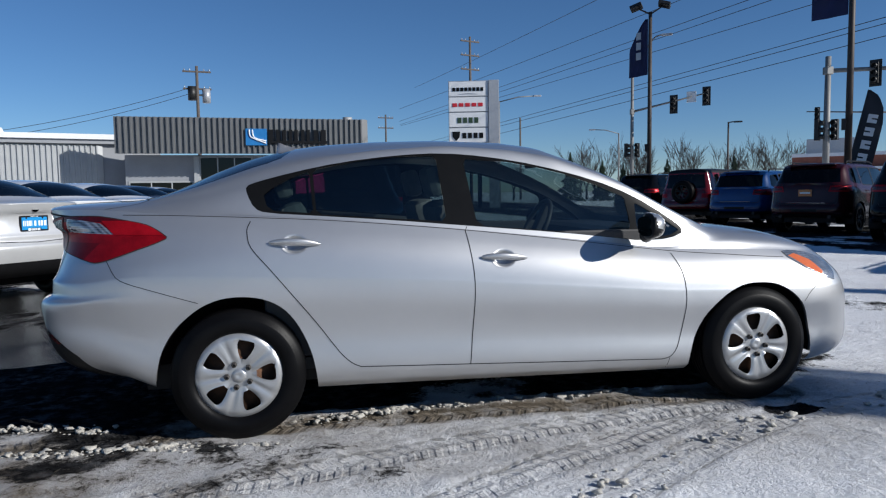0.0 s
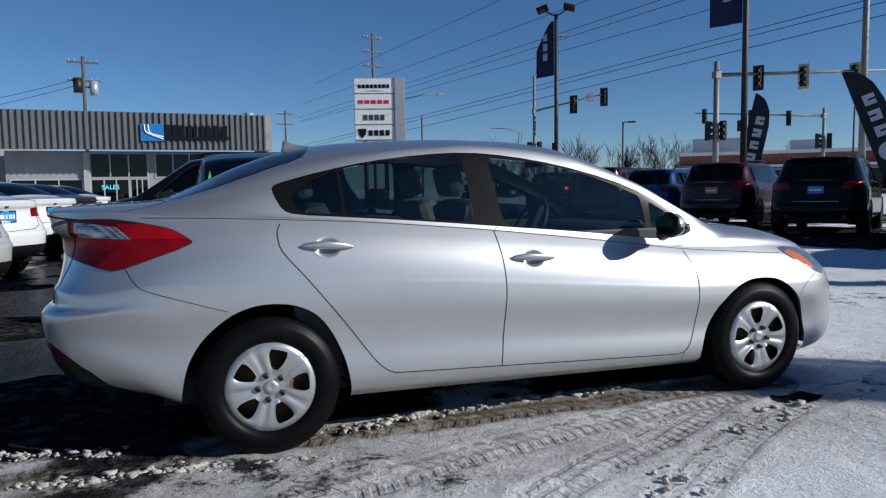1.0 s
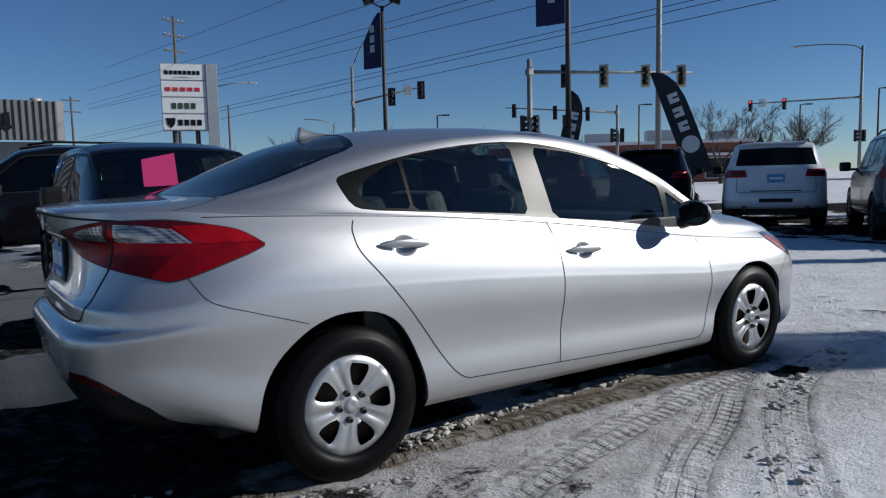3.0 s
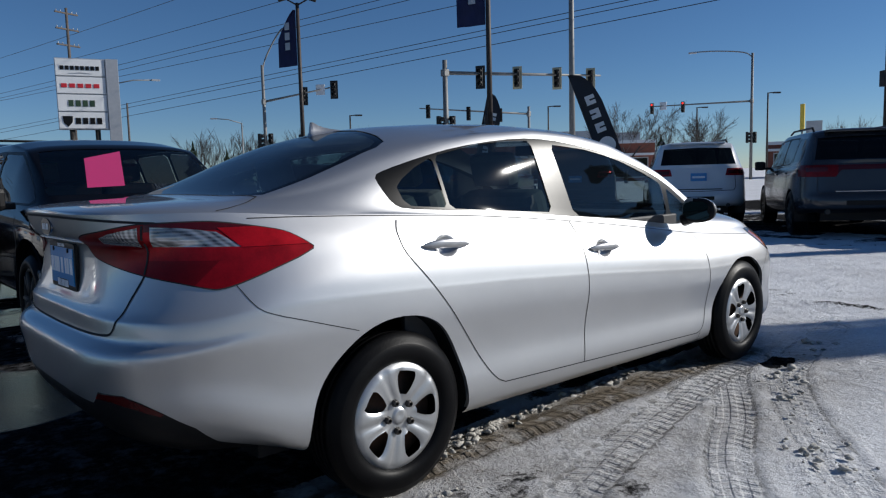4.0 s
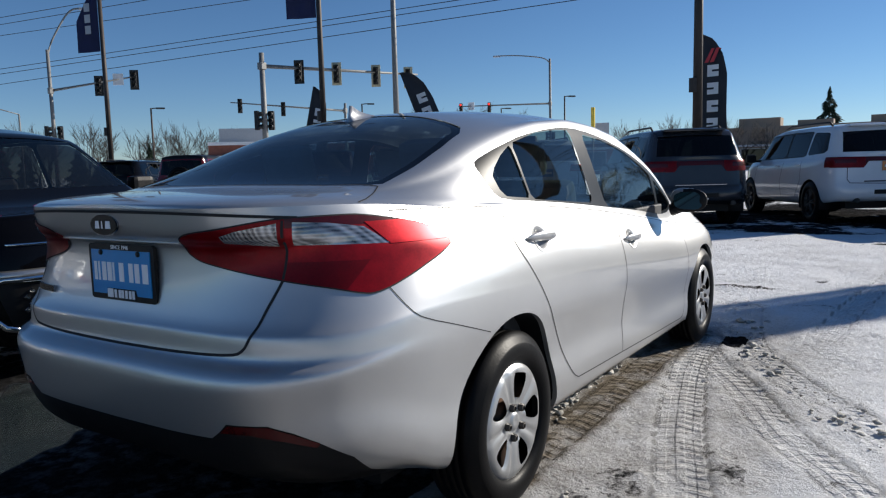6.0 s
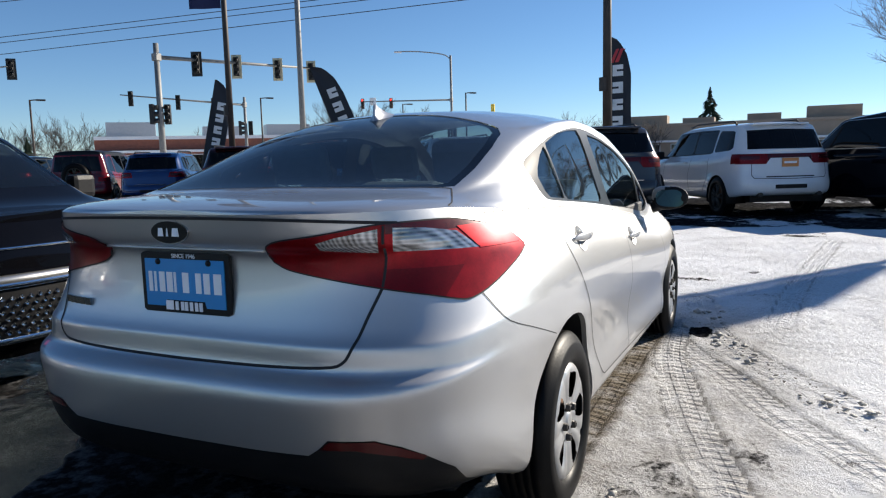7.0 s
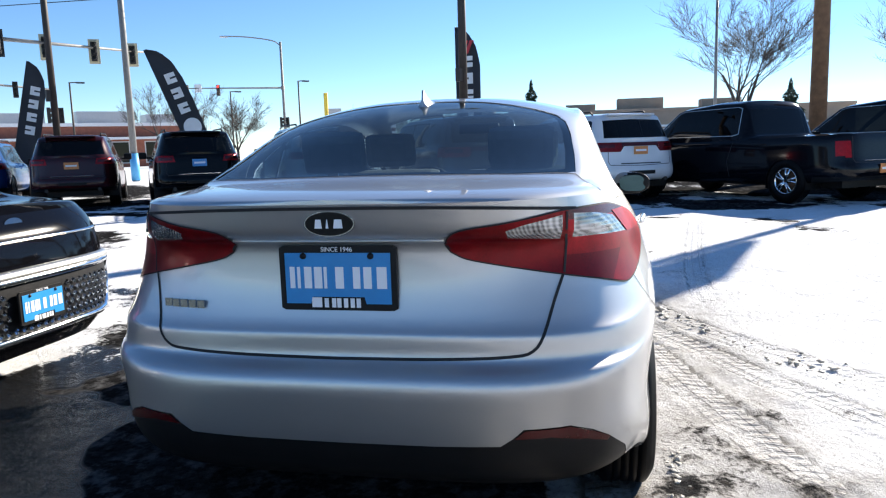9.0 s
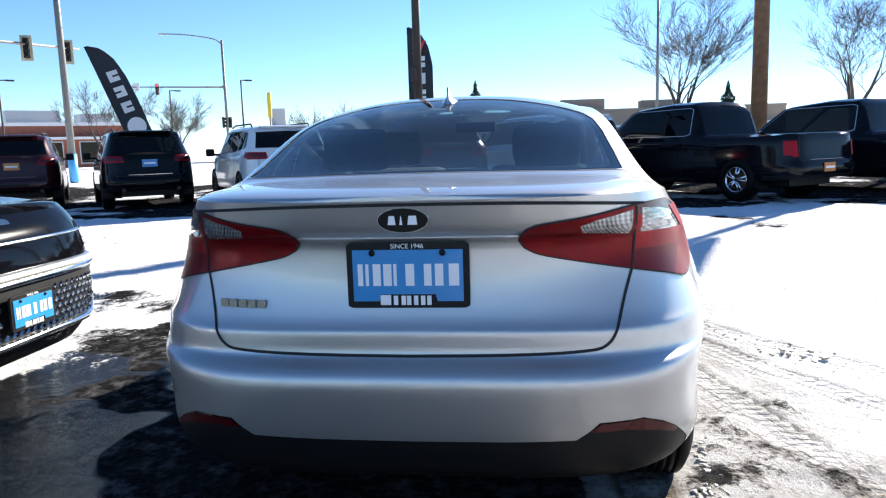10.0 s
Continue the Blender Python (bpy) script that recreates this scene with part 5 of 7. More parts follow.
        if i:
            f.append((2 * i - 2, 2 * i, 2 * i + 1, 2 * i - 1))
    part("spoiler_edge", mesh_of("spoiler_edge", v, f), GAP_SHADE, car)
    # third brake lamp on the shelf
    part("high_brake_lamp", boxed(-0.12, -0.04, -0.16, 0.16, 1.08, 1.12, 0.02), DASH, car)
    # inside
    part("cabin_floor", boxed(-0.3, 2.4, -0.70, 0.70, 0.28, 0.34), DASH, car)
    part("parcel_shelf", boxed(-0.42, 0.02, -0.60, 0.60, 1.02, 1.055, 0.01), DASH, car)
    part("dashboard", boxed(1.95, 2.42, -0.68, 0.68, 0.62, 0.93, 0.08), DASH, car)
    for sgn in (-1, 1):
        part("door_card", boxed(0.12, 2.1, 0.72 * sgn - 0.015, 0.72 * sgn + 0.015, 0.35, 0.93, 0.01), DASH, car)

    def seat(x, y, w):
        s = part("seat", boxed(x - 0.02, x + 0.48, y - w / 2, y + w / 2, 0.42, 0.58, 0.05), FABRIC, car, "grey fabric seat")
        bm = boxed(-0.07, 0.07, -w / 2, w / 2, 0, 0.62, 0.05)
        bmesh.ops.transform(bm, matrix=pose(x + 0.02, y, 0.5, 0, -18, 0), verts=bm.verts)
        part("backrest", bm, FABRIC, s)
        for yy in ([y] if w < 0.7 else [y - 0.38, y + 0.38]):
            bm = boxed(-0.045, 0.045, -0.13, 0.13, 0.0, 0.17, 0.04)
            bmesh.ops.transform(bm, matrix=pose(x - 0.185, yy, 1.115, 0, -14, 0), verts=bm.verts)
            part("headrest", bm, FABRIC, s)
    seat(1.22, -0.36, 0.5)
    seat(1.22, 0.36, 0.5)
    seat(0.42, 0.0, 1.2)
    ring = [(0.19 * math.cos(a), 0.19 * math.sin(a), 0) for a in np.linspace(0, 2 * math.pi, 29)]
    w = part("steering_wheel", tube(ring, 0.016, 8, False), DASH, car, "black steering wheel")
    w.matrix_basis = pose(1.86, 0.37, 0.90, 0, -65, 0)
    part("steering_boss", boxed(-0.17, 0.17, -0.05, 0.05, -0.03, 0.01, 0.01), DASH, w)
    part("mirror_inside", boxed(1.70, 1.73, -0.12, 0.12, 1.28, 1.34, 0.01), DASH, car)


sedan_details()


# ---- other vehicles ----
def suv_spec(height=1.76, width=1.94, rear=-0.95, wheelbase=2.92, front=0.88, belt=1.07, slope=0.33, hood=1.08, cab_rear=None, square=5.5, nose=3.4):
    w, fe = width / 2, wheelbase + front
    top_r = rear + 0.12
    rows = [(0.42, 0.33, 0.30, rear + 0.12, w - 0.06, fe - 0.1), (0.46, 0.37, 0.36, rear + 0.02, w - 0.02, fe - 0.02), (0.56, 0.48, 0.46, rear, w - 0.005, fe), (0.68, 0.62, 0.58, rear + 0.005, w, fe),
            (0.72, 0.68, 0.64, rear + 0.05, w, fe - 0.005), (0.85, 0.8, 0.74, rear + 0.06, w - 0.005, fe - 0.02), (0.98, 0.93, 0.84, rear + 0.08, w - 0.012, fe - 0.05), (belt - 0.03, belt - 0.06, 0.9, top_r - 0.01, w - 0.03, fe - 0.08), (belt, belt, 0.95, top_r, w - 0.06, fe - 0.12)]
    if belt > 1.1:
        rows.insert(7, (belt - 0.10, belt - 0.13, 0.87, top_r - 0.03, w - 0.016, fe - 0.06))
    ws, we = wheelbase - 0.75, wheelbase + 0.12
    if cab_rear is None:
        cen = [(top_r - 0.02, belt + 0.02), (top_r + 0.05, belt + 0.1), (top_r + slope, height - 0.07), (top_r + slope + 0.1, height - 0.025), (0.6, height), (ws - 0.5, height - 0.01), (ws, height - 0.09), (we, hood), (fe - 0.5, hood - 0.04), (fe - 0.15, 0.98)]
        g1, g2, cut = 0.05, 0.8, top_r + 0.25
    else:
        cen = [(top_r - 0.02, belt + 0.005), (cab_rear - 0.06, belt + 0.01), (cab_rear + 0.12, height - 0.08), (cab_rear + 0.25, height - 0.02), (cab_rear + 0.9, height), (ws, height - 0.09), (we, hood), (fe - 0.5, hood - 0.04), (fe - 0.15, 0.98)]
        g1, g2, cut = 0.05, 0.8, cab_rear
    f = [table([(rear, 0.985), (cut, 0.99), (we, 0.985), (we + 0.2, 0.94), (fe, 0.94)], 0.05), table([(rear, 0.83), (cut, 0.81), (we - 0.1, 0.83), (we + 0.2, 0.8), (fe, 0.8)], 0.08),
         table([(rear, 0.73), (cut, 0.715), (we - 0.1, 0.74), (we + 0.2, 0.6), (fe, 0.6)], 0.08), table([(rear, 0.42), (we, 0.42), (we + 0.2, 0.3), (fe, 0.3)], 0.08)]
    g = [table([(rear, 0.1), (cut, g1), (we - 0.1, g1), (we + 0.2, 0.5), (fe, 0.5)], 0.05), table([(rear, g2), (we - 0.1, g2), (we + 0.2, 0.78), (fe, 0.75)], 0.08),
         table([(rear, 0.93), (we - 0.1, 0.93), (we + 0.2, 0.92), (fe, 0.9)], 0.08), table([(rear, 0.985), (fe, 0.985)], 0.08)]
    return dict(xcr=0.5, xcf=wheelbase - 0.7, nr=square, nf=nose, rear_a=rear + 0.45, rear_b=rear + 0.2, front_a=wheelbase + 0.2, front_b=fe - 0.1, cols=18, fine=2, secs=20, rows=rows,
                belt=table([(rear, belt), (0.4, belt - (0.05 if belt > 1.1 else 0.01)), (wheelbase, belt - (0.11 if belt > 1.1 else 0.05)), (fe, 0.95)], 0.05), bottom=table([(rear, 0.42), (0, 0.35), (wheelbase, 0.33), (fe, 0.30)], 0.05), centre=table(cen, 0.025), f=f, g=g)


def rear_view(x, y, z):
    return (y, z)


ALLOY = {}


def alloy_set(R, tyre, width):
    key = (R, tyre, width)
    if key not in ALLOY:
        me = bpy.data.meshes.new("rim")
        bm = alloy_mesh(R)
        bm.to_mesh(me)
        bm.free()
        me.polygons.foreach_set("use_smooth", [True] * len(me.polygons))
        ALLOY[key] = dict(tyre=tyre_mesh(tyre, width, R), rim=me, drum=drum_mesh(R * 0.9, -width * 0.3), inset=0.03)
    return ALLOY[key]


def suv(label, paint, m, spec, lamp="corner", plate_mat=None, windows=True, group="", rimmat=None, spare=False, roof=None, rails=True, sheet=False, cab_rear=None, tyre=0.385, category="suv", name="suv_car", wheelbase=2.92, glass=None, skirt=True, lampz=(0.5, 0.72, 0.85)):
    glass = glass or DARKGLASS
    ob = thing(name, label, category, m, group)
    low, up = vehicle_skins(spec)
    side, behind = surface(low)
    ends = [(v[0], v[2]) for v in up.v]
    rear, w, belt = min(e[0] for e in ends), spec["rows"][-1][4], spec["rows"][-1][1]
    height = max(e[1] for e in ends)
    half = spec["rows"][3][4]
    for cx in (0.0, wheelbase):
        arch = [(cx + 0.435 * math.cos(a), 0.36 + 0.435 * math.sin(a)) for a in np.linspace(-0.25, math.pi + 0.25, 22)]
        low.take(arch, side_view, lambda v, n: v[1] < -0.4)
        v, f = [], []
        for i, (x, z) in enumerate(arch):
            v += [(x, -half + 0.01, z), (x, -half + 0.4, z)]
            if i:
                f.append((2 * i - 2, 2 * i, 2 * i + 1, 2 * i - 1))
        f.append(tuple(range(1, len(v), 2)))
        part("wheel_liner", mesh_of("wheel_liner", v, f), BLACKPLASTIC, ob)
        part("wheel_liner", mesh_of("wheel_liner", [(x, -y, z) for x, y, z in v], [q[::-1] for q in f]), BLACKPLASTIC, ob)
    steep = lambda v, n: n[1] < -0.5 and v[1] < -0.4  # noqa: E731
    z0, z1 = belt + 0.05, belt + 0.74 * (height - belt)

    def sill(x):
        return float(spec["belt"](x)) + 0.06
    x0 = rear + 0.42 if cab_rear is None else cab_rear + 0.22
    we = wheelbase - 0.05
    bands = [("quarter_window", [(x0 + 0.02, z0 + 0.05), (x0 + 0.12, z1 - 0.05), (x0 + 0.2, z1 - 0.02), (0.27, z1), (0.27, sill(0.27)), (x0 + 0.1, z0)]), ("rear_window_pane", [(0.36, sill(0.36)), (0.36, z1), (1.2, z1 + 0.01), (1.2, sill(1.2))]),
             ("front_window_pane", [(1.27, sill(1.27)), (1.27, z1 + 0.01), (we - 0.75, z1 - 0.02), (we - 0.1, sill(we - 0.1))])]
    if cab_rear is not None:
        bands = [("rear_window_pane", [(x0, z0), (x0 + 0.05, z1), (cab_rear + 1.1, z1 + 0.01), (cab_rear + 1.1, z0)]), ("front_window_pane", [(cab_rear + 1.2, z0), (cab_rear + 1.2, z1 + 0.01), (we - 0.75, z1 - 0.02), (we - 0.1, z0)])]
        bright = up.take(rounded([(x0 - 0.05, z0 - 0.035), (x0 + 0.0, z1 + 0.045), (we - 0.76, z1 + 0.025), (we - 0.01, z0 - 0.035)], 1, 0.06), side_view, steep)
        for nm, poly in [("window_gap_panel", [(x0 - 0.035, z0 - 0.024), (x0 + 0.012, z1 + 0.035), (we - 0.757, z1 + 0.014), (we - 0.035, z0 - 0.024)])]:
            mirror_pair(bright.take(rounded(poly, 1, 0.06), side_view), nm, glass, ob, -0.006)
        mirror_pair(bright, "window_trim", SATIN, ob, 0.002, "bright trim round the side windows")
        bands = []
    if cab_rear is None:
        surround = up.take(rounded([(0.325, sill(0.33) - 0.02), (0.325, z1 + 0.025), (1.2, z1 + 0.035), (we - 0.74, z1 + 0.005), (we - 0.05, sill(we - 0.05) - 0.018)], 1, 0.05), side_view, steep)
    for nm, poly in bands:
        sk = (up if nm == "quarter_window" else surround).take(rounded(poly, 1, 0.08), side_view, steep)
        if sk.f:
            mirror_pair(sk, nm, glass, ob, -0.004)
    if cab_rear is None and surround.f:
        mirror_pair(surround, "window_surround", BLACKPLASTIC, ob, -0.001, "black window surround")
    # rear and front screens
    rs = [(0.1, belt + 0.06), (-0.8 * w, belt + 0.06), (-0.72 * w, belt + 0.7 * (height - belt)), (0.1, belt + 0.74 * (height - belt))]
    xr = rear + 0.5 if cab_rear is None else cab_rear + 0.3
    sk = up.take(rs, rear_view, lambda v, n: v[0] < xr and n[0] < -0.35)
    part("rear_screen", sk.mesh("rear_screen", -0.003, "both"), glass, ob, "dark tinted rear window")
    sk = up.take([(0.1, z0 + 0.02), (-0.84 * w, z0 + 0.02), (-0.70 * w, z1 + 0.05), (0.1, z1 + 0.09)], rear_view, lambda v, n: v[0] > wheelbase - 1.0 and n[0] > 0.3 and v[2] > belt + 0.02)
    part("windscreen", sk.mesh("windscreen", -0.003, "both"), glass, ob)
    # lamps
    polys = {"corner": [(-0.56 * w, belt - 0.165), (-2, belt - 0.19), (-2, belt - 0.012), (-0.60 * w, belt - 0.025)],
             "track": [(0.1, belt - 0.105), (-0.40 * w, belt - 0.105), (-0.50 * w, belt - 0.215), (-2, belt - 0.20), (-2, belt - 0.018), (0.1, belt - 0.03)],
             "tall": [(-0.80 * w, belt - 0.40), (-2, belt - 0.40), (-2, belt - 0.12), (-0.80 * w, belt - 0.12)], "small": [(-0.7 * w, 0.86), (-0.95 * w, 0.86), (-0.95 * w, 1.0), (-0.7 * w, 1.0)]}
    lim = 0.34 if lamp in ("corner", "track") else 0.12
    sk = low.take(polys[lamp], rear_view, lambda v, n: v[0] < rear + lim)
    if lamp == "track":
        ends_ = sk.take([(-0.49 * w, 0.5), (-2, 0.5), (-2, 2), (-0.41 * w, 2)], rear_view)
        part("rear_light_bar", sk.mesh("rear_light_bar", 0.004, "both"), LENS_REFLECTOR, ob, "dark red full-width lamp")
    else:
        ends_ = sk
    core = ends_.take([(-0.62 * w, belt - 0.13), (-0.93 * w, belt - 0.13), (-0.93 * w, belt - 0.06), (-0.62 * w, belt - 0.06)], rear_view) if lamp in ("corner", "track") else None
    for lens, sd in zip(mirror_pair(ends_, "tail_lamp", LENS_DARKRED if lamp == "track" else LENS_RED, ob, 0.006, "red rear lamp"), ("right", "left")):
        if core is not None and core.f:
            part("lamp_core", core.mesh("lamp_core", 0.007, sd), LENS_REFLECTOR, lens)
    hl = low.take([(-lampz[0] * w, lampz[1]), (-2, lampz[1] + 0.02), (-2, lampz[2] + 0.01), (-lampz[0] * w, lampz[2] - 0.01)], rear_view, lambda v, n: v[0] > wheelbase + 0.5)
    mirror_pair(hl, "head_lamp", LENS_CLEAR if lampz[0] < 0.7 else CHROME_DK, ob, 0.004)
    if skirt and paint is not WHITEPAINT:
        sk = low.take([(0.1, 0.1), (-2, 0.1), (-2, 0.49), (0.1, 0.49)], rear_view, lambda v, n: v[0] < rear + 0.5)
        part("lower_bumper", sk.mesh("lower_bumper", 0.0, "both"), BLACKPLASTIC, ob)
    if roof is not None:
        sk = up.take([(-3, z1 + 0.03), (6, z1 + 0.03), (6, 3), (-3, 3)], side_view)
        part("hard_top", sk.mesh("hard_top", 0.0, "both"), roof, ob)
    part("lower_body", low.mesh("lower_body", 0, "both"), paint, ob)
    part("upper_body", up.mesh("upper_body", 0, "both"), paint, ob)
    part("underbody", boxed(rear + 0.25, wheelbase + 0.5, -0.6, 0.6, 0.28, 0.45), BLACKPLASTIC, ob)
    # tailgate seam, plate, handle strip
    zs = 0.72
    pth = [(-0.76 * w, belt - 0.05), (-0.78 * w, 0.8), (-0.74 * w, zs + 0.02), (0.0, zs)]
    seam("tailgate_gap", pth, behind, ob, 0.012)
    for x, zt in ((0.3, sill(0.42) - 0.07), (1.25, sill(1.25) - 0.07), (we - 0.35, sill(we - 0.3) - 0.07)):
        if cab_rear is None or x > 1:
            seam("door_gap", [(x + (0.12 if x < 0.5 else 0), zt - 0.03), (x + 0.12, 0.75), (x + (0.35 if x < 0.5 else 0.05), 0.45)], side, ob, 0.012)
    for xh in (0.55, 1.5):
        zh = sill(xh) - 0.16
        p, nn = side(xh, zh)
        for sgn in (1, -1):
            part("door_handle", boxed(xh - 0.1, xh + 0.1, p.y * sgn - 0.02, p.y * sgn + 0.02, zh - 0.015, zh + 0.015, 0.008), paint, ob)
    zp = 0.62 if cab_rear is not None else belt - 0.19 if belt > 1.1 else 0.9
    p = min((behind(0.0, zp + d)[0] for d in (-0.07, 0.07)), key=lambda q: q.x)
    if plate_mat:
        q = part("rear_plate", plate([(-0.155, zp - 0.08), (0.155, zp - 0.08), (0.155, zp + 0.08), (-0.155, zp + 0.08)], 0.015, "x", p.x - 0.02), plate_mat, ob)
        part("plate_bar", plate([(-0.12, zp - 0.02), (0.12, zp - 0.02), (0.12, zp + 0.02), (-0.12, zp + 0.02)], 0.004, "x", p.x - 0.023), WHITE_INK, q)
    p, _ = behind(0.0, 0.765)
    part("tailgate_trim", boxed(p.x - 0.008, p.x + 0.02, -0.5 * w, 0.5 * w, 0.755, 0.775, 0.004), BLACKPLASTIC if paint is WHITEPAINT else CHROME_DK, ob)
    if cab_rear is None and not spare:
        # roof spoiler, rear wiper and the dark tow cover in the bumper
        xs = rear
        while float(spec["centre"](xs)) < height - 0.075:
            xs += 0.01
        part("roof_spoiler", boxed(xs - 0.10, xs + 0.10, -0.60 * w, 0.60 * w, height - 0.085, height - 0.045, 0.018), paint, ob)
        pb, _ = behind(0.0, 0.60)
        part("tow_cover", boxed(pb.x - 0.006, pb.x + 0.03, -0.30, 0.30, 0.545, 0.62, 0.006), BLACKPLASTIC, ob)
        for sgn in (1, -1):
            pe, _ = behind(-0.62 * w, 0.50)
            part("exhaust_tip", tube([(pe.x - 0.015, 0.62 * w * sgn, 0.44), (pe.x + 0.2, 0.62 * w * sgn, 0.44)], 0.04, 12), STEEL_DK, ob)
    if rails:
        for sgn in (1, -1):
            zr = height + 0.02
            part("roof_rail", tube([(rear + 0.75, 0.66 * w * sgn * 1.05, zr - 0.07), (rear + 0.85, 0.66 * w * sgn * 1.05, zr - 0.005), (1.6, 0.66 * w * sgn * 1.05, zr + 0.01), (1.9, 0.66 * w * sgn * 1.05, zr - 0.04)], 0.018, 8), BLACKPLASTIC, ob)
    for sgn in (1, -1):
        mm = part("wing_mirror", boxed(we - 0.42, we - 0.3, sgn * (half + 0.12) - 0.1, sgn * (half + 0.12) + 0.1, sill(we) - 0.05, sill(we) + 0.13, 0.04), BLACKPLASTIC, ob)
        part("mirror_arm", boxed(we - 0.4, we - 0.34, sgn * half - 0.09, sgn * half + 0.05, sill(we) - 0.04, sill(we) + 0.01, 0.01), BLACKPLASTIC, mm)
    fs = alloy_set(0.24, tyre, 0.25)
    for x in (0.0, wheelbase):
        for y in (-half + 0.13, half - 0.13):
            put_wheel(ob, x, y, tyre, 0.25, 0.24, fs, rimmat or STEEL_DK, 12 * (x + 1))
    if spare:
        sw = part("spare_tyre", fs["tyre"], RUBBER, ob, "spare wheel on the tailgate")
        sw.matrix_basis = pose(rear - 0.12, 0, 1.05, 0, 0, -90)
        r = part("spare_rim", fs["rim"], CHROME, sw)
        r.matrix_basis = pose(0, -0.1, 0)
    return ob


GC = suv_spec(belt=1.2, slope=0.40, hood=1.1)
DUR = suv_spec(1.80, 1.93, -1.0, 3.04, 0.98, 1.21, 0.38, 1.12)
row = "vehicles parked in the far row"
H = 32
suv("black suv with a blue plate parked on snow", BLACKPAINT, pose(13.1, 8.4, 0, 0, 0, H + 3), GC, "corner", PLATE_BLUE, group=row)
suv("dark maroon suv with a pale plate parked on snow", MAROON, pose(13.2, 11.7, 0, 0, 0, H), GC, "corner", ORANGEPLATE, group=row)
suv("white suv with red corner lamps parked on snow", WHITEPAINT, pose(12.8, 5.05, 0, 0, 0, H + 2), GC, "corner", PLATE_BLUE, group=row)
suv("grey suv with a dark lamp bar parked on snow", GREYPAINT, pose(11.75, 1.6, 0, 0, 0, H), DUR, "track", None, group=row, rimmat=CHROME, wheelbase=3.04)
suv("white suv with an orange plate parked on snow", WHITEPAINT, pose(13.2, -1.25, 0, 0, 0, H - 3), DUR, "track", ORANGEPLATE, group=row, wheelbase=3.04)
COMPACT = suv_spec(1.68, 1.86, -0.9, 2.7, 0.9, 1.13, 0.40, 1.06)
suv("bright blue compact suv parked on snow", BLUEPAINT, pose(13.4, 14.9, 0, 0, 0, H), COMPACT, "corner", None, group=row, wheelbase=2.7)
WRANG = suv_spec(1.84, 1.87, -0.72, 2.95, 0.6, 1.12, 0.08, 1.12, square=9, nose=6)
suv("red off-road car with a spare wheel and dark top", REDPAINT, pose(13.6, 18.2, 0, 0, 0, H), WRANG, "small", None, group=row, spare=True, roof=BLACKPLASTIC, rails=False, wheelbase=2.95)
suv("black suv parked at the far end of the row", BLACKPAINT, pose(13.6, 21.8, 0, 0, 0, H), GC, "corner", None, group=row)
TRUCK = suv_spec(1.95, 2.06, -1.2, 3.67, 1.0, 1.22, 0.1, 1.25, cab_rear=1.0, square=8)
for i, (x, y, p, lab) in enumerate([(12.1, -5.0, NAVYPAINT, "black crew-cab pickup with chrome wheels parked on snow"), (13.0, -8.5, NAVYPAINT, "dark pickup truck parked at the end of the row")]):
    suv(lab, p, pose(x, y, 0, 0, 0, H + 4), TRUCK, "tall", ORANGEPLATE, group=row, rimmat=CHROME, cab_rear=1.0, tyre=0.41, category="pickup", name="pickup_truck", wheelbase=3.67, rails=False)
# cars past the silver one
DARKSUV = suv_spec(1.83, 1.94, -0.95, 2.78, 0.85, 1.14, 0.16, 1.12, square=7)
suv("dark suv parked side-on behind the next car", NAVYPAINT, pose(1.8, 10.1, 0, 0, 0, 180), DARKSUV, "corner", None, rimmat=CHROME, wheelbase=2.78)


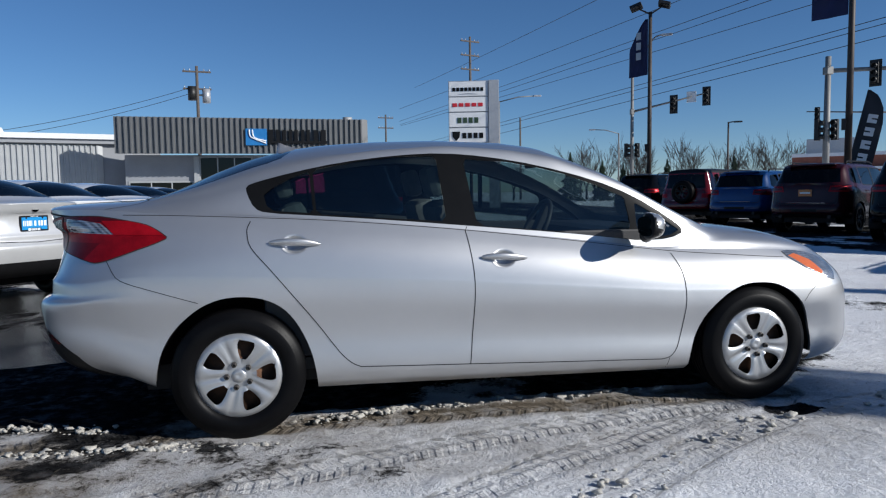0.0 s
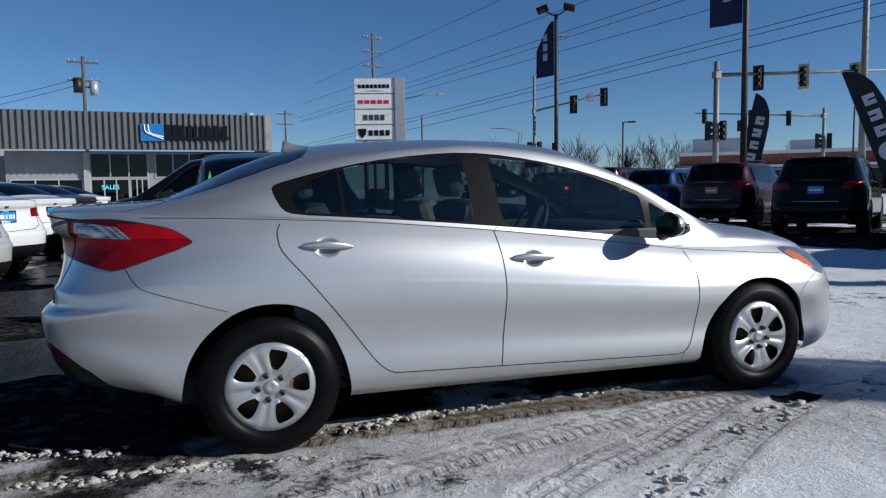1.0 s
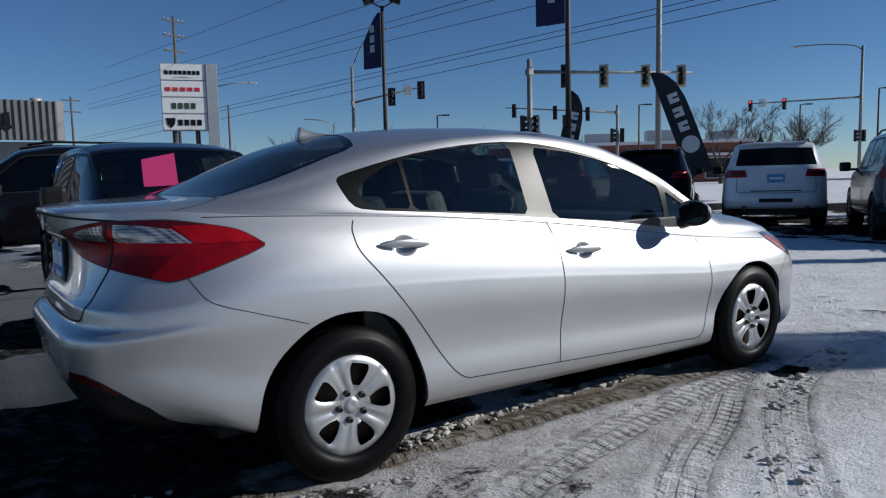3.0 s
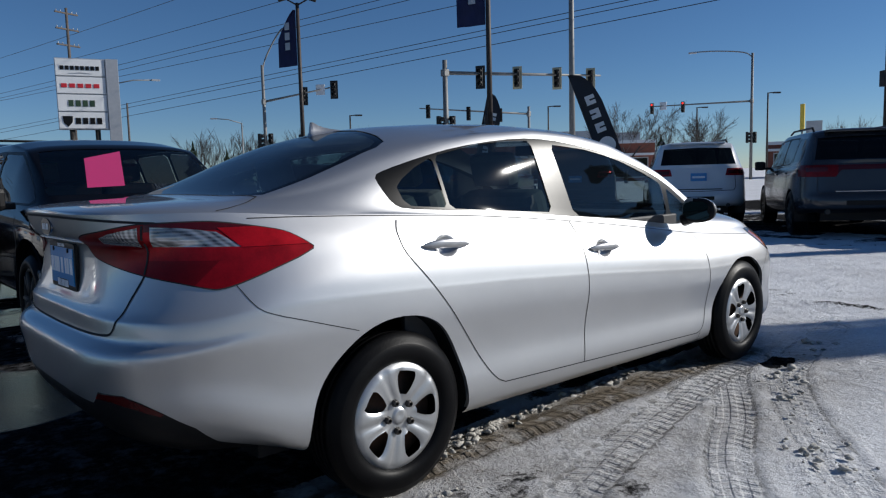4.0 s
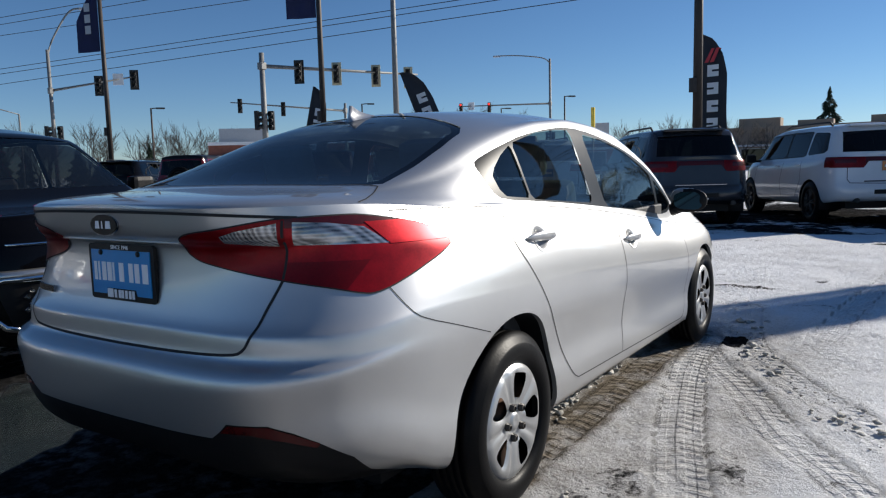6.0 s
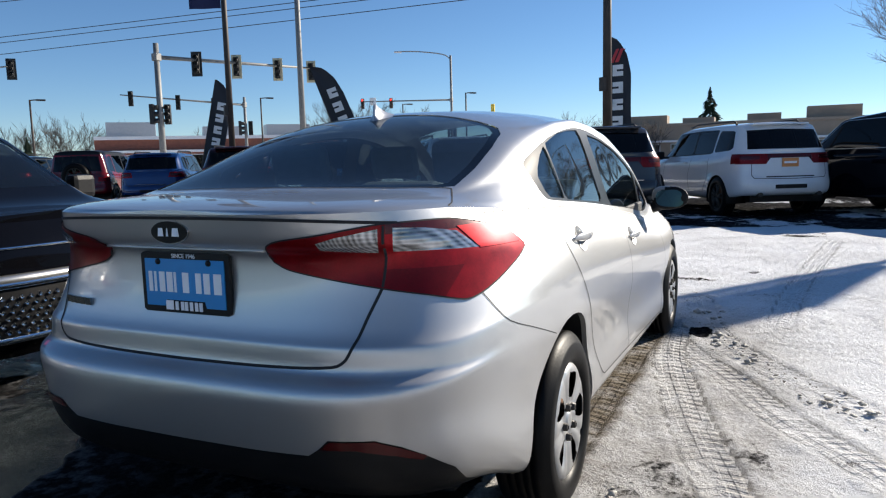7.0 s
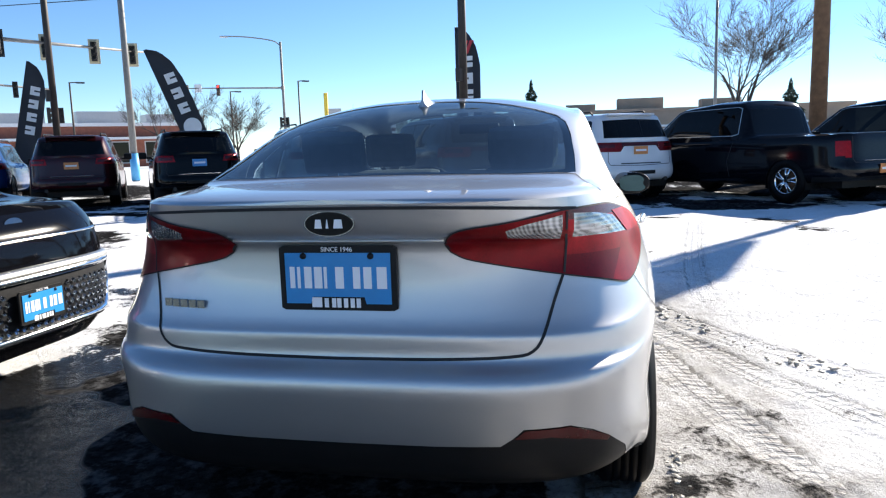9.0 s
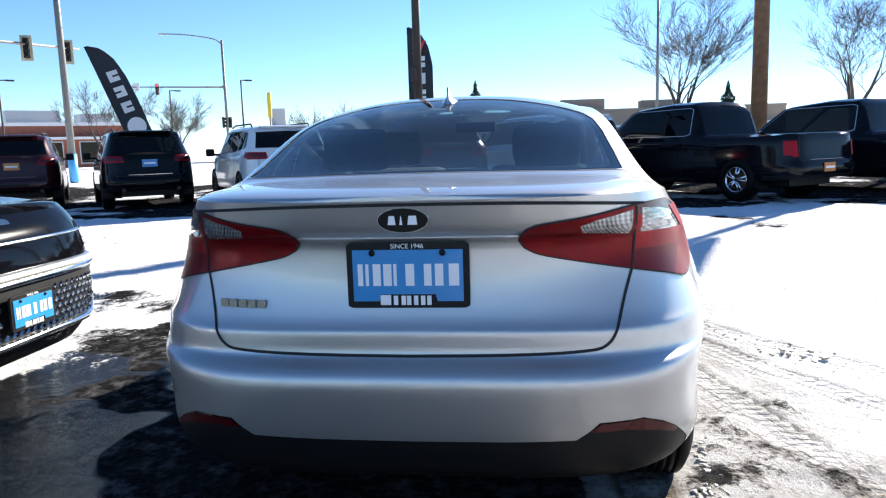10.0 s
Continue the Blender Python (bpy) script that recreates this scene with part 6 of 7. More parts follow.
def plain_sedan(label, paint, m, plate_mat, group):
    """A parked saloon seen from behind."""
    ob = thing("sedan_car", label, "car", m, group)
    sp = dict(SEDAN)
    sp.update(cols=20, fine=2, secs=20)
    low, up = vehicle_skins(sp)
    side, behind = surface(low)
    for cx in (0.0, 2.7):
        arch = [(cx + 0.36 * math.cos(a), 0.31 + 0.36 * math.sin(a)) for a in np.linspace(-0.35, math.pi + 0.35, 20)]
        low.take(arch, side_view, lambda v, n: v[1] < -0.4)
        v, f = [], []
        for i, (x, z) in enumerate(arch):
            v += [(x, -0.82, z), (x, -0.45, z)]
            if i:
                f.append((2 * i - 2, 2 * i, 2 * i + 1, 2 * i - 1))
        f.append(tuple(range(1, len(v), 2)))
        part("wheel_liner", mesh_of("wheel_liner", v, f), BLACKPLASTIC, ob)
        part("wheel_liner", mesh_of("wheel_liner", [(x, -y, z) for x, y, z in v], [q[::-1] for q in f]), BLACKPLASTIC, ob)
    steep = lambda v, n: n[1] < -0.45 and v[1] < -0.4  # noqa: E731
    for nm, poly in (("rear_window_pane", [(0.13, 1.07), (0.16, 1.17), (0.5, 1.285), (1.0, 1.33), (1.03, 1.0)]), ("front_window_pane", [(1.12, 0.99), (1.1, 1.33), (1.5, 1.27), (1.9, 1.15), (2.25, 0.95), (2.15, 0.90)])):
        mirror_pair(up.take(poly, side_view, steep), nm, DARKGLASS, ob, -0.004)
    sk = up.take([(-0.345, 0.1), (-0.345, -0.45), (-0.31, -0.60), (0.16, -0.52), (0.30, 0.1)], top_view, lambda v, n: v[0] < 0.6)
    part("rear_screen", sk.mesh("rear_screen", -0.003, "both"), DARKGLASS, ob)
    sk = up.take([(2.50, 0.1), (2.47, -0.5), (2.35, -0.63), (1.62, -0.52), (1.57, 0.1)], top_view, lambda v, n: v[0] > 1.2)
    part("windscreen", sk.mesh("windscreen", -0.003, "both"), DARKGLASS, ob)
    sk = low.take([(-0.42, 0.86), (-2, 0.86), (-2, 1.03), (-0.42, 0.98)], rear_view, lambda v, n: v[0] < -0.45)
    mirror_pair(sk, "tail_lamp", LENS_RED, ob, 0.004, "red rear lamp")
    sk = low.take([(0.1, 0.1), (-2, 0.1), (-2, 0.47), (0.1, 0.47)], rear_view, lambda v, n: v[0] < -0.5)
    part("lower_bumper", sk.mesh("lower_bumper", 0, "both"), BLACKPLASTIC, ob)
    part("lower_body", low.mesh("lower_body", 0, "both"), paint, ob)
    part("upper_body", up.mesh("upper_body", 0, "both"), paint, ob)
    seam("boot_gap", [(-0.55, 0.9), (-0.52, 0.74), (-0.44, 0.69), (0.0, 0.67)], behind, ob, 0.01)
    part("underbody", boxed(-0.4, 3.0, -0.6, 0.6, 0.19, 0.3), BLACKPLASTIC, ob)
    p, _ = behind(0.0, 0.88)
    advert_plate(ob, pose(p.x - 0.01, 0, 0.87, 0, 0, -90))
    part("badge", plate(ellipse(0.05, 0.05, 18), 0.006, "x", p.x - 0.045), CHROME, ob).data.transform(Matrix.Translation((0, 0, 1.04)))
    fs = alloy_set(0.2, 0.32, 0.2)
    for x in (0.0, 2.7):
        for y in (-0.75, 0.75):
            put_wheel(ob, x, y, 0.32, 0.2, 0.2, fs, WHEELSILVER, 10)
    return ob


lot = "sedans parked behind the silver car"
for x, y, p, lab, a in ((-3.15, 4.75, LIGHTGREY, "pale silver sedan with a blue plate parked on wet asphalt", 141), (-3.3, 7.7, WHITEPAINT, "white sedan with black rear windows on wet asphalt", 141), (-3.2, 10.9, WHITEPAINT, "white sedan parked second in line", 141),
                        (-3.2, 14.2, GREYPAINT, "dark grey sedan parked third in line", 141), (-3.2, 17.5, WHITEPAINT, "white sedan parked near the showroom", 141)):
    plain_sedan(lab, p, pose(x, y, 0, 0, 0, a), PLATE_BLUE, lot)


def nose_suv():
    """The dark compact SUV whose grille faces the silver sedan's flank."""
    sp = suv_spec(1.60, 1.86, -0.9, 2.65, 0.92, 1.03, 0.36, 1.0, nose=4.6)
    sp["rows"] = [(a, b, (0.2, 0.28, 0.40, 0.52, 0.60, 0.72, 0.82, 0.88, 0.93)[i], d, e, f) for i, (a, b, c, d, e, f) in enumerate(sp["rows"])]
    m = pose(0.57, 5.73, 0, 0, 0, -90)
    ob = suv("black compact suv with a wide mesh grille facing the sedan", BLACKPAINT, m, sp, "corner", None, rimmat=STEEL_DK, tyre=0.34, wheelbase=2.65, rails=False, lampz=(0.8, 0.775, 0.825))
    front = 2.65 + 0.92
    low, up = vehicle_skins(sp)
    from mathutils.bvhtree import BVHTree
    tree = BVHTree.FromPolygons(low.v, low.f)

    def ahead(y, z):
        h = tree.ray_cast(Vector((9, -abs(y), z)), Vector((-1, 0, 0)))
        return (h[0].x if h[0] else front - 0.3)
    # mesh grille: dark field, diamond studs, bright frame
    field = part("grille", mesh_of("grille", *grille_sheet(ahead)), BLACKPLASTIC, ob, "black mesh grille")
    stud = bmesh.new()
    bmesh.ops.create_cone(stud, segments=4, radius1=0.02, radius2=0.008, depth=0.02, cap_ends=True, matrix=pose(0, 0, 0, 0, 90, 0))
    me = bpy.data.meshes.new("stud")
    stud.to_mesh(me)
    stud.free()
    me.materials.append(CHROME)
    for i in range(-13, 14):
        for j in range(6):
            y, z = i * 0.05 + (0.025 if j % 2 else 0), 0.36 + j * 0.036
            if abs(y) > 0.60 + 0.1 * (z - 0.36) or (abs(y) < 0.19 and 0.38 < z < 0.56):
                continue
            s = part("stud", me, CHROME, field)
            s.matrix_basis = Matrix.Translation((ahead(y, z) + 0.012, y, z))
    ring = [(y, 0.315) for y in np.linspace(-0.62, 0.62, 25)] + [(0.69, 0.335), (0.735, 0.38), (0.76, 0.46), (0.765, 0.53), (0.745, 0.585)] + [(y, 0.61) for y in np.linspace(0.69, -0.69, 27)] + [(-0.745, 0.585), (-0.765, 0.53), (-0.76, 0.46), (-0.735, 0.38), (-0.69, 0.335), (-0.62, 0.315)]
    part("grille_frame", tube([(ahead(y, z) + 0.012, y, z) for y, z in ring], 0.021, 8), CHROME, ob, "bright chrome frame round the grille")
    part("grille_band", tube([(ahead(y, 0.63) + 0.004, y, 0.635 - 0.03 * max(0, abs(y) - 0.5)) for y in np.linspace(-0.74, 0.74, 27)], 0.03, 8), SATIN, ob, "satin silver band over the grille")
    part("bonnet_strip", tube([(ahead(y, 0.80) + 0.006, y, 0.80) for y in np.linspace(-0.66, 0.66, 27)], 0.008, 8), CHROME, ob, "chrome strip")
    advert_plate(ob, pose(ahead(0, 0.47) + 0.03, 0, 0.47, 0, 0, 90))
    b = part("badge", plate(ellipse(0.06, 0.03), 0.008, "x", ahead(0, 0.9) + 0.002), CHROME, ob)
    b.data.transform(Matrix.Translation((0, 0, 0.885)))
    for ch in ob.children:
        if ch.name.startswith("windscreen"):
            ch.data.materials[0] = SCREEN
    part("pink_sheet", plate([(-0.275, 1.15), (0.035, 1.16), (0.01, 1.46), (-0.285, 1.40)], 0.003, "x", 1.97), PINK, ob, "bright pink paper behind the windscreen")
    part("green_sticker", plate([(-0.68, 1.22), (-0.62, 1.22), (-0.64, 1.38), (-0.72, 1.38)], 0.003, "x", 1.95), GREENPAPER, ob, "green windscreen sticker")
    part("dashboard", boxed(1.95, 2.5, -0.7, 0.7, 0.8, 1.06, 0.06), DASH, ob)
    for y in (-0.38, 0.38):
        st = part("seat", boxed(0.95, 1.15, y - 0.25, y + 0.25, 0.5, 1.18, 0.06), DASH, ob)
        part("headrest", boxed(0.93, 1.05, y - 0.13, y + 0.13, 1.2, 1.38, 0.04), DASH, st)
    part("rear_bench", boxed(0.0, 0.2, -0.65, 0.65, 0.5, 1.2, 0.06), DASH, ob)
    return ob


def grille_sheet(ahead):
    v, f, n = [], [], 33
    for j, z in enumerate(np.linspace(0.33, 0.585, 8)):
        for y in np.linspace(-0.66 - 0.08 * j / 7, 0.66 + 0.08 * j / 7, n):
            v.append((ahead(y, z) + 0.006, y, z))
    for j in range(7):
        for i in range(n - 1):
            a = j * n + i
            f.append((a, a + 1, a + n + 1, a + n))
    return v, f


nose_suv()


# ---- showroom and workshop ----
def corrugated(p, q, z0, z1, pitch, depth, out):
    """A ribbed metal sheet from plan point p to q; out is the side that the ribs stand out to."""
    p, q, o = Vector((*p, 0)), Vector((*q, 0)), Vector((*out, 0)).normalized()
    L = (q - p).length
    d = (q - p) / L
    n = int(L / pitch)
    v, f = [], []
    for i in range(n):
        for s, k in ((0, 0), (0.55, 0), (0.65, 1), (0.9, 1)):
            w = p + d * (pitch * (i + s)) + o * depth * k
            v += [(w.x, w.y, z0), (w.x, w.y, z1)]
    w = p + d * L
    v += [(w.x, w.y, z0), (w.x, w.y, z1)]
    for i in range(len(v) // 2 - 1):
        f.append((2 * i, 2 * i + 2, 2 * i + 3, 2 * i + 1))
    return mesh_of("ribbed_sheet", v, f, smooth=False)


def oblong(p, q, depth, z0, z1, lift=0.0):
    """A box standing along the plan line p-q, going back by depth (to the left of p-q)."""
    a, b = Vector((*p, 0)), Vector((*q, 0))
    d = (b - a).normalized()
    n = Vector((-d.y, d.x, 0))
    bm = bmesh.new()
    c = [a, b, b + n * depth, a + n * depth]
    lo, hi = [bm.verts.new((v.x, v.y, z0)) for v in c], [bm.verts.new((v.x, v.y, z1)) for v in c]
    bm.faces.new(lo[::-1])
    bm.faces.new(hi)
    for i in range(4):
        j = (i + 1) % 4
        bm.faces.new((lo[i], lo[j], hi[j], hi[i]))
    return bm


def showroom():
    ob = thing("showroom", "low showroom with a ribbed grey metal fascia", "building", kind="structure")
    P, Q = Vector((-11.14, 46.45)), Vector((5.4, 47.6))
    d = (Q - P).normalized()
    n = Vector((-d.y, d.x))

    def at(s, back=0.0):
        w = P + d * s + n * back
        return (w.x, w.y)
    L = (Q - P).length
    part("fascia_core", oblong(at(0.05, 0.1), at(L - 0.05, 0.1), 0.5, 4.02, 6.36), RIBGREY, ob)
    part("fascia", corrugated(at(0), at(L), 4.0, 6.40, 0.37, 0.12, (-n.x, -n.y)), RIBGREY, ob, "ribbed grey metal fascia")
    part("fascia_return", corrugated(at(L, 0.0), at(L, 7.0), 4.0, 6.40, 0.37, 0.12, (d.x, d.y)), RIBGREY, ob)
    part("wall", oblong(at(0.3, 2.0), at(L - 0.3, 2.0), 12, 0, 4.0), WALLGREY, ob, "grey painted wall")
    for s0, s1, z0, z1, m in ((5.2, 8.6, 2.3, 3.8, DARKGLASS), (9.2, 12.4, 2.3, 3.8, DARKGLASS), (0.6, 4.6, 1.0, 2.1, DARKGLASS), (5.2, 7.4, 0.2, 2.1, DARKGLASS), (7.6, 8.6, 0.1, 2.1, DARKGLASS)):
        w = part("window", oblong(at(s0, 1.93), at(s1, 1.93), 0.05, z0, z1), m, ob)
        part("frame", oblong(at(s0 - 0.12, 1.95), at(s1 + 0.12, 1.95), 0.1, z0 - 0.12, z1 + 0.12), RIBLIGHT, w)
        for k in range(1, 3):
            s = s0 + (s1 - s0) * k / 3
            part("mullion", oblong(at(s - 0.04, 1.9), at(s + 0.04, 1.9), 0.05, z0, z1), RIBLIGHT, w)
    part("low_cladding", corrugated(at(0.3, 1.9), at(5.0, 1.9), 0.0, 0.95, 0.3, 0.06, (-n.x, -n.y)), RIBLIGHT, ob)
    part("pier", oblong(at(4.75, 1.7), at(5.1, 1.7), 0.4, 0, 3.9), RIBLIGHT, ob)
    # the blue emblem with two white curves, and the dark lettering as plain blocks
    ang = math.degrees(math.atan2(d.y, d.x))

    def sheet(name, s0, s1, z0, z1, m, back=-0.2):
        return part(name, oblong(at(s0, back), at(s1, back), 0.14, z0, z1), m, ob)
    sheet("emblem", 8.27, 9.68, 4.55, 5.67, SIGNBLUE)
    for k in (0, 1):
        pts = [(8.50 + 0.22 * k, 5.60), (8.54 + 0.22 * k, 5.22), (8.76 + 0.2 * k, 5.02 - 0.02 * k), (9.62, 4.68 + 0.16 * k)]
        part("emblem_curve", tube([(*at(s, -0.24), z) for s, z in curve_pts(pts, 5)], 0.045, 6), WHITE_INK, ob)
    for s0, w in ((9.76, 0.34), (10.30, 0.22), (10.72, 0.22), (11.14, 0.24), (11.52, 0.24), (11.98, 0.22), (12.36, 0.22), (12.86, 0.26), (13.34, 0.34)):
        sheet("letter_block", s0, s0 + w, 4.67, 5.62, SIGNDARK, -0.24)
    sheet("letter_block", 9.76, 13.75, 4.67, 4.86, SIGNDARK, -0.235)
    text_part("sales_sign", "SALES", 0.42, CYAN_SIGN, pose(*at(6.3, 1.86), 1.6, 90, 0, ang), ob, 0.01)
    # roof vent
    bm = tube([(*at(15.6, 2.5), 6.35), (*at(15.6, 2.5), 6.8)], 0.35, 12)
    part("roof_vent", bm, RIBLIGHT, ob)


def workshop():
    ob = thing("workshop", "light ribbed metal workshop hall with a white roof edge", "building", kind="structure")
    P, Q = Vector((-26, 46.0)), Vector((-12.0, 50.4))
    d = (Q - P).normalized()
    n = Vector((-d.y, d.x))
    part("wall", oblong(tuple(P + n * 0.15), tuple(Q + n * 0.15), 14, 0, 5.0), RIBLIGHT, ob)
    part("cladding", corrugated(tuple(P), tuple(Q - d * 0.8), 0, 4.75, 0.34, 0.1, (-n.x, -n.y)), RIBLIGHT, ob, "light ribbed cladding")
    part("dark_bay", oblong(tuple(Q - d * 0.8 + n * 0.1), tuple(Q + d * 3.0 + n * 0.1), 10, 0, 4.9), WALLGREY, ob)
    part("roof_edge", oblong(tuple(P - n * 0.5 - d), tuple(Q - n * 0.5 + d * 2.0), 15, 5.15, 5.5), ROOFWHITE, ob, "white roof edge")
    part("soffit", oblong(tuple(P - n * 0.3 - d), tuple(Q - n * 0.3 + d * 2.0), 14, 4.85, 5.15), WALLGREY, ob)
    part("roof_fan", tube([(-19.5, 50.5, 5.5), (-19.5, 50.5, 6.0)], [0.5, 0.3], 12), ROOFWHITE, ob)


def pylon_sign():
    """Free-standing sign of four white panels; brand marks are plain shapes."""
    m = pose(12.85, 47.95, 0, 0, 0, -16)
    ob = thing("pylon_sign", "tall white dealer sign of four stacked panels", "sign", m)
    part("side_mast", boxed(1.6, 2.35, -0.2, 0.4, 0, 9.3, 0.02), SIGGREY, ob, "silver cladding mast")
    part("back_panel", boxed(-1.35, 1.6, 0.0, 0.35, 4.75, 9.3, 0.02), SIGGREY, ob)
    for k, c in enumerate((SIGNDARK, SIGNRED, SIGNGREEN, SIGNDARK)):
        z1 = 9.22 - k * 1.12
        p = part("panel", boxed(-1.32, 1.56, -0.12, 0.0, z1 - 1.04, z1, 0.03), SIGWHITE, ob)
        zc = z1 - 0.55
        h = 0.13 if k in (0, 1) else 0.2
        n = (8, 5, 4, 4)[k]
        x0, x1 = ((-1.05, 1.3), (-1.05, 1.3), (-0.7, 0.95), (-0.35, 1.3))[k]
        for i in range(n):
            a = x0 + (x1 - x0) * i / n
            b = a + (x1 - x0) / n * 0.72
            part("mark", boxed(a, b, -0.15, -0.11, zc - h, zc + h, 0.01), c, p)
        if k == 0:
            part("wing_mark", plate([(-0.6, zc - 0.35), (0.1, zc - 0.27), (0.8, zc - 0.35), (0.1, zc - 0.33)], 0.03, "y", -0.15), SIGGREY, p)
        if k == 3:
            part("shield_mark", plate([(-1.1, zc + 0.3), (-0.5, zc + 0.3), (-0.55, zc - 0.1), (-0.8, zc - 0.38), (-1.05, zc - 0.1)], 0.03, "y", -0.15), c, p)
    for x in (-0.6, 0.9):
        part("post", tube([(x, 0.18, 0), (x, 0.18, 4.8)], 0.16, 10), STEEL_DK, ob)


# ---- poles, signals, flags, wires ----
def lot_lamp(x, y, top, flag=None, flagw=0.9, radius=0.09, group="lot lamps with flags", heads=True, face=215, z0=6.4, z1=8.9, hung=False):
    ob = thing("lot_lamp", "dark brown lamp pole of the car lot", "lamp post", pose(x, y, 0), group)
    part("pole", tube([(0, 0, 0.35), (0, 0, top)], [radius * 1.1, radius * 0.8], 12), POLE_DARK, ob)
    part("footing", tube([(0, 0, -0.05), (0, 0, 0.4)], 0.25, 14), SIGGREY, ob, "concrete footing")
    part("junction_box", boxed(-radius - 0.1, -radius + 0.02, -0.08, 0.08, 2.9, 3.25, 0.01), POLE_DARK, ob)
    if heads:
        for s in (-1, 1):
            a = part("lamp_arm", tube([(0, 0, top - 0.1), (0.5 * s, 0, top + 0.18)], 0.035, 8), POLE_DARK, ob)
            bm = boxed(-0.27, 0.27, -0.2, 0.2, -0.08, 0.08, 0.03)
            bmesh.ops.transform(bm, matrix=pose(0.62 * s, -0.05, top + 0.26, -20, 18 * s, 0), verts=bm.verts)
            part("flood_head", bm, SIGBLACK, a)
        ob.matrix_basis = pose(x, y, 0, 0, 0, -35)
    if flag:
        # a hanging banner with folds
        v, f, nu, nv = [], [], 12, 16
        t = math.radians(face) - (math.radians(-35) if heads else 0)
        dx, dy = math.cos(t), math.sin(t)
        for j in range(nv + 1):
            z = z0 + (z1 - z0) * j / nv
            wide = flagw * (min(1, 0.1 + 1.7 * j / nv) if hung else min(1, 0.12 + 1.5 * (1 - j / nv) ** 0.8))
            for i in range(nu + 1):
                s = radius + wide * i / nu
                fold = 0.05 * math.sin(9 * i / nu + 0.3 * j) * i / nu
                v.append((dx * s - dy * fold, dy * s + dx * fold, z - 0.1 * (i / nu) * (1 - j / nv)))
        for j in range(nv):
            for i in range(nu):
                a = j * (nu + 1) + i
                f.append((a, a + 1, a + nu + 2, a + nu + 1))
        b = part("banner", mesh_of("banner", v, f), flag, ob, "navy blue cloth banner")
        for k in range(3):
            zc = z0 + 0.7 + 0.45 * k
            s0, s1 = radius + 0.35 * flagw, radius + 0.6 * flagw
            q = [(dx * s0 - dy * 0.09, dy * s0 + dx * 0.09, zc), (dx * s1 - dy * 0.09, dy * s1 + dx * 0.09, zc - 0.03), (dx * s1 - dy * 0.09, dy * s1 + dx * 0.09, zc + 0.3), (dx * s0 - dy * 0.09, dy * s0 + dx * 0.09, zc + 0.33)]
            part("banner_mark", mesh_of("banner_mark", q, [(0, 1, 2, 3)], smooth=False), SIGGREY, b)
    return ob


def feather_flag(x, y, face, lean, top, label, marks, emblem=False, red=False):
    """A tall feather-shaped flag on a bent pole."""
    ob = thing("feather_flag", label, "flag", pose(x, y, 0, 0, 0, face))
    h = top - 0.4
    rot = pose(0, 0, 0.3, 0, lean, 0)
    bm = bmesh.new()
    n = 26
    # cloth as rows of quads between the straight and the curved edge, with folds
    right = table([(0.6, 0.82), (h - 2.0, 0.82), (h - 1.2, 0.80), (h - 0.62, 0.68), (h - 0.18, 0.42), (h - 0.01, 0.1), (h, 0.03)], 0.03)
    rows = []
    for j in range(n + 1):
        z = 0.7 + (h - 0.7) * j / n
        w = float(right(z))
        rows.append([bm.verts.new(rot @ Vector((w * i / 8, 0.03 * math.sin(5 * i / 8 + 0.5 * j), z))) for i in range(9)])
    for a, b in zip(rows, rows[1:]):
        for i in range(8):
            bm.faces.new((a[i], a[i + 1], b[i + 1], b[i])).smooth = True
    cloth = part("cloth", bm, FLAGBLACK, ob, "black feather-shaped cloth")
    edge = [(0.0, 0.0, 0.1), (0.0, 0, 0.7), (0.0, 0, h - 1.0), (0.0, 0, h)]
    part("flag_pole", tube([rot @ Vector(p) for p in edge], 0.018, 8), SIGBLACK, ob)
    part("base", tube([(0, 0, -0.05), (0, 0, 0.42)], [0.3, 0.03], 12), SIGBLACK, ob)
    for sgn in (-0.06, 0.06):
        for k in range(marks):
            zc = h - 1.1 - k * 0.52
            for z_, x0, x1 in ((0.10, 0.24, 0.58), (-0.10, 0.24, 0.58), (0.0, 0.24 + 0.2 * (k % 2), 0.38 + 0.2 * (k % 2))):
                hw = 0.07 if z_ else 0.06
                q = [rot @ Vector(p) for p in ((x0, sgn, zc + z_ - hw), (x1, sgn, zc + z_ - hw), (x1, sgn, zc + z_ + hw), (x0, sgn, zc + z_ + hw))]
                part("mark", mesh_of("mark", q, [(0, 1, 2, 3)], smooth=False), SIGWHITE, cloth)
        if emblem:
            zc = h - 1.1 - marks * 0.52 - 0.15
            q = [rot @ Vector((0.42 + 0.3 * math.cos(a), sgn, zc + 0.3 * math.sin(a))) for a in np.linspace(0, 2 * math.pi, 18, endpoint=False)]
            part("emblem", mesh_of("emblem", q, [tuple(range(18))], smooth=False), SIGWHITE, cloth)
        if red:
            for k in (0, 1):
                q = [rot @ Vector(p) for p in ((0.15 + 0.16 * k, sgn, h - 0.85), (0.27 + 0.16 * k, sgn, h - 0.85), (0.45 + 0.16 * k, sgn, h - 0.45), (0.36 + 0.14 * k, sgn, h - 0.45))]
                part("red_mark", mesh_of("red_mark", q, [(0, 1, 2, 3)], smooth=False), SIGNRED, cloth)
    return ob


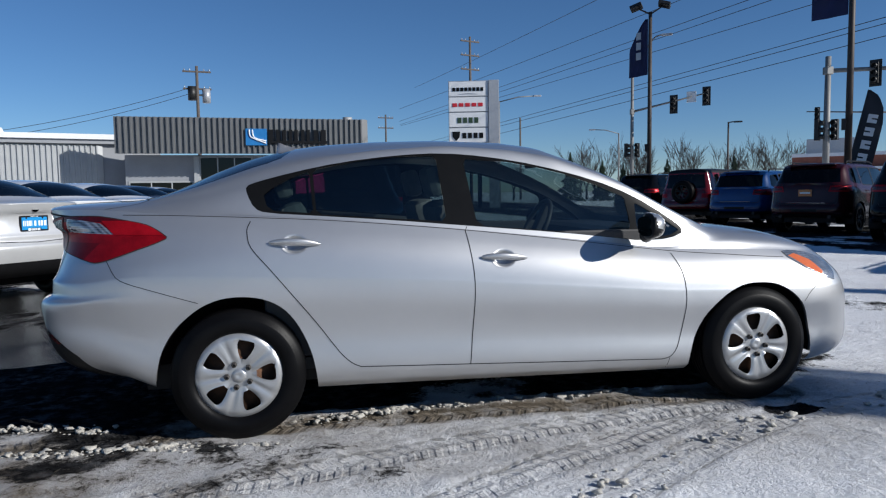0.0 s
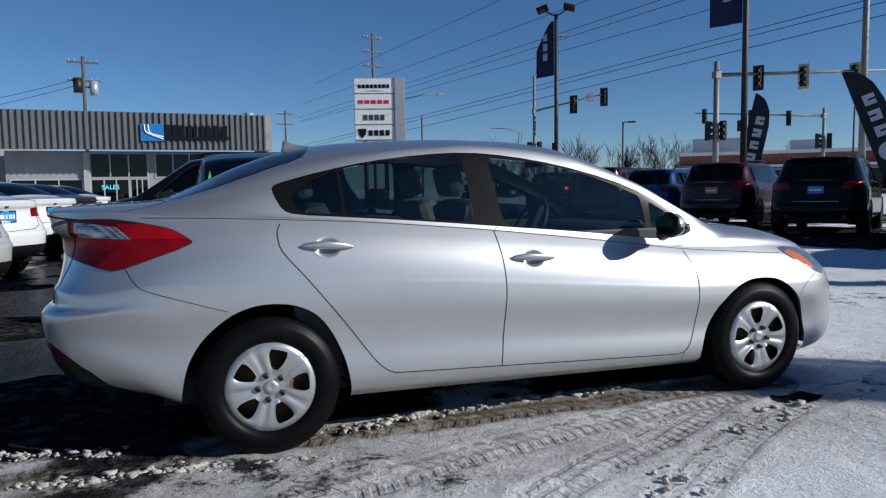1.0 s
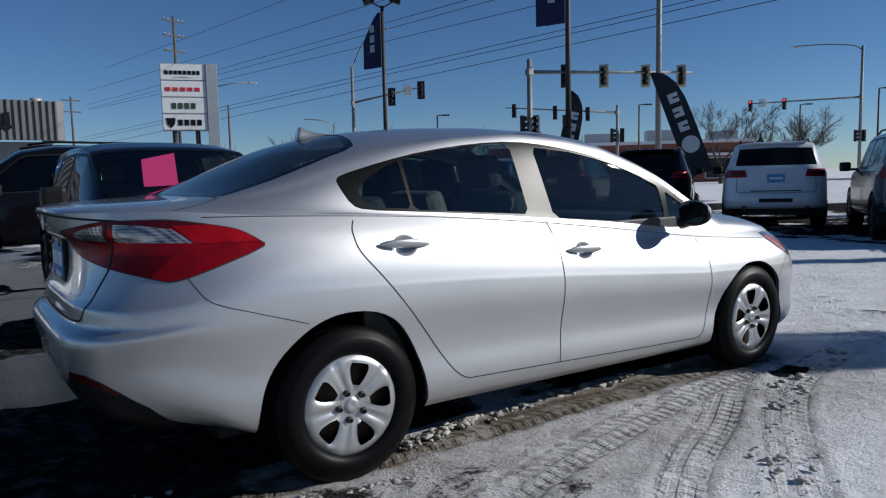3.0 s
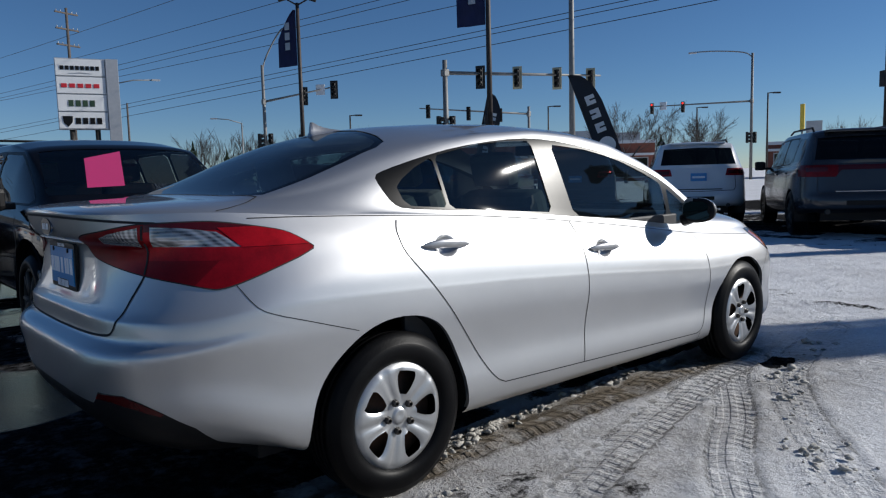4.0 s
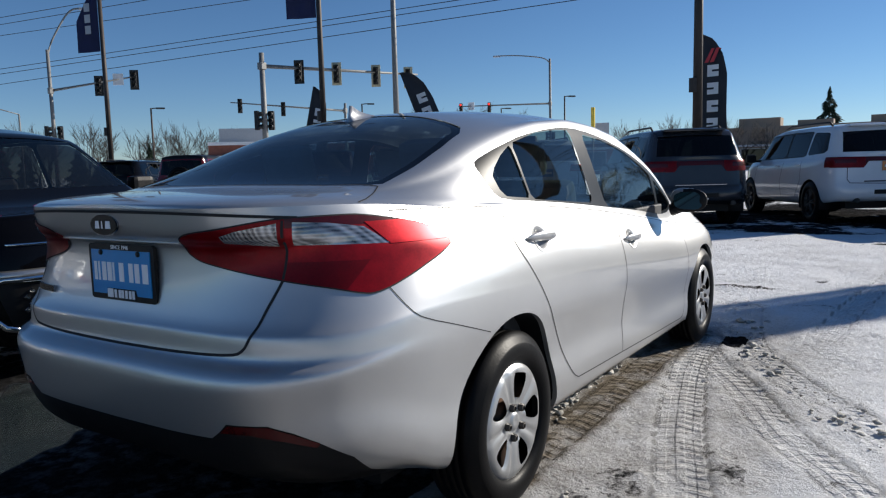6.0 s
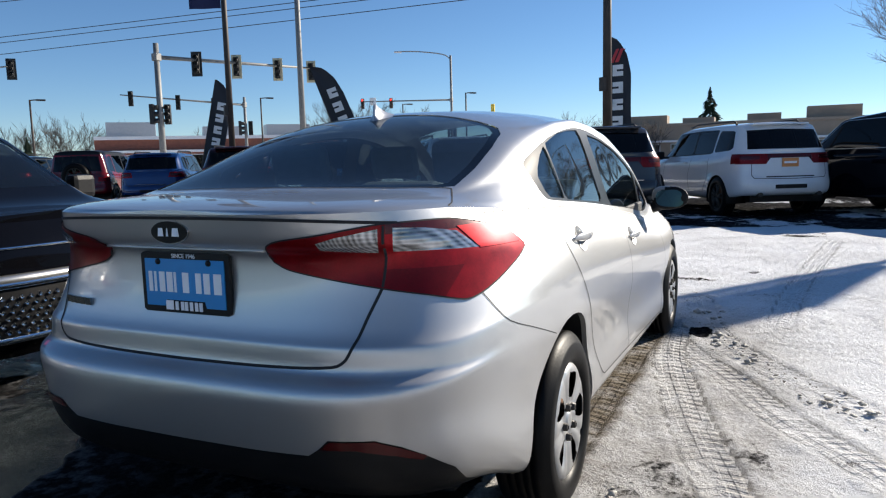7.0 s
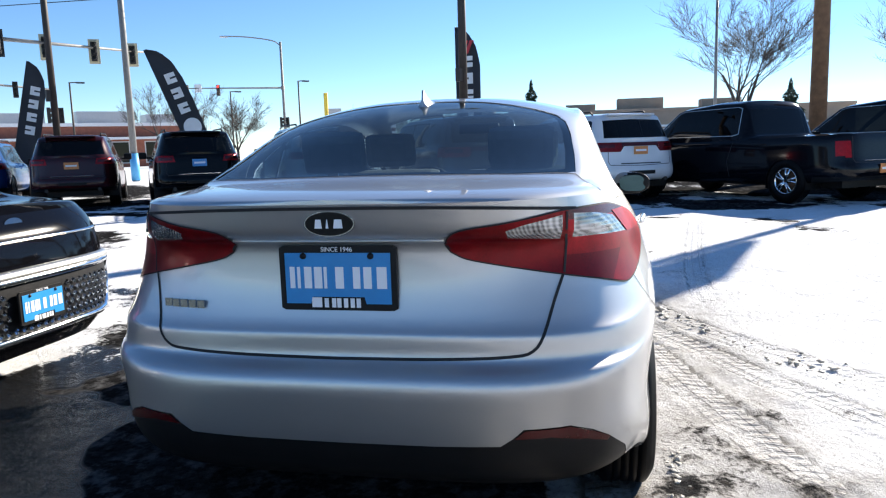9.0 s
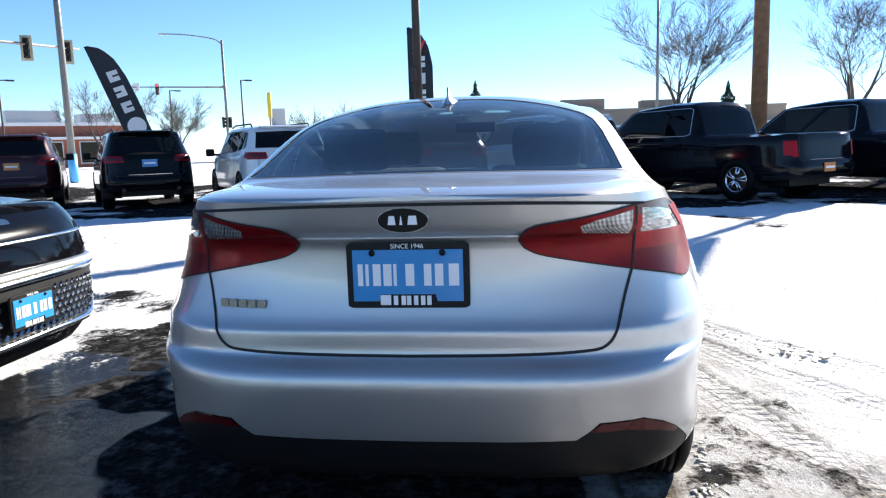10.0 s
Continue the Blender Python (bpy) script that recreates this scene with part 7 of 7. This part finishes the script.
def signal_head(parent, x, y, z, face, lit=None, back=True, scale=1.0):
    s = part("signal_head", boxed(-0.17, 0.17, -0.12, 0.12, -0.55, 0.55, 0.03), SIGBLACK, parent)
    s.matrix_basis = pose(x, y, z, 0, 0, face) @ Matrix.Diagonal((scale, scale, scale, 1))
    if back:
        part("back_board", boxed(-0.3, 0.3, 0.02, 0.05, -0.7, 0.7, 0.02), SIGYELLOW if back == "pale" else SIGBLACK, s)
    for k in range(3):
        zz = 0.36 - 0.36 * k
        v, f = lathe([(0.13, -0.12), (0.14, -0.36), (0.125, -0.36), (0.115, -0.12)], 14)
        part("visor", mesh_of("visor", [(a, b, c + zz) for a, b, c in v], f), SIGBLACK, s)
        v, f = lathe([(0.0, -0.13), (0.115, -0.125)], 14)
        part("lens", mesh_of("lens", [(a, b, c + zz) for a, b, c in v], [g[::-1] for g in f]), RED_ON if lit == k else SIGBLACK, s)
    return s


def mast_signal(label, base, arm_end, pole_top, arm_z, heads, radius=0.16, mat_=None, lamp=None, low=True, end_z=None, sign=None, face=200):
    """A signal pole with a long arm, its heads, and a street lamp on top."""
    mt = mat_ or POLE_GREY
    ob = thing("traffic_signal", label, "traffic signal", pose(base[0], base[1], 0), "traffic signals")
    part("pole", tube([(0, 0, 0), (0, 0, pole_top)], [radius * 1.15, radius * 0.85], 14), mt, ob)
    e = Vector((arm_end[0] - base[0], arm_end[1] - base[1], (end_z or arm_z)))
    part("mast_arm", tube([(0, 0, arm_z), e], [radius * 0.7, radius * 0.35], 10), mt, ob)
    part("arm_flange", boxed(-radius * 1.1, radius * 1.1, -radius * 1.1, radius * 1.1, arm_z - 0.2, arm_z + 0.2, 0.03), mt, ob)
    a = Vector((0, 0, arm_z))
    for s, lit, back in heads:
        p = a.lerp(e, s)
        signal_head(ob, p.x, p.y, p.z - 0.22, face, lit, back)
    if sign:
        p = a.lerp(e, sign)
        q = part("arm_sign", boxed(-0.35, 0.35, -0.03, 0.03, -0.4, 0.4, 0.02), SIGWHITE, ob)
        q.matrix_basis = pose(p.x, p.y, p.z, 0, 0, face)
    if low:
        signal_head(ob, 0.35, -0.2, 4.2, face, None, False)
        signal_head(ob, -0.35, 0.25, 4.2, face + 90, None, False)
    if lamp:
        q = [Vector((0, 0, pole_top - 0.4)), Vector((0.15 * lamp[0], 0.15 * lamp[1], pole_top + 0.25 * lamp[2])), Vector((0.6 * lamp[0], 0.6 * lamp[1], pole_top + 0.9 * lamp[2])), Vector((lamp[0], lamp[1], pole_top + lamp[2]))]
        part("lamp_arm", tube([Vector(c) for c in curve_pts([tuple(c) for c in q], 4)], 0.06, 8), mt, ob)
        bm = boxed(-0.4, 0.4, -0.16, 0.16, -0.1, 0.06, 0.05)
        bmesh.ops.transform(bm, matrix=pose(lamp[0], lamp[1], pole_top + lamp[2] - 0.03, 0, 0, math.degrees(math.atan2(lamp[1], lamp[0]))), verts=bm.verts)
        part("lamp_head", bm, SIGGREY, ob)
    return ob


def utility_pole(x, y, top, arms=2, face=60, can=False, radius=0.15, label="weathered wooden utility pole with crossarms", material=None):
    ob = thing("utility_pole", label, "utility pole", pose(x, y, 0, 0, 0, face), "utility poles")
    part("pole", tube([(0, 0, -0.1), (0, 0, top)], [radius * 1.2, radius * 0.8], 12), material or OLDPOLE, ob)
    for k in range(arms):
        z = top - 0.5 - 1.5 * k
        c = part("crossarm", boxed(-1.2, 1.2, -0.07, 0.07, z - 0.07, z + 0.07, 0.01), OLDPOLE, ob)
        for s in (-1.05, -0.6, 0.6, 1.05):
            part("insulator", tube([(s, 0, z + 0.07), (s, 0, z + 0.25)], [0.05, 0.04], 8), SIGGREY, c)
    if can:
        part("transformer", tube([(0.75, 0, top - 3.2), (0.75, 0, top - 2.0)], 0.35, 14), SIGGREY, ob, "grey transformer can")
        part("transformer_dark", tube([(-0.45, 0, top - 3.0), (-0.45, 0, top - 1.8)], 0.36, 14), SIGBLACK, ob, "dark transformer can")
        part("bracket", boxed(-0.4, 0.5, -0.06, 0.06, top - 2.6, top - 2.45), STEEL_DK, ob)
    return ob


def wire(name, p, q, sag, group="overhead wires", r=0.022):
    pts = []
    P, Q = Vector(p), Vector(q)
    for t in np.linspace(0, 1, 25):
        w = P.lerp(Q, t)
        w.z -= sag * 4 * t * (1 - t)
        pts.append(w)
    ob = part(name, tube(pts, r, 5), WIREMAT)
    return tagged(ob, "black overhead cable strung between poles", "cable", group)


def past(far, near, t):
    return tuple(f + (n - f) * t for f, n in zip(far, near))


showroom()
workshop()
pylon_sign()
lot_lamp(16.35, 26.67, 9.2, FLAGBLUE, 0.85, 0.10, face=140, z0=6.4, z1=8.9)
lot_lamp(17.08, 15.25, 10.5, FLAGBLUE, 1.0, 0.10, face=140, z0=6.4, z1=9.4)
lot_lamp(16.85, 2.58, 9.5, None, 0.9, 0.115)
lot_lamp(16.85, -9.45, 7.6, FLAGBLUE, 0.9, 0.10, heads=False, face=215, z0=5.6, z1=7.3, hung=True)
feather_flag(20.45, 12.4, -50, -20, 5.0, "black feather flag with pale marks, leaning over", 3, True)
feather_flag(22.0, 21.5, -42, 12, 5.2, "black feather flag with pale round marks", 4)
feather_flag(20.8, 3.45, -100, 0, 5.05, "black feather flag with a red slash and pale marks", 4, False, True)
mast_signal("galvanised signal mast with a long arm and pale-edged heads", (28.16, 29.7), (38.9, 26.2), 8.05, 7.3, [(0.21, None, True), (0.44, None, "pale"), (0.70, None, "pale"), (0.93, None, "pale")], 0.17, low=True, end_z=7.5, face=-60)
mast_signal("grey signal mast with a rising arm and street lamp", (25.9, 47.85), (30.6, 44.95), 9.9, 7.15, [(0.55, None, True), (0.97, None, True)], 0.13, lamp=(2.1, -1.4, 2.9), end_z=8.3, sign=0.78, face=-45)
mast_signal("thin signal mast with red lights and a curved lamp", (70.5, 30.7), (66.0, 39.5), 12.5, 7.8, [(0.66, 0, False), (0.97, 0, False)], 0.14, POLE_GREY, lamp=(-2.6, 5.0, 0.5), sign=0.86, face=-75)
mast_signal("distant signal mast across the junction", (43.6, 36.6), (37.2, 42.8), 6.6, 6.0, [(0.26, None, False), (0.55, None, False), (0.92, None, False)], 0.12, end_z=6.7, face=-50)
tall = thing("steel_mast", "tall plain galvanised steel mast", "pole", pose(27.9, 20.02, 0))
part("pole", tube([(0, 0, -0.05), (0, 0, 14)], [0.16, 0.11], 14), POLE_GREY, tall)
part("blue_sleeve", tube([(0, 0, 0.05), (0, 0, 1.3)], 0.2, 14), LIGHTBLUE, tall, "light blue sleeve")
utility_pole(-7.9, 63.5, 12.6, 2, 10, True)
utility_pole(19.4, 73.4, 18.0, 3, 20)
utility_pole(14.0, 105, 13.0, 2, 10)
utility_pole(33.7, 100.5, 12.2, 0, 10, label="plain wooden pole beyond the road")
utility_pole(21.14, -7.46, 12.5, 0, 0, radius=0.22, label="thick brown wooden pole behind the pickup", material=WOODPOLE)
for far_, near_ in (((23.56, 77.49, 8.05), (30.81, 28.79, 9.25)), ((23.57, 77.49, 8.9), (30.8, 28.81, 9.89)), ((23.57, 77.49, 9.29), (30.79, 28.81, 10.21)), ((24.22, 77.3, 12.38), (31.32, 34.93, 12.44)), ((22.97, 77.65, 12.61), (28.94, 36.71, 12.81)),
                    ((22.34, 77.83, 12.94), (27.86, 37.44, 12.96)), ((21.09, 78.15, 14.26), (26.76, 49.58, 14.84)), ((20.8, 78.23, 16.52), (23.78, 50.94, 16.29))):
    wire("overhead_wire", past(far_, near_, -0.9), past(far_, near_, 2.4), 0.25)
for z in (10.6, 10.1):
    wire("overhead_wire", (-7.9, 63.5, z + 0.3), (-24, 60, z - 4.2), 0.4)


def street_lamp(x, y, top, dx, dy, label="thin grey street lamp", straight=False):
    ob = thing("street_lamp", label, "street lamp", pose(x, y, 0), "far street lamps")
    part("pole", tube([(0, 0, 0), (0, 0, top)], [0.11, 0.07], 10), POLE_GREY if not straight else POLE_DARK, ob)
    e = Vector((dx, dy, top + (0.0 if straight else 0.5)))
    part("arm", tube([(0, 0, top - 0.05), (dx * 0.5, dy * 0.5, top + (0.0 if straight else 0.4)), e], 0.05, 8), POLE_GREY if not straight else POLE_DARK, ob)
    bm = boxed(-0.35, 0.35, -0.15, 0.15, -0.08, 0.06, 0.03)
    bmesh.ops.transform(bm, matrix=pose(*e, 0, 0, math.degrees(math.atan2(dy, dx))), verts=bm.verts)
    part("head", bm, SIGGREY if not straight else SIGBLACK, ob)


street_lamp(19.5, 62.5, 9.7, 3.6, -0.6)
street_lamp(36.4, 72.5, 7.6, -2.6, 1.4)
street_lamp(66.9, 27.5, 8.1, 0.7, -0.5, "dark square lot lamp", True)
street_lamp(56.2, 45.0, 7.9, 0.8, -0.5, "dark square lot lamp", True)
street_lamp(38.4, 54.4, 7.1, 0.7, -0.4, "dark square lot lamp", True)
street_lamp(41.7, -7.9, 9.2, 0.4, -1.6, "thin lamp mast in front of the bare trees")
street_lamp(74.0, 38.5, 8.0, 0.8, -0.5, "dark square lot lamp", True)


# ---- far buildings ----
def shop_row(label, P, Q, depth, h, wall, boxes, band=True, group="far shops"):
    ob = thing("shop_building", label, "building", None, group, "structure")
    P, Q = Vector(P), Vector(Q)
    d = (Q - P).normalized()
    n = Vector((-d.y, d.x))
    L = (Q - P).length
    part("wall", oblong(tuple(P), tuple(Q), depth, 0, h), wall, ob)
    part("parapet", oblong(tuple(P - n * 0.25), tuple(Q - n * 0.25), depth + 0.4, h, h + 0.35), ROOFWHITE if band else TANWALL, ob, "pale parapet band")
    k = int(L / 5)
    for i in range(k):
        a, b = P + d * (L * (i + 0.15) / k) - n * 0.06, P + d * (L * (i + 0.85) / k) - n * 0.06
        w = part("shop_window", oblong(tuple(a), tuple(b), 0.1, 0.5, 2.6), DARKGLASS, ob)
        part("window_frame", oblong(tuple(a - d * 0.12 + n * 0.03), tuple(b + d * 0.12 + n * 0.03), 0.1, 0.38, 2.72), SIGGREY, w)
    part("canopy", oblong(tuple(P - n * 1.2), tuple(Q - n * 1.2), 1.3, 2.9, 3.15), ROOFWHITE, ob)
    for s, w, hh in boxes:
        a = P + d * s + n * 3
        part("roof_unit", oblong(tuple(a), tuple(a + d * w), 3, h + 0.3, h + hh), TANWALL if not band else SIGGREY, ob)


shop_row("long red brick shop row with a pale parapet", (51.3, 62.8), (72.0, 42.5), 14, 4.3, BRICKRED, [(1, 5, 2.0), (11, 4, 1.5), (18, 5, 1.7), (25, 3, 1.4)])
shop_row("tan stucco shop row with roof units", (97.0, 22.0), (98.0, -34.0), 18, 5.0, TANWALL, [(5, 5, 1.6), (12, 4, 1.1), (20, 4, 1.3), (27, 6, 1.9), (38, 5, 1.5)], False)
shop_row("low brick building beyond the road", (79.0, 33.0), (83.5, 22.0), 10, 3.6, BRICKRED, [(4, 1.6, 2.6)])
ys = thing("yellow_sign", "narrow yellow roadside sign on a post", "sign", pose(77.6, 28.6, 0))
part("post", tube([(0, 0, 0), (0, 0, 5.0)], 0.1, 8), POLE_GREY, ys)
part("board", boxed(-0.10, 0.10, -0.22, 0.22, 4.85, 7.65, 0.03), mat("yellow_board", (0.7, 0.5, 0.05), 0.5), ys)


# ---- trees ----
def bare_tree(x, y, height, seed, spread=1.0, label="bare deciduous tree in winter", twigs=5, fine=0.011):
    rnd = random.Random(seed)
    ob = thing("bare_tree", label, "tree", pose(x, y, 0), "bare trees")
    verts, faces = [], []

    def limb(p, d, length, r, depth):
        segs = 3
        pts, rad = [p], [r]
        q = Vector(p)
        dd = Vector(d)
        for k in range(segs):
            dd = (dd + Vector((rnd.uniform(-1, 1), rnd.uniform(-1, 1), rnd.uniform(-0.4, 0.7))) * 0.16).normalized()
            q = q + dd * length / segs
            pts.append(q.copy())
            rad.append(r * (1 - 0.5 * (k + 1) / segs))
        ns = 5 if depth < 2 else 3
        base = len(verts)
        for w, rr in zip(pts, rad):
            a = dd.orthogonal().normalized()
            b = dd.cross(a)
            for k in range(ns):
                t = 2 * math.pi * k / ns
                verts.append(tuple(Vector(w) + rr * (math.cos(t) * a + math.sin(t) * b)))
        for i in range(segs):
            for k in range(ns):
                k2 = (k + 1) % ns
                faces.append((base + i * ns + k, base + i * ns + k2, base + (i + 1) * ns + k2, base + (i + 1) * ns + k))
        if depth >= twigs:
            return
        n = rnd.randint(2, 4) if depth < 3 else rnd.randint(3, 4)
        for i in range(n):
            t = rnd.uniform(0.35, 1.0) if i else 1.0
            at = Vector(pts[min(segs, int(t * segs))])
            ang = rnd.uniform(0.25, 0.75) * (1.0 if i else 0.45) * spread
            side = Vector((rnd.uniform(-1, 1), rnd.uniform(-1, 1), rnd.uniform(-0.2, 0.5))).normalized()
            nd = (dd * math.cos(ang) + side * math.sin(ang)).normalized()
            limb(at, nd, length * rnd.uniform(0.60, 0.84), max(fine, rad[min(segs, int(t * segs))] * rnd.uniform(0.42, 0.68)), depth + 1)
    tr = height * 0.017
    for k in range(3):
        a = 2 * math.pi * k / 3 + rnd.uniform(0, 1)
        limb(Vector((0, 0, height * 0.18)), Vector((0.45 * math.cos(a) * spread, 0.45 * math.sin(a) * spread, 1)).normalized(), height * 0.27, tr * 0.75, 0)
    part("trunk", tube([(0, 0, -0.1), (0.02, 0, height * 0.1), (0, 0.02, height * 0.2)], [tr * 1.4, tr * 1.05, tr], 10), BARK, ob)
    part("crown", mesh_of("crown", verts, faces), BARK, ob, "bare branches and twigs")
    return ob


def spruce(x, y, h, w, seed):
    rnd = random.Random(seed)
    ob = thing("spruce_tree", "dark green spruce tree", "tree", pose(x, y, 0), "spruces")
    part("trunk", tube([(0, 0, -0.1), (0, 0, h * 0.9)], [h * 0.02, 0.02], 8), BARK, ob)
    verts, faces = [], []
    for i in range(2400):
        t = rnd.random() ** 0.8
        z = h * (0.06 + 0.94 * t)
        r = w * (1 - t) * rnd.uniform(0.45, 1.1) * (0.75 + 0.25 * math.sin(t * 34))
        a = rnd.uniform(0, 2 * math.pi)
        p = Vector((r * math.cos(a), r * math.sin(a), z - 0.25 * r))
        s = h * 0.055 * (1.15 - t)
        d = Vector((math.cos(a), math.sin(a), -0.35)) * s
        e = Vector((-math.sin(a), math.cos(a), rnd.uniform(-0.3, 0.3))) * s * 0.45
        b = len(verts)
        verts += [tuple(p - d), tuple(p + e), tuple(p + d), tuple(p - e), tuple(p + Vector((0, 0, s * 0.4)))]
        faces += [(b, b + 1, b + 4), (b + 1, b + 2, b + 4), (b + 2, b + 3, b + 4), (b + 3, b, b + 4)]
    part("crown", mesh_of("crown", verts, faces, smooth=False), NEEDLE, ob, "dark needles in uneven tiers")


bare_tree(45.5, -10.1, 12.0, 3, 1.25, twigs=6, fine=0.008)
bare_tree(46.0, -20.6, 11.6, 8, 1.25, twigs=6, fine=0.008)
bare_tree(50.0, -29.0, 8.5, 9, 1.1)
bare_tree(58.0, 37.0, 8.8, 5, 1.25, twigs=6, fine=0.009)
bare_tree(66.0, 34.0, 7.6, 12, 1.25, twigs=6, fine=0.009)
for k, (x, y, h) in enumerate([(38.5, 84.0, 7.5), (43.0, 82.0, 7.0), (56.0, 78.0, 7.4), (61.0, 74.0, 7.0), (30.0, 92.0, 7.0), (82.0, 22.5, 6.8), (88.0, 17.0, 7.4), (84.0, 28.5, 6.0), (94.0, 33.0, 7.0), (70.0, 66.0, 7.0)]):
    bare_tree(x, y, h, 20 + k, 1.0, "distant bare tree beyond the road", 4)
grove = random.Random(77)
for x0, y0, x1, y1, n, h in ((37.0, 87.5, 51.0, 80.5, 10, 8.2), (54.5, 78.0, 61.5, 73.0, 7, 8.0), (62.0, 73.0, 74.0, 61.0, 5, 6.8), (76.5, 55.0, 84.0, 45.0, 5, 8.4), (88.0, 29.5, 90.5, 20.5, 6, 7.6), (91.5, 17.0, 92.5, 12.0, 3, 6.6)):
    for k in range(n):
        t = (k + grove.uniform(0.1, 0.9)) / n
        bare_tree(x0 + (x1 - x0) * t + grove.uniform(-2, 2), y0 + (y1 - y0) * t + grove.uniform(-2, 2), h * grove.uniform(0.8, 1.1), 100 + k + int(x0), 0.95, "distant bare tree beyond the road", 4, 0.016)
spruce(41.5, 82.0, 4.6, 1.6, 11)
spruce(46.0, 79.0, 5.0, 1.9, 12)
spruce(53.0, 75.5, 5.2, 1.6, 13)
spruce(79.0, 46.0, 5.6, 2.2, 14)
spruce(30.0, 71.0, 5.4, 1.6, 1)
spruce(34.2, 72.0, 4.6, 1.4, 2)
spruce(120.0, 8.2, 11.7, 4.2, 3)
spruce(44.0, -12.5, 4.6, 1.9, 4)
